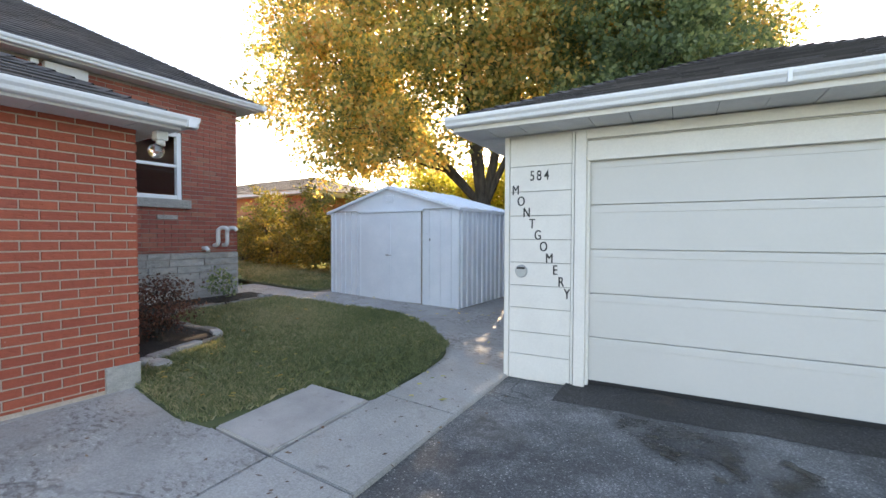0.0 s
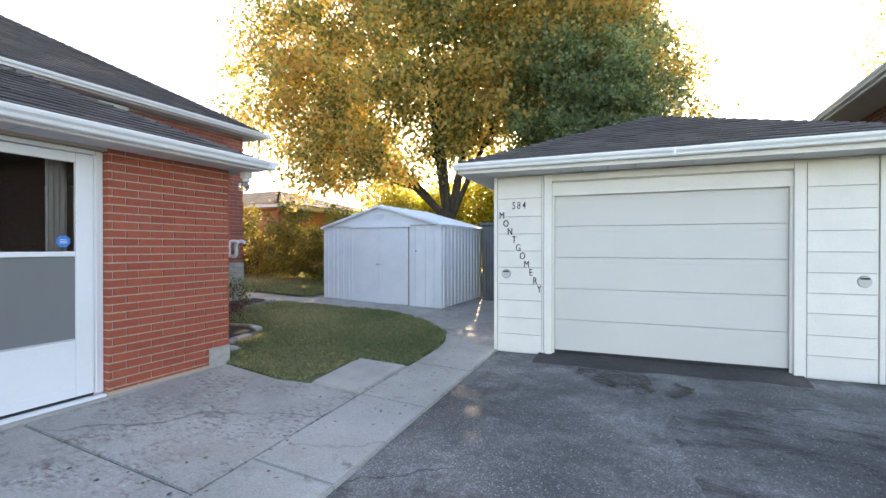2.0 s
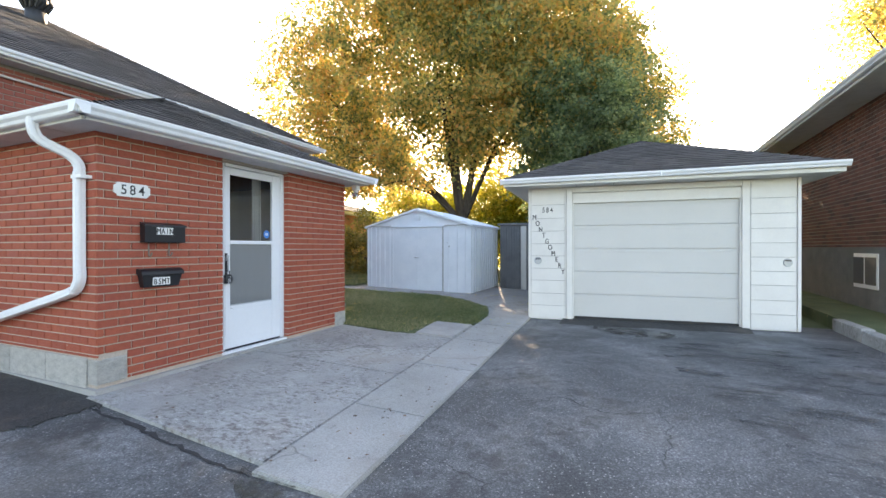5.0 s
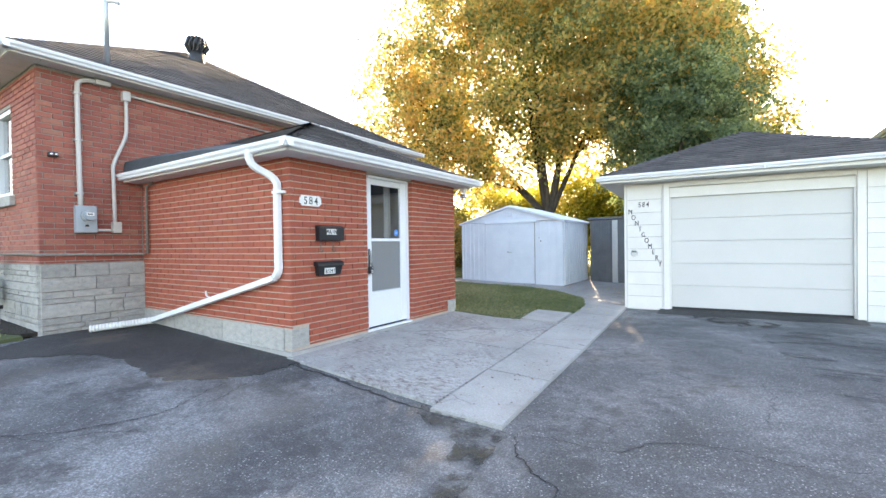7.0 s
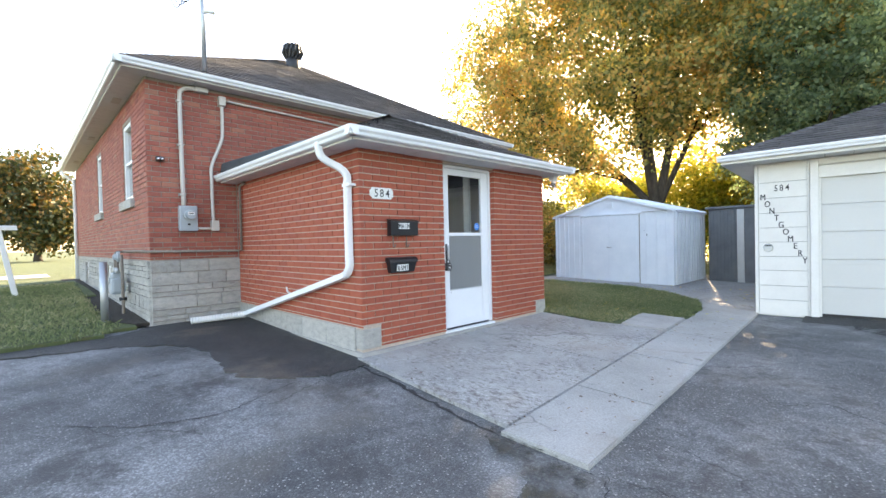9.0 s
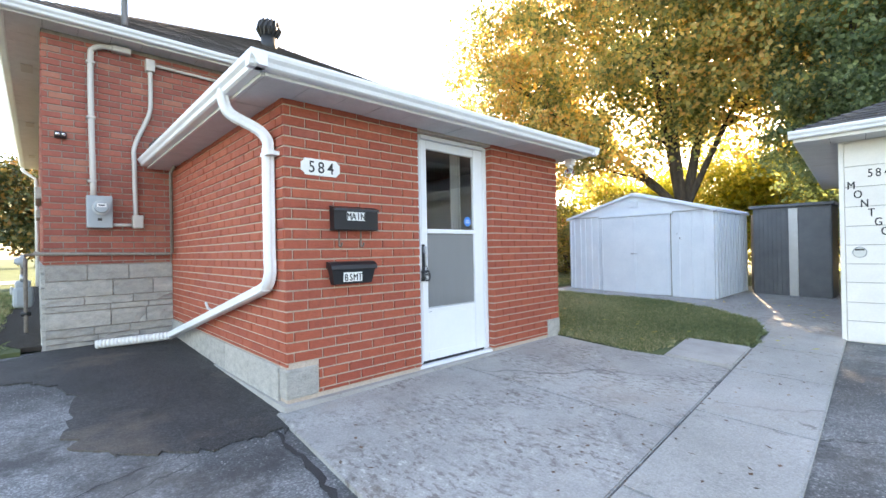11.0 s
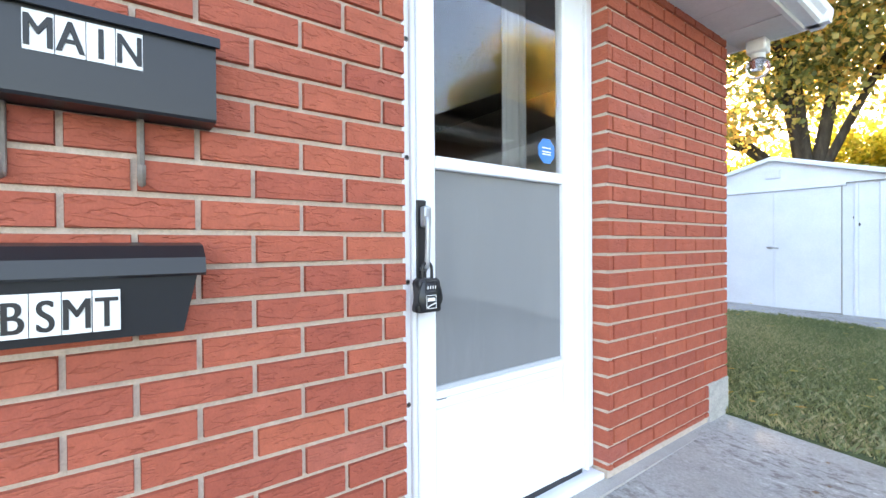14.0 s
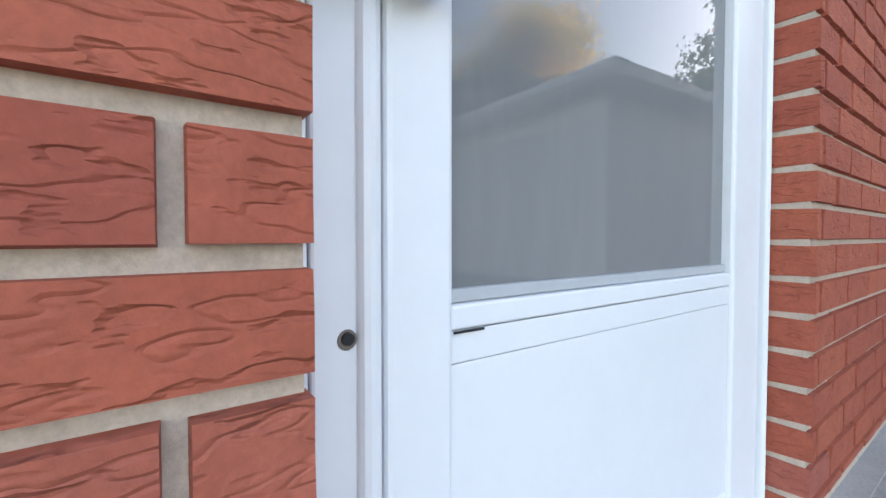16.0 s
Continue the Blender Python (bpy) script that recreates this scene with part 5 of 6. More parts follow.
for k, ch in enumerate("BSMT"):
    y = -1.317 + k * 0.0405
    block("label_tile", PX + 0.06, PX + 0.0805, y - 0.0195, y + 0.0195, 0.848, 0.92, M_LABEL, low_box, 0.0)
    letter(ch, on_wall(y, 0.856, 0.0812), 0.052, M_BLACK_PAINT, low_box, 0.72)

lamp = thing("floodlight", (-4.0, 1.80, 2.15), "clear bulb floodlight with a white base under the porch soffit", "lamp")
block("base", -4.05, -3.95, 1.79, 1.885, 2.10, 2.179, M_WHITE, lamp, 0.012)
tube("holder", [(-4.0, 1.84, 2.11), (-4.0, 1.84, 2.06)], 0.036, M_WHITE, lamp, sides=14)
bm = bmesh.new()
bmesh.ops.create_uvsphere(bm, u_segments=20, v_segments=14, radius=0.062, matrix=Matrix.Translation((-3.99, 1.80, 2.005)))
part("bulb", bm, M_GLASS, lamp, "clear glass globe", smooth=True)
bm = bmesh.new()
bmesh.ops.create_cone(bm, cap_ends=True, segments=14, radius1=0.018, radius2=0.03, depth=0.05, matrix=Matrix.Translation((-3.995, 1.81, 2.03)))
part("socket", bm, M_CHROME, lamp, "bright metal socket")

# ---- downspout ----
spout = thing("downspout", (-4.45, -1.85, 0.1), "white ribbed aluminium downspout with a flexible end", "downspout")
def rect_run(name, pts, w, d, parent, steps=0):
    bm = bmesh.new()
    pts = curve_points(pts, steps) if steps else [Vector(p) for p in pts]
    rings = []
    for i, p in enumerate(pts):
        way = (pts[min(i + 1, len(pts) - 1)] - pts[max(i - 1, 0)]).normalized()
        side = Vector((1, 0, 0)) if abs(way.x) < 0.8 else Vector((0, 0, 1))
        side = (side - way * side.dot(way)).normalized()
        nrm = way.cross(side)
        ring = []
        for k in range(16):
            a = 2 * math.pi * (k + 0.5) / 16
            cx, cy = math.cos(a), math.sin(a)
            m = max(abs(cx), abs(cy))
            rib = 0.92 if k % 2 else 1.0
            ring.append(bm.verts.new(p + side * (cx / m * w / 2 * rib) + nrm * (cy / m * d / 2 * rib)))
        rings.append(ring)
    for a, b in zip(rings, rings[1:]):
        for k in range(16):
            bm.faces.new((a[k], a[(k + 1) % 16], b[(k + 1) % 16], b[k]))
    bm.faces.new(rings[0][::-1]), bm.faces.new(rings[-1])
    return part(name, bm, M_ALU, parent)
DPX = -4.27
rect_run("upper_elbow", [(DPX - 0.12, -2.07, 2.24), (DPX - 0.12, -2.07, 2.16), (DPX - 0.10, -2.03, 2.07), (DPX - 0.04, -1.87, 1.98), (DPX, -1.815, 1.90), (DPX, -1.81, 1.82)], 0.075, 0.075, spout, 4)
rect_run("pipe", [(DPX, -1.81, 1.84), (DPX, -1.81, 1.0)], 0.07, 0.085, spout)
block("strap", DPX - 0.05, DPX + 0.10, -1.85, -1.762, 1.78, 1.81, M_ALU, spout, 0.003)
rect_run("lower_elbow", [(DPX, -1.81, 1.02), (DPX, -1.81, 0.92), (DPX - 0.07, -1.815, 0.83), (DPX - 0.25, -1.82, 0.78)], 0.075, 0.085, spout, 5)
rect_run("slope_pipe", [(DPX - 0.22, -1.82, 0.785), (-7.14, -1.90, 0.125)], 0.075, 0.08, spout)
tube("clip", [(-5.72, -1.77, 0.50), (-5.72, -1.85, 0.56), (-5.68, -1.88, 0.62)], 0.012, M_ALU, spout)
bm = bmesh.new()
pts = [Vector((-7.10, -1.89, 0.13)).lerp(Vector((-7.36, -2.58, 0.09)), k / 40) for k in range(41)]
pipe_into(bm, pts, 0.05, 14, [0.052 if k % 2 else 0.044 for k in range(41)])
part("flexible_end", bm, M_PVC, spout, "white corrugated plastic end")

# ---- services on the house wall ----
meter = thing("electric_meter", (HX, -2.5, 1.4), "grey electric meter box with a round glass dial", "meter")
block("box", HX - 0.005, HX + 0.11, -2.63, -2.385, 1.415, 1.795, M_GREY_BOX, meter, 0.012)
bm = bmesh.new()
bmesh.ops.create_cone(bm, cap_ends=True, segments=28, radius1=0.088, radius2=0.088, depth=0.05, matrix=Matrix.Translation((HX + 0.13, -2.5, 1.655)) @ Matrix.Rotation(radians(90), 4, "Y"))
ring = part("ring", bm, M_STEEL, meter, "round galvanised ring")
bm = bmesh.new()
bmesh.ops.create_cone(bm, cap_ends=True, segments=28, radius1=0.074, radius2=0.062, depth=0.055, matrix=Matrix.Translation((HX + 0.182, -2.5, 1.655)) @ Matrix.Rotation(radians(90), 4, "Y"))
dial = part("dial", bm, M_GREY_BOX, meter, "round grey meter dial")
block("dial_plate", HX + 0.2095, HX + 0.211, -2.545, -2.455, 1.65, 1.695, M_LABEL, dial, 0.0)
block("dial_bar", HX + 0.2112, HX + 0.2118, -2.53, -2.47, 1.665, 1.68, M_BLACK_PAINT, dial, 0.0)
block("seal", HX + 0.11, HX + 0.12, -2.53, -2.49, 1.5, 1.53, M_BLACK, meter, 0.002)
mast = thing("service_mast", (HX + 0.05, -2.5, 1.8), "pale conduit rising from the meter to the roof mast", "conduit")
tube("conduit", [(HX + 0.05, -2.56, 1.79), (HX + 0.05, -2.57, 2.6), (HX + 0.05, -2.57, 3.4), (HX + 0.05, -2.55, 3.52), (HX + 0.05, -2.46, 3.58), (HX + 0.05, -2.35, 3.585)], 0.031, M_CONDUIT, mast, steps=5)
block("fitting", HX, HX + 0.1, -2.37, -2.18, 3.55, 3.62, M_CONDUIT, mast, 0.012)
for z in (1.95, 2.7, 3.35):
    block("clamp", HX, HX + 0.085, -2.615, -2.53, z, z + 0.025, M_CONDUIT, mast, 0.003)
tube("roof_mast", [(-7.5, -2.25, 3.85), (-7.5, -2.25, 5.6)], 0.034, M_STEEL, mast, "galvanised roof mast")
tube("insulator", [(-7.5, -2.25, 4.75), (-7.42, -2.18, 4.75), (-7.36, -2.14, 4.72)], 0.03, M_LABEL, mast)
for k in range(3):
    tube("cable", [(-7.5, -2.25, 5.3), (-7.5, -2.38 - 0.04 * k, 4.95), (-7.52, -2.5 - 0.05 * k, 4.82 - 0.06 * k), (-7.55, -2.62 - 0.04 * k, 4.92), (-7.7, -2.75, 5.25 + 0.05 * k), (-8.6, -4.5, 5.9 + 0.1 * k), (-16, -20, 8.5)], 0.007, M_BLACK, mast, steps=5, sides=5)
drop = thing("conduit", (HX + 0.04, -2.0, 1.4), "pale offset conduit with a junction box on the brick", "conduit")
tube("pipe", [(HX + 0.05, -2.15, 1.5), (HX + 0.05, -2.16, 2.2), (HX + 0.05, -2.15, 2.45), (HX + 0.05, -2.0, 2.85), (HX + 0.05, -1.98, 3.1), (HX + 0.05, -1.98, 3.42)], 0.026, M_CONDUIT, drop, steps=4)
block("junction_box", HX, HX + 0.1, -2.19, -2.08, 1.42, 1.58, M_CONDUIT, drop, 0.008)
tube("link", [(HX + 0.05, -2.39, 1.455), (HX + 0.05, -2.17, 1.455)], 0.022, M_CONDUIT, drop)
block("elbow_box", HX, HX + 0.1, -2.03, -1.93, 3.4, 3.55, M_CONDUIT, drop, 0.01)
tube("long_run", [(HX + 0.04, -1.95, 3.5), (HX + 0.04, 0.6, 3.44)], 0.018, M_CONDUIT, drop)
gas = thing("gas_pipe", (HX, -2.3, 1.1), "weathered gas pipe along the walls", "pipe")
tube("pipe", [(-9.31, HY0 - 0.09, 1.13), (-9.25, HY0 - 0.08, 1.13), (-7.75, HY0 - 0.07, 1.13), (HX + 0.06, HY0 - 0.06, 1.12), (HX + 0.06, -1.86, 1.10), (HX + 0.1, -1.82, 1.10), (HX + 0.25, -1.81, 1.11), (HX + 0.25, -1.81, 2.12), (HX + 0.45, -1.81, 2.16)], 0.02, M_RUST_PIPE, gas)
gm = thing("gas_meter", (-9.2, -3.2, 0.5), "grey gas meter with regulator and pipework on the front wall", "meter")
bm = bmesh.new()
box(bm, -9.36, -9.06, HY0 - 0.30, HY0 - 0.10, 0.42, 0.70, 0.045)
box(bm, -9.33, -9.09, HY0 - 0.28, HY0 - 0.12, 0.69, 0.78, 0.025)
part("body", bm, M_GREY_BOX, gm, smooth=False)
block("index_box", -9.28, -9.14, HY0 - 0.325, HY0 - 0.295, 0.60, 0.70, M_STEEL, gm, 0.008, "small pale counter window")
for x in (-9.31, -9.11):
    tube("union", [(x, HY0 - 0.2, 0.77), (x, HY0 - 0.2, 0.86)], 0.03, M_STEEL, gm, sides=8)
tube("outlet", [(-9.31, HY0 - 0.2, 0.85), (-9.31, HY0 - 0.2, 1.08), (-9.31, HY0 - 0.16, 1.12), (-9.31, HY0 - 0.09, 1.12)], 0.02, M_RUST_PIPE, gm, steps=3)
tube("inlet", [(-9.11, HY0 - 0.2, 0.85), (-9.11, HY0 - 0.2, 0.97), (-9.07, HY0 - 0.19, 1.02), (-8.95, HY0 - 0.17, 1.02), (-8.88, HY0 - 0.17, 0.98), (-8.88, HY0 - 0.17, -0.05)], 0.022, M_RUST_PIPE, gm, steps=3)
bm = bmesh.new()
bmesh.ops.create_cone(bm, cap_ends=True, segments=20, radius1=0.085, radius2=0.085, depth=0.035, matrix=Matrix.Translation((-9.0, HY0 - 0.2, 1.04)) @ Matrix.Rotation(radians(90), 4, "X"))
bmesh.ops.create_cone(bm, cap_ends=True, segments=16, radius1=0.06, radius2=0.035, depth=0.06, matrix=Matrix.Translation((-9.0, HY0 - 0.245, 1.04)) @ Matrix.Rotation(radians(90), 4, "X"))
part("regulator", bm, M_GREY_BOX, gm)
tube("shut_off", [(-8.88, HY0 - 0.22, 0.36), (-8.88, HY0 - 0.12, 0.36)], 0.03, M_BLACK, gm, sides=8)

bollard = thing("bollard", (-8.35, -3.47, 0), "grey steel pipe bollard before the gas meter", "bollard")
tube("pipe", [(-8.35, -3.47, -0.05), (-8.35, -3.47, 0.98)], 0.05, M_STEEL, bollard, sides=14)
cam_box = thing("wall_light", (HX, -2.86, 2.45), "small black twin spotlight on the brick", "lamp")
block("body", HX, HX + 0.08, -2.9, -2.79, 2.43, 2.5, M_BLACK, cam_box, 0.015)
for y in (-2.87, -2.82):
    bm = bmesh.new()
    bmesh.ops.create_uvsphere(bm, u_segments=10, v_segments=6, radius=0.022, matrix=Matrix.Translation((HX + 0.085, y, 2.465)))
    part("lens", bm, M_CHROME, cam_box, smooth=True)
turb = thing("roof_turbine", (-10.94, 0.84, 5.6), "dark round roof ventilator near the ridge", "vent")
tube("neck", [(-10.94, 0.84, 5.5), (-10.94, 0.84, 5.98)], 0.17, M_ROOFTAR, turb, sides=16)
bm = bmesh.new()
bmesh.ops.create_uvsphere(bm, u_segments=16, v_segments=10, radius=0.2, matrix=Matrix.Translation((-10.94, 0.84, 6.12)))
part("core", bm, M_ROOFTAR, turb, smooth=True)
for k in range(14):
    a = 2 * math.pi * k / 14
    tube("fin", [(-10.94 + 0.17 * math.cos(a), 0.84 + 0.17 * math.sin(a), 5.95), (-10.94 + 0.25 * math.cos(a + 0.2), 0.84 + 0.25 * math.sin(a + 0.2), 6.1), (-10.94 + 0.2 * math.cos(a + 0.4), 0.84 + 0.2 * math.sin(a + 0.4), 6.27), (-10.94, 0.84, 6.33)], 0.03, M_ROOFTAR, turb, sides=5)
vents = thing("vent_pipes", (HX, 4.6, 1.2), "white plastic furnace vent pipes curving from the brick", "pipe")
for y in (4.45, 4.62):
    tube("vent_pipe", [(HX - 0.02, y, 1.12), (HX + 0.08, y, 1.12), (HX + 0.13, y, 1.18), (HX + 0.13, y, 1.36), (HX + 0.15, y + 0.03, 1.42), (HX + 0.24, y + 0.07, 1.43), (HX + 0.27, y + 0.1, 1.38)], 0.036, M_PVC, vents, steps=4)
tube("vent_pipe", [(HX - 0.02, 4.25, 1.06), (HX + 0.1, 4.25, 1.07), (HX + 0.16, 4.25, 1.02)], 0.036, M_PVC, vents, steps=4)
cover = thing("wall_vent", (HX, 3.66, 1.6), "grey louvred vent in the brick", "vent")
block("frame", HX - 0.01, HX + 0.014, 3.5, 3.82, 1.56, 1.63, M_STONE, cover, 0.004)


def window(name, along, at, u0, u1, z0, z1, label, sash=True):
    """A white window set back in its opening; along 'y' faces +x, along 'x' faces -y."""
    w = thing(name, ((at, (u0 + u1) / 2, z0) if along == "y" else ((u0 + u1) / 2, at, z0)), label, "window", kind="structure")
    def bar(nm, a, b, c, d, o0, o1, mat, bev=0.006):
        if along == "y":
            return block(nm, at + o0, at + o1, a, b, c, d, mat, w, bev)
        return block(nm, a, b, at - o1, at - o0, c, d, mat, w, bev)
    t = 0.07
    bar("window_frame", u0 + 0.002, u0 + t, z0, z1 - 0.002, -0.12, -0.02, M_ALU), bar("window_frame", u1 - t, u1 - 0.002, z0, z1 - 0.002, -0.12, -0.02, M_ALU)
    bar("window_frame", u0 + t, u1 - t, z1 - t, z1 - 0.002, -0.12, -0.02, M_ALU), bar("window_frame", u0 + t, u1 - t, z0, z0 + t, -0.12, -0.02, M_ALU)
    if sash:
        zm = (z0 + z1) / 2
        bar("meeting_rail", u0 + t, u1 - t, zm - 0.025, zm + 0.025, -0.1, -0.035, M_ALU)
    p = bar("pane", u0 + t - 0.004, u1 - t + 0.004, z0 + t - 0.004, z1 - t + 0.004, -0.08, -0.074, M_GLASS, 0.0)
    p.visible_shadow = False
    if sash:
        bar("window_sill", u0 - 0.12, u1 + 0.12, z0 - 0.15, z0 - 0.002, -0.02, 0.07, M_STONE, 0.012)
    return w


window("window_1", "y", HX, *WIN, "white sash window with a grey stone sill")
for k, wd in enumerate(SWIN):
    window("window_%d" % (k + 2), "x", HY0, *wd, "white front window with a pale stone sill")
for k, wd in enumerate(BWIN):
    window("window_%d" % (k + 4), "x", HY0, *wd, "small white basement window in the stone base", sash=False)
dsp = thing("downspout", (-18.0, -3.1, 0), "white downspout at the far house corner", "downspout")
tube("pipe", [(-18.05, -3.35, 3.6), (-18.02, -3.3, 3.5), (-17.95, -3.06, 3.3), (-17.95, -3.06, 0.1)], 0.045, M_ALU, dsp)

sign = thing("sign_post", (-13.26, -4.4, 0), "white timber real estate sign post with a blue and white panel", "sign")
block("post", -13.31, -13.21, -4.45, -4.35, -0.05, 1.9, M_WHITE, sign, 0.01)
block("post_cap", -13.325, -13.195, -4.465, -4.335, 1.9, 1.95, M_WHITE, sign, 0.015)
block("arm", -13.3, -13.22, -5.9, -4.1, 1.62, 1.72, M_WHITE, sign, 0.01)
block("sign_panel", -13.275, -13.245, -5.75, -4.6, 0.62, 1.56, M_LABEL, sign, 0.005)
block("sign_band", -13.279, -13.241, -5.74, -4.61, 0.95, 1.3, plain("deep blue", (0.03, 0.05, 0.3), 0.4), sign, 0.0)

for o in sign.children:
    o.data.transform(Matrix(((1, 0, 0, 0), (0, 1, -0.16, 0), (0, 0, 1, 0), (0, 0, 0, 1))))

# ---- neighbouring houses ----
NX, NY0, NY1 = 3.85, 4.4, 17.0
nb = thing("neighbour_house", (8.0, 11.0, 0), "dark red brick neighbouring house with grey foundation and white eaves", "house")
block("foundation", NX - 0.03, 13.0, NY0, NY1, -0.2, 1.2, surface("grey render", [(0.3, (0.14, 0.14, 0.14)), (0.7, (0.20, 0.195, 0.19))], scale=3, rough=0.9, bump=0.3), nb, 0.0)
block("wall", NX, 12.97, NY0 + 0.03, NY1 - 0.03, 1.2, 3.78, M_MORTAR_OLD, nb, 0.0)
nbw = [o for o in nb.children if o.name.startswith("wall")][0]
brick_face(nbw, (NX, NY1 - 0.03, 0), (0, -1, 0), (-1, 0, 0), brick_rects(0.0, NY1 - NY0 - 0.06, 1.2, 3.76, [], 0.0), 0.007, None, M_DARK_BRICK, M_DARK_BRICK, 71)
brick_face(nbw, (NX, NY0 + 0.03, 0), (1, 0, 0), (0, -1, 0), brick_rects(0.0, 9.1, 1.2, 3.76, [], 0.0), 0.007, None, M_DARK_BRICK, M_DARK_BRICK, 72)
for y in (5.68, 9.6):
    w = block("window", NX - 0.045, NX - 0.029, y, y + 0.9, 0.47, 1.09, M_ALU, nb, 0.006, "white basement window")
    for k in range(2):
        block("pane", NX - 0.049, NX - 0.0455, y + 0.06 + k * 0.44, y + 0.45 + k * 0.44, 0.54, 1.02, M_DARK, w, 0.0)
sweep("fascia", [(0, 0), (0.02, 0), (0.02, 0.16), (0, 0.16)], (NX - 0.6, NY0 - 0.6, 3.76), (NX - 0.6, NY1 + 0.5, 3.76), (-1, 0, 0), M_WHITE, nb)
sweep("gutter", GUTTER, (NX - 0.622, NY0 - 0.7, 3.80), (NX - 0.622, NY1 + 0.5, 3.80), (-1, 0, 0), M_ALU, nb)
block("soffit", NX - 0.6, NX - 0.002, NY0 - 0.6, NY1 + 0.5, 3.76, 3.775, M_SOFFIT, nb, 0.0)
block("soffit", NX, 13.0, NY0 - 0.6, NY0 + 0.028, 3.785, 3.8, M_SOFFIT, nb, 0.0)
hip_roof("roof_neighbour", NX - 0.62, 13.6, NY0 - 0.62, NY1 + 0.5, 3.92, 0.42, "dark shingle hipped roof of the neighbouring house", seed=41, rows=0.2)

back = thing("bungalow", (-19, 14, 0), "brick bungalow with a grey brown roof behind the hedge", "house")
block("foundation", -26.02, -13.98, 11.98, 19.0, -0.3, 0.45, M_CONCRETE, back, 0.0)
block("wall", -26, -14, 12, 18.98, 0.45, 2.95, surface("orange brick far off", [(0.3, (0.34, 0.14, 0.08)), (0.7, (0.46, 0.20, 0.11))], scale=5, rough=0.9, bump=0.3), back, 0.0)
block("fascia", -26.5, -13.5, 11.5, 19.5, 2.95, 3.12, M_WHITE, back, 0.02)
hip_roof("roof_bungalow", -26.55, -13.45, 11.45, 19.55, 3.12, 0.28, "grey brown shingle roof of the bungalow", seed=51, rows=0.25)


ebox = thing("eave_box", (HX, 2.3, 3.5), "white boxed vent duct on the brick under the eaves", "duct")
block("duct", HX - 0.005, HX + 0.11, 2.10, 2.58, 3.46, 3.615, M_SOFFIT, ebox, 0.01)
block("cap", HX - 0.005, HX + 0.09, 1.96, 2.05, 3.55, 3.615, M_ALU, ebox, 0.012)
M_DIRT = surface("earth and moss", [(0.3, (0.035, 0.032, 0.024)), (0.6, (0.075, 0.065, 0.045)), (0.8, (0.06, 0.07, 0.03))], scale=8, rough=1.0, bump=0.8, fine=90, dirt=(0.085, 0.085, 0.088), dirt_scale=6.0, dirt_at=(0.5, 0.62))
_nt = M_DIRT.node_tree
_gap = ramp(_nt, noise_of(_nt, _nt.nodes.new("ShaderNodeNewGeometry").outputs["Position"], 4.5, 7.0, 0.75), [(0.46, (0, 0, 0)), (0.6, (0.8, 0.8, 0.8))])
_nt.links.new(_gap, _nt.nodes["Principled BSDF"].inputs["Alpha"])


poly_sheet("moss_patch", ragged([(-0.55, 3.45), (0.2, 3.42), (0.6, 3.1), (0.55, 2.8), (0.1, 2.78), (-0.2, 2.95), (-0.5, 3.2)], 0.035, 1), 0.017, M_DIRT, "dark mossy stain on the asphalt before the garage", drop=0.004)
M_STAIN = surface("dark tar stain", [(0.3, (0.032, 0.033, 0.034)), (0.7, (0.06, 0.061, 0.062))], scale=5, rough=0.75, bump=0.8, fine=110, bump_dist=0.004)
_nt = M_STAIN.node_tree
_gap = ramp(_nt, noise_of(_nt, mapped(_nt, _nt.nodes.new("ShaderNodeNewGeometry").outputs["Position"], (0.55, 1.7, 1.0)), 2.6, 8.0, 0.72), [(0.50, (0, 0, 0)), (0.64, (0.6, 0.6, 0.6))])
_nt.links.new(_gap, _nt.nodes["Principled BSDF"].inputs["Alpha"])
poly_sheet("tar_stain", ragged([(0.35, 2.3), (1.2, 2.9), (2.5, 2.9), (2.7, 1.0), (2.6, -1.2), (1.6, -1.4), (0.9, -0.4), (0.5, 0.9)], 0.06, 5), 0.0165, M_STAIN, "streaky dark stain on the worn driveway", drop=0.004)
poly_sheet("dirt_patch", ragged([(-2.1, -2.06), (-1.4, -2.14), (-1.28, -2.4), (-1.25, -2.75), (-1.2, -3.15), (-1.36, -3.2), (-1.45, -2.75), (-1.6, -2.42), (-1.95, -2.28)], 0.03, 2), 0.017, M_DIRT, "earth and grit washed out at the walkway end", drop=0.004)
poly_sheet("front_bed", [(-18.2, -3.45), (-9.0, -3.45), (-8.2, -3.4), (-7.75, -3.2), (-7.7, -3.0), (-18.2, -3.0)], 0.065, M_SOIL, "dark earth strip along the street front")
sheet("pavement", [-23.0, -21.6, -20.2], span(-40, -3.6, 2.0), 0.07, M_CONCRETE_SMOOTH, "pale sunlit pavement beyond the front lawn")
# ---- trees and shrubs ----
def leaves_into(verts, faces, rng, centres, spread, per, size):
    """Small folded leaves scattered round the centres."""
    c = np.repeat(np.asarray(centres), per, axis=0)
    n = len(c)
    p = c + rng.normal(0, 1, (n, 3)) * spread
    a = rng.normal(0, 1, (n, 3))
    a[:, 2] -= 0.35
    a /= np.linalg.norm(a, axis=1)[:, None]
    b = np.cross(a, rng.normal(0, 1, (n, 3)))
    b /= np.linalg.norm(b, axis=1)[:, None] + 1e-9
    L = size * rng.uniform(0.65, 1.35, (n, 1))
    q = np.stack([p, p + a * L * 0.5 + b * L * 0.36, p + a * L, p + a * L * 0.5 - b * L * 0.36], axis=1).reshape(-1, 3)
    k = len(verts)
    verts.append(q)
    faces.append(np.arange(n * 4).reshape(n, 4))


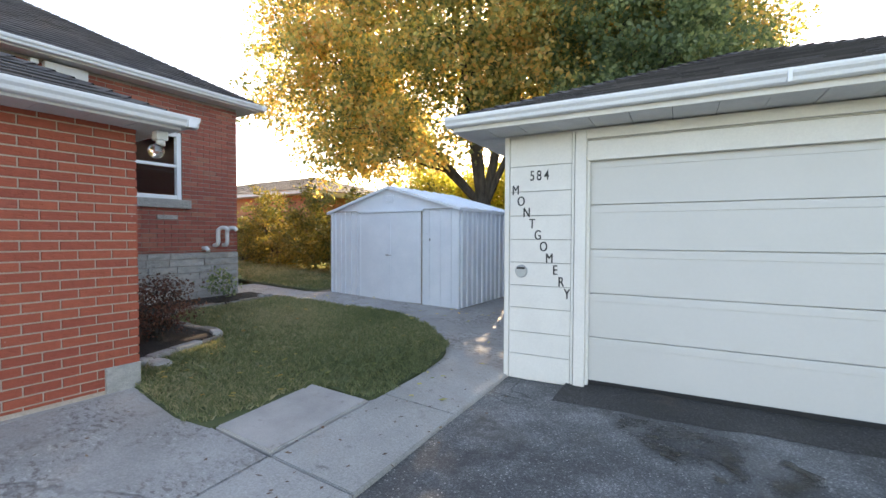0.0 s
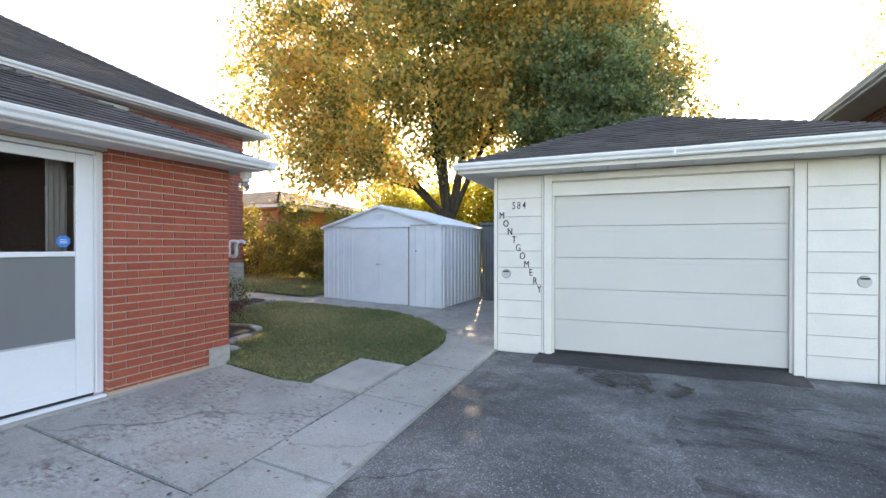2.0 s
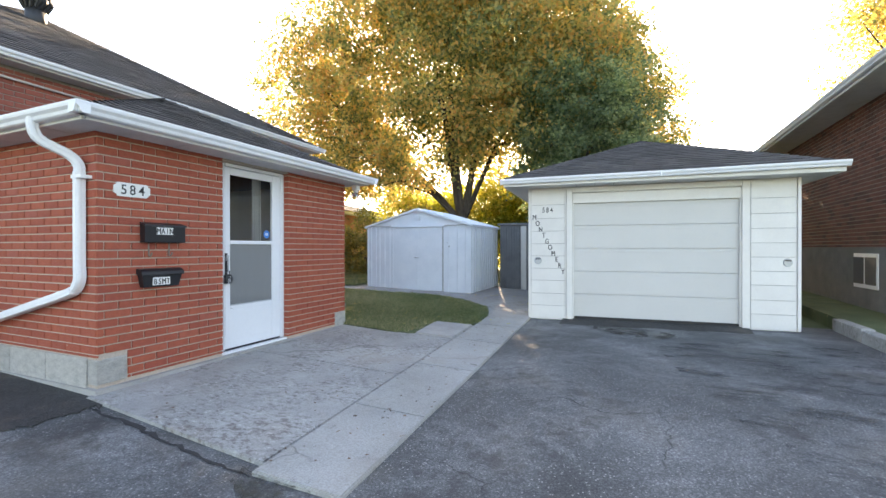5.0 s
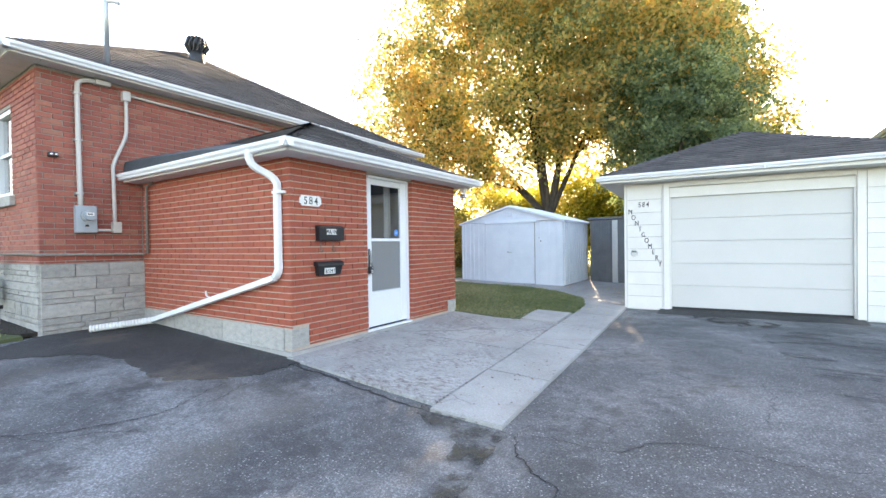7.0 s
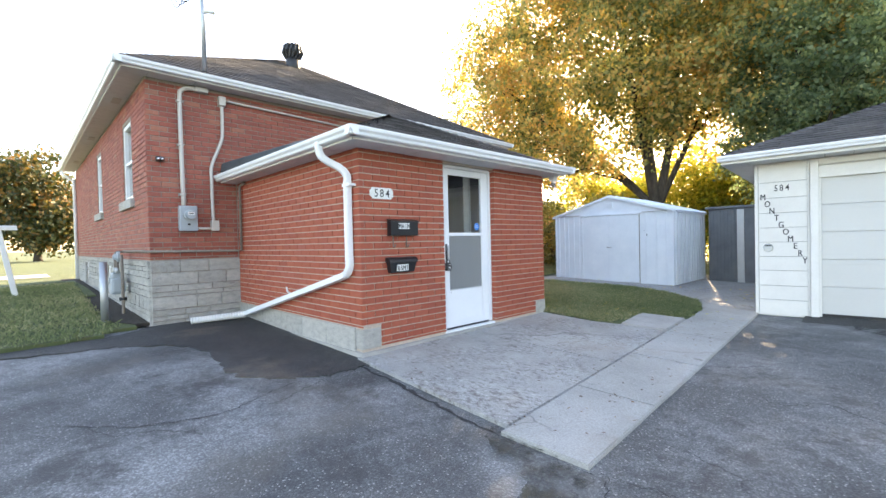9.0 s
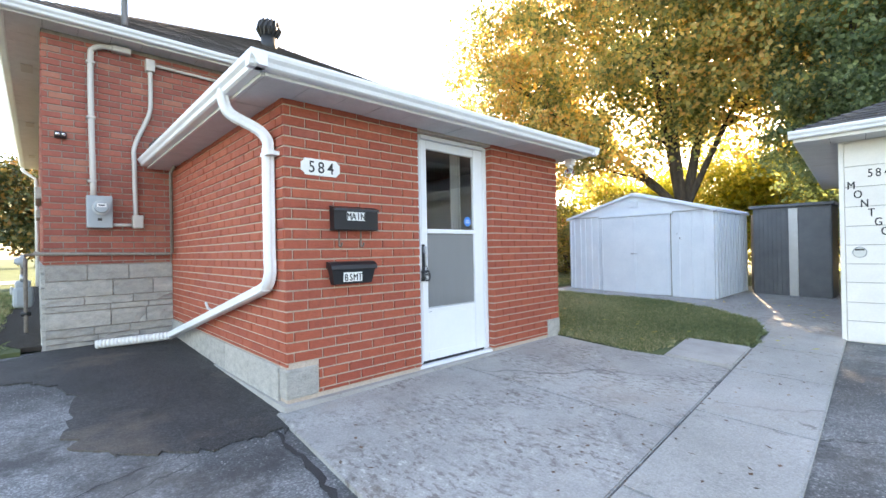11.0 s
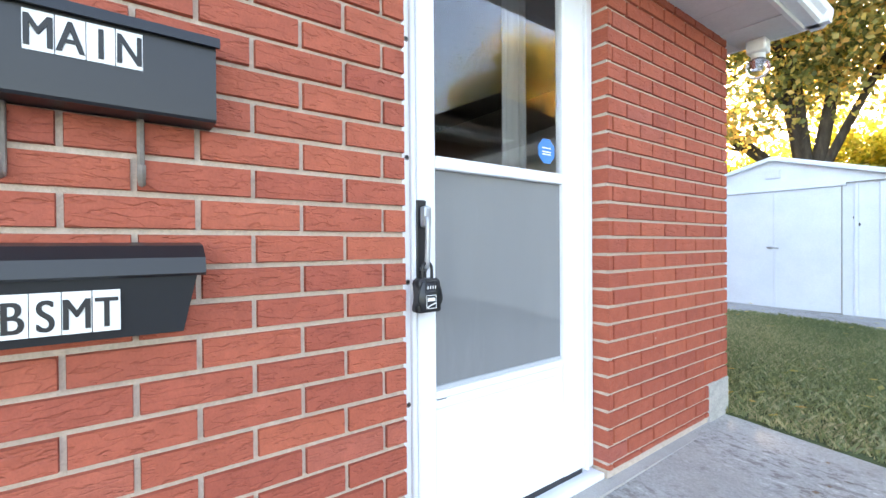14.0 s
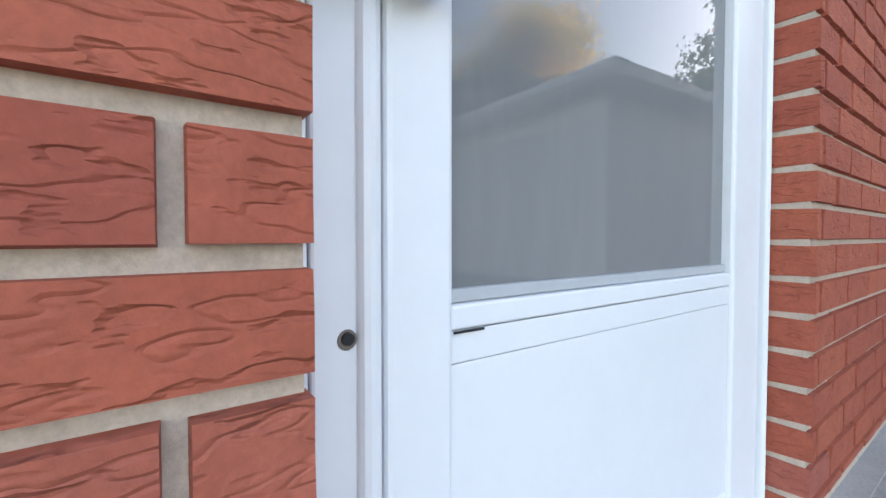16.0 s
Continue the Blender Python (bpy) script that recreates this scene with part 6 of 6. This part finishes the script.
def leaf_mesh(name, q, material, parent, label=""):
    me = bpy.data.meshes.new(name)
    n = len(q) // 4
    me.vertices.add(n * 4)
    me.vertices.foreach_set("co", q.astype(np.float32).ravel())
    me.loops.add(n * 4)
    me.loops.foreach_set("vertex_index", np.arange(n * 4, dtype=np.int32))
    me.polygons.add(n)
    me.polygons.foreach_set("loop_start", np.arange(0, n * 4, 4, dtype=np.int32))
    me.polygons.foreach_set("loop_total", np.full(n, 4, dtype=np.int32))
    me.update(calc_edges=True)
    me.materials.append(material)
    ob = new(name, me)
    hang(ob, parent)
    return tagged(ob, label)


def tree(name, base, lobes, clumps, per, size, spread, leaf, label, seed, trunk=0.3, fork=0.22, stems=1, limbs=26, category="tree", boughs=False, gap=-0.17, grain=0.55):
    """A tree: a trunk that forks into limbs reaching into lobes (centre, radii) and leaves in loose clumps."""
    rng = np.random.default_rng(seed)
    base = Vector(base)
    th = thing(name, base, label, category)
    total = sum(r[0] * r[1] * r[2] for _, r in lobes)
    cs = []
    for c, r in lobes:
        n = max(4, int(clumps * r[0] * r[1] * r[2] / total))
        d = rng.normal(0, 1, (n * 2, 3))
        d /= np.linalg.norm(d, axis=1)[:, None]
        d *= (rng.uniform(0.12, 1.0, (n * 2, 1)) ** 0.5) * rng.uniform(0.85, 1.1, (n * 2, 1))
        pts = np.asarray(c) + d * np.asarray(r)
        keep = np.array([noise.noise((x * grain + seed, y * grain, z * grain * 1.27)) > gap for x, y, z in pts])
        pts = pts[keep][:n]
        cs.append(pts)
    cs = np.concatenate(cs)
    cs = cs[cs[:, 2] > base.z + 0.15]
    bm = bmesh.new()
    top = max(c[2] + r[2] for c, r in lobes)
    height = top - base.z
    mids = []
    for s in range(stems):
        lean = Vector((rng.uniform(-0.4, 0.4), rng.uniform(-0.3, 0.3), 0)) * (0.3 if stems == 1 else 1.0)
        p0 = base + lean * 0.25
        p0.z = base.z - 0.1
        pts = [p0 + lean * (k / 5) * height * fork * 1.2 + Vector((rng.normal(0, 0.03), rng.normal(0, 0.03), height * fork * k / 5)) for k in range(6)]
        pipe_into(bm, pts, trunk, 12, [trunk * (1.25 - 0.09 * k if k else 1.5) / stems ** 0.4 for k in range(6)])
        mids.append(pts[-1])
    joints = []
    ranked = sorted(lobes, key=lambda q: -q[1][0] * q[1][1] * q[1][2])
    for k, (c, r) in enumerate(ranked[:6] if boughs else []):
        st = mids[k % len(mids)]
        e = Vector(c) + Vector((rng.normal(0, 0.3), rng.normal(0, 0.3), r[2] * 0.45))
        flat = Vector((e.x - st.x, e.y - st.y, 0))
        m1 = st + flat * 0.22 + Vector((0, 0, (e.z - st.z) * 0.22 + rng.normal(0, 0.1)))
        m2 = st + flat * 0.55 + Vector((rng.normal(0, 0.25), rng.normal(0, 0.25), (e.z - st.z) * 0.58))
        pts = curve_points([st - Vector((0, 0, 0.35)), m1, m2, e], 5)
        n = len(pts)
        r0 = trunk * (0.72 - 0.07 * k)
        pipe_into(bm, pts, r0, 9, [r0 * (1 - 0.85 * j / (n - 1)) for j in range(n)])
        joints += [(q, r0 * (1 - 0.85 * j / (n - 1))) for j, q in enumerate(pts) if j > 2]
    picks = rng.choice(len(cs), min(limbs, len(cs)), replace=False)
    for k, i in enumerate(picks):
        e = Vector(cs[i])
        s, r0 = mids[k % len(mids)] - Vector((0, 0, 0.15)), trunk * rng.uniform(0.22, 0.5)
        low = [q for q in joints if q[0].z < e.z - 0.2]
        if low:
            s, thick = min(low, key=lambda q: (q[0] - e).length + 0.8 * rng.random())
            r0 = max(0.02, min(thick * 0.7, 0.09))
        reach = (e - s).length
        m1 = s.lerp(e, 0.35) + Vector((rng.normal(0, 0.06), rng.normal(0, 0.06), abs(rng.normal(0, 0.05)) + 0.03)) * reach
        m2 = s.lerp(e, 0.7) + Vector((rng.normal(0, 0.06), rng.normal(0, 0.06), rng.normal(0.03, 0.05))) * reach
        pts = curve_points([s, m1, m2, e], 3)
        n = len(pts)
        pipe_into(bm, pts, r0, 6, [r0 * (1 - 0.85 * j / (n - 1)) for j in range(n)])
        for t in range(4):
            q = pts[int(n * 0.45) + t] if int(n * 0.45) + t < n else pts[-1]
            near = cs[np.argsort(np.linalg.norm(cs - np.asarray(q), axis=1))[rng.integers(2, 14)]]
            pipe_into(bm, [q, q.lerp(Vector(near), 0.5) + Vector((0, 0, rng.normal(0, 0.12))), Vector(near)], r0 * 0.22, 4, [r0 * 0.3, r0 * 0.18, r0 * 0.06])
    part("trunk", bm, M_BARK, th, smooth=True)
    v, f = [], []
    leaves_into(v, f, rng, cs, np.array([spread, spread, spread * 0.7]), per, size)
    leaf_mesh("crown", np.concatenate(v), leaf, th)
    return th


tree("maple_tree", (-6.2, 12.4, 0.05), [((-8.0, 12.4, 8.7), (6.2, 4.6, 5.2)), ((-4.6, 13.5, 9.7), (5.0, 4.4, 5.4)), ((-12.8, 12.0, 7.2), (3.5, 3.2, 3.5)), ((-7.5, 12.2, 13.4), (4.6, 4.0, 3.4)), ((-2.5, 13.8, 8.4), (2.7, 3.2, 4.2)), ((-10.6, 11.4, 4.6), (2.8, 2.2, 1.7)), ((-7.6, 11.2, 4.9), (2.3, 1.6, 1.5)), ((-4.3, 12.0, 5.4), (2.6, 2.0, 1.7)), ((-8.4, 10.9, 3.6), (1.3, 1.0, 0.8))],
     2600, 78, 0.138, 0.33, M_GOLD, "tall spreading maple tree with golden and green autumn leaves", 7, trunk=0.27, fork=0.15, stems=1, limbs=70, boughs=True, gap=-0.12, grain=0.8)
tree("maple_tree", (-0.6, 18.2, 0.1), [((-1.0, 18.0, 7.6), (3.0, 2.6, 4.0)), ((0.2, 17.6, 5.0), (2.4, 2.0, 2.4)), ((-2.2, 18.0, 10.0), (2.4, 2.4, 2.6))], 700, 66, 0.15, 0.4, M_GOLD, "yellow maple tree at the back of the garden", 8, trunk=0.2, fork=0.2, limbs=14)
tree("dark_tree", (-1.4, 12.3, 0.1), [((-1.6, 12.0, 5.4), (2.5, 2.0, 3.0)), ((-0.6, 12.2, 4.7), (1.8, 1.8, 2.7)), ((-2.5, 11.8, 3.5), (1.5, 1.4, 1.8)), ((-2.0, 12.2, 1.9), (1.4, 1.2, 1.6))],
     700, 74, 0.112, 0.19, M_GREEN, "dense dark green tree behind the garage", 17, trunk=0.18, fork=0.2, limbs=34, boughs=True, gap=-0.02, grain=1.2)
tree("far_tree", (10.2, 15.2, 0.1), [((10.2, 15.2, 7.2), (3.9, 3.6, 4.2)), ((9.0, 15.0, 9.0), (2.6, 2.6, 2.4))], 620, 80, 0.12, 0.42, M_GOLD, "yellow and brown tree behind the neighbouring house", 27, trunk=0.24, fork=0.3, limbs=26)
tree("street_tree", (-60, -3.0, 0.1), [((-60, -3.0, 6.3), (4.8, 4.8, 5.0)), ((-58.5, -1.5, 4.0), (4.0, 4.0, 3.0))], 460, 40, 0.38, 0.62, M_FAR, "round orange and green tree across the field", 37, trunk=0.3, fork=0.2, limbs=20)
for k, (x, y, r, h) in enumerate(((-12.6, 9.4, 1.5, 1.5), (-10.6, 9.3, 1.4, 1.35), (-8.7, 9.6, 1.4, 1.45), (-15.0, 10.0, 1.3, 1.2), (-7.2, 10.4, 1.3, 1.5))):
    tree("shrub", (x, y, G(x, y)), [((x, y, h * 0.95 + 0.1), (r, r * 0.8, h)), ((x + 0.6, y - 0.3, h * 0.6 + 0.1), (r * 0.7, r * 0.6, h * 0.7))], 150, 80, 0.078, 0.12, M_OLIVE, "loose yellow green shrub in the back hedge", 50 + k, trunk=0.05, fork=0.15, stems=3, limbs=16, category="shrub")
for k, (x, y, r, h) in enumerate(((-6.5, 17.5, 2.6, 2.9), (-3.0, 18.0, 2.8, 3.2), (0.5, 17.0, 2.4, 2.7), (-10.5, 17.0, 2.5, 2.5), (3.2, 19, 2.2, 2.4), (-4.9, 15.6, 1.7, 2.1), (-8.6, 15.8, 1.9, 2.0))):
    tree("hedge_shrub", (x, y, G(x, y)), [((x, y, h + 0.1), (r, r * 0.7, h))], 220, 65, 0.13, 0.3, M_LIME, "tall yellow green shrub at the back of the garden", 60 + k, trunk=0.07, fork=0.15, stems=3, limbs=14, category="shrub")
tree("barberry_bush", (-5.35, 2.35, 0.08), [((-5.35, 2.35, 0.5), (0.5, 0.42, 0.45)), ((-5.6, 2.5, 0.4), (0.4, 0.35, 0.35))], 70, 55, 0.03, 0.075, M_REDLEAF, "reddish brown bush in the flower bed", 71, trunk=0.015, fork=0.25, stems=4, limbs=22, category="shrub")
tree("rose_bush", (-6.9, 4.1, 0.15), [((-6.9, 4.1, 0.5), (0.22, 0.2, 0.25))], 22, 16, 0.05, 0.06, M_GREEN, "small sparse rose bush before the stone base", 72, trunk=0.008, fork=0.3, stems=2, limbs=9, category="shrub")

# edging stones of the flower bed
rng = random.Random(5)
line = curve_points([(-4.62, 1.85, 0), (-4.8, 2.3, 0), (-5.05, 2.95, 0), (-5.5, 3.0, 0), (-6.1, 2.98, 0), (-6.65, 3.1, 0), (-6.93, 3.6, 0), (-6.98, 4.5, 0), (-7.02, 5.15, 0)], 2)
for a, b in zip(line, line[1:]):
    way = b - a
    bm = bmesh.new()
    box(bm, 0.0, way.length - 0.01, -0.06, 0.06, -0.05, 0.075 + rng.uniform(-0.02, 0.02), 0.018, Matrix.Translation((a.x, a.y, G(a.x, a.y) + 0.02)) @ Matrix.Rotation(math.atan2(way.y, way.x), 4, "Z"))
    tagged(part("edging_stone", bm, M_WOOD if rng.random() < 0.6 else M_CONCRETE), "rough grey edging stone round the flower bed", "stone", "edging of the flower bed")
bm = bmesh.new()
bmesh.ops.create_icosphere(bm, subdivisions=2, radius=0.13, matrix=Matrix.Translation((-4.55, 2.05, 0.03)) @ Matrix.Diagonal((1.3, 0.9, 0.45, 1)))
tagged(part("rock", bm, M_STONE, smooth=True), "flat pale rock at the edge of the bed", "stone")


# ---- grass ----
def grass(name, test, area, count, label, seed, height=0.05, width=0.006):
    rng = np.random.default_rng(seed)
    x0, x1, y0, y1 = area
    xs, ys = rng.uniform(x0, x1, count), rng.uniform(y0, y1, count)
    ok = np.array([test(x + 0.07 * noise.noise((x * 6, y * 6, 0.5)) + 0.04 * noise.noise((x * 23, y * 23, 2.5)), y + 0.07 * noise.noise((x * 6, y * 6, 9.5)) + 0.04 * noise.noise((x * 23, y * 23, 7.5))) for x, y in zip(xs, ys)])
    xs, ys = xs[ok], ys[ok]
    n = len(xs)
    z = np.array([G(x, y) for x, y in zip(xs, ys)]) + 0.03
    a = rng.uniform(0, 2 * np.pi, n)
    h = height * rng.uniform(0.5, 1.4, n)
    lean = rng.normal(0, 0.5, (n, 2)) * h[:, None]
    dx, dy = np.cos(a) * width, np.sin(a) * width
    p = np.stack([xs, ys, z], 1)
    side = np.stack([dx, dy, np.zeros(n)], 1)
    tip = p + np.stack([lean[:, 0], lean[:, 1], h], 1)
    mid = p + np.stack([lean[:, 0] * 0.35, lean[:, 1] * 0.35, h * 0.6], 1)
    q = np.stack([p - side, p + side, mid + side * 0.7, tip], 1).reshape(-1, 3)
    th = thing(name, (float(xs.mean()), float(ys.mean()), float(z.mean())), label, "grass", kind="stuff")
    ob = leaf_mesh("blades", q, M_BLADE, th)
    tagged(ob, kind="stuff")


bed_in = inside_poly(BED)
grass("lawn_grass", lambda x, y: lawn_in(x, y) and not bed_in(x, y) and not (-2.95 < x < -2.2 and 1.6 < y < 2.57), (-7.1, -2.1, 1.5, 5.6), 130000, "short mown green grass with dry tips", 81, 0.042, 0.0045)
front_in = inside_poly(LAWN_FRONT)
grass("front_grass", front_in, (-16, -7.2, -9, -3.2), 60000, "short mown grass of the front lawn", 82, 0.055, 0.009)
grass("back_grass", lambda x, y: True, (-14, -7.2, 6.3, 10.5), 30000, "short grass beside the shed", 83, 0.05, 0.009)
grass("verge_grass", lambda x, y: True, (2.98, 3.8, -2, 9), 9000, "grass on the verge by the kerb", 84, 0.09, 0.007)

def fallen(name, test, area, count, lift, label, seed, material=None, small=1.0):
    """Dry leaves lying about."""
    rng = np.random.default_rng(seed)
    c = []
    while len(c) < count:
        x, y = rng.uniform(area[0], area[1]), rng.uniform(area[2], area[3])
        if test(x, y):
            c.append((x, y, G(x, y) + lift))
    c = np.array(c)
    a = rng.uniform(0, 2 * np.pi, count)
    u = np.stack([np.cos(a), np.sin(a), rng.normal(0, 0.12, count)], 1) * rng.uniform(0.02, 0.045, (count, 1)) * small
    v = np.stack([-np.sin(a), np.cos(a), rng.normal(0, 0.12, count)], 1) * rng.uniform(0.012, 0.028, (count, 1)) * small
    q = np.stack([c - u, c - v, c + u, c + v], 1).reshape(-1, 3)
    th = thing(name, tuple(c.mean(axis=0)), label, "leaves", kind="stuff")
    tagged(leaf_mesh("leaf_litter", q, material or M_GOLD, th), kind="stuff")


fallen("fallen_leaves", lawn_in, (-7.0, -2.2, 1.7, 5.4), 130, 0.075, "yellow leaves fallen on the lawn", 91)
fallen("fallen_leaves", lambda x, y: y > 5.4 or x > -2.3, (-6.5, -1.6, 2.8, 6.4), 60, 0.05, "yellow leaves fallen on the path", 92)

fallen("fallen_leaves", lambda x, y: XL(y) < x < XR(y) or (x > -3.6 and noise.noise((x, y, 4.0)) > 0.05), (-4.0, -1.4, -2.0, 3.6), 170, 0.036, "small brown leaf scraps on the walkway and pad", 93, M_SCRAP, 0.5)


def crack(points, width, seed):
    """An open crack in the asphalt: a thin ragged dark line that narrows to its ends."""
    rng = random.Random(seed)
    line = curve_points([(x, y, 0) for x, y in points], 9)
    line = [p + Vector((rng.uniform(-0.018, 0.018), rng.uniform(-0.018, 0.018), 0)) for p in line]
    bm = bmesh.new()
    rows = []
    for k, p in enumerate(line):
        way = (line[min(k + 1, len(line) - 1)] - line[max(k - 1, 0)]).normalized()
        side = Vector((-way.y, way.x, 0)) * width * rng.uniform(0.35, 1.0) * (0.3 + math.sin(math.pi * (k + 0.5) / len(line)))
        rows.append([bm.verts.new((q.x, q.y, G(q.x, q.y) + 0.012 * noise.noise((q.x * 1.3, q.y * 1.3, 3.1)) + 0.005)) for q in (p - side, p + side)])
    for a, b in zip(rows, rows[1:]):
        bm.faces.new((a[0], a[1], b[1], b[0]))
    tagged(part("asphalt_crack", bm, M_ASPHALT_NEW), "open dark crack in the worn asphalt", "ground", kind="structure")


crack([(-1.3, -2.1), (-0.98, -2.05), (-0.62, -2.02), (-0.43, -1.76), (-0.06, -1.62), (0.28, -1.66), (0.9, -1.5)], 0.0055, 1)
crack([(-1.36, -0.05), (-1.0, -0.15), (-0.75, -0.28), (-0.54, -0.07), (-0.22, -0.25), (0.04, -0.2), (0.5, -0.04), (1.1, -0.1)], 0.005, 2)
crack([(-1.25, -2.1), (-1.18, -2.32), (-1.0, -2.5), (-0.8, -2.65), (-0.9, -3.0), (-0.8, -3.5)], 0.007, 3)
crack([(-3.95, -2.4), (-3.9, -2.8), (-3.72, -3.3), (-3.9, -3.8), (-4.3, -4.2), (-4.6, -4.8)], 0.006, 4)
crack([(-2.0, -2.13), (-2.7, -2.05), (-3.4, -1.98), (-3.95, -1.93)], 0.02, 5)

# ---- brick and stone pieces ----
rects = brick_rects(PY0, PY1, 0.035, PTOP - 0.004, [(DY0, DY1, 0.0, DTOP), (PY0, -1.515, 0.0, 0.247), (1.45, PY1, 0.0, 0.222)], zero=-0.596)
brick_face(wall_pe, (PX, 0, 0), (0, 1, 0), (1, 0, 0), rects, R, (-0.6, 1.0), M_BRICK, M_BRICK_FAR, 91, deep=(DY0, DY1))
rects = brick_rects(0.0, PX + 7.68, 0.26, PTOP - 0.004, [], zero=0.0)
brick_face(wall_ps, (-7.68, PY0, 0), (1, 0, 0), (0, -1, 0), rects, R, (3.56, 1.0), M_BRICK, M_BRICK_FAR, 93)
brick_face(wall_pn, (PX, PY1, 0), (-1, 0, 0), (0, 1, 0), brick_rects(0.0, PX + 7.68, 0.05, PTOP - 0.004, [], zero=0.0), R, None, M_BRICK, M_BRICK_FAR, 94)
for x0, x1, y0, y1, z0, z1 in ((PX - 0.12, PX + 0.012, PY0 - 0.012, -1.525, 0.03, 0.242), (PX - 0.12, PX + 0.012, 1.455, PY1 + 0.012, -0.02, 0.218)):
    bm = bmesh.new()
    box(bm, x0, x1, y0, y1, z0, z1, 0.012)
    tagged(part("quoin_block", bm, M_STONE), "rough pale grey corner block in the brick", "block", kind="structure")
x = PX - 0.13
while x > -7.6:
    w = min(0.62, x + 7.67)
    bm = bmesh.new()
    box(bm, x - w + 0.006, x, PY0 - 0.018, PY0 + 0.01, -0.02, 0.25, 0.010)
    part("base_block", bm, M_STONE, wall_ps)
    x -= w
brick_face(wall_he, (HX, 0, 0), (0, 1, 0), (1, 0, 0), brick_rects(HY0, HY1, STONE_TOP + 0.01, HTOP - 0.08, [WIN, (PY0 - 0.02, PY1 + 0.02, 0.0, 2.2)], zero=0.05), R, (-2.6, 1.8), M_HOUSE_BRICK_OWN, M_HOUSE_BRICK, 95)
brick_face(wall_hs, (0, HY0, 0), (1, 0, 0), (0, -1, 0), brick_rects(HXW, HX, STONE_TOP + 0.01, HTOP - 0.08, SWIN, zero=0.05), R, (-8.6, 1.8), M_HOUSE_BRICK_OWN, M_HOUSE_BRICK, 96)
stone_base(wall_he, (HX, HY0, 0), (0, 1, 0), (1, 0, 0), PY0 - HY0, 0.0, STONE_TOP, 97)
stone_base(wall_he, (HX, PY1, 0), (0, 1, 0), (1, 0, 0), HY1 - PY1, 0.05, STONE_TOP, 98)
stone_base(wall_hs, (HXW, HY0, 0), (1, 0, 0), (0, -1, 0), HX - HXW, 0.0, STONE_TOP, 99, [(w[0] - HXW, w[1] - HXW, w[2], w[3]) for w in BWIN])
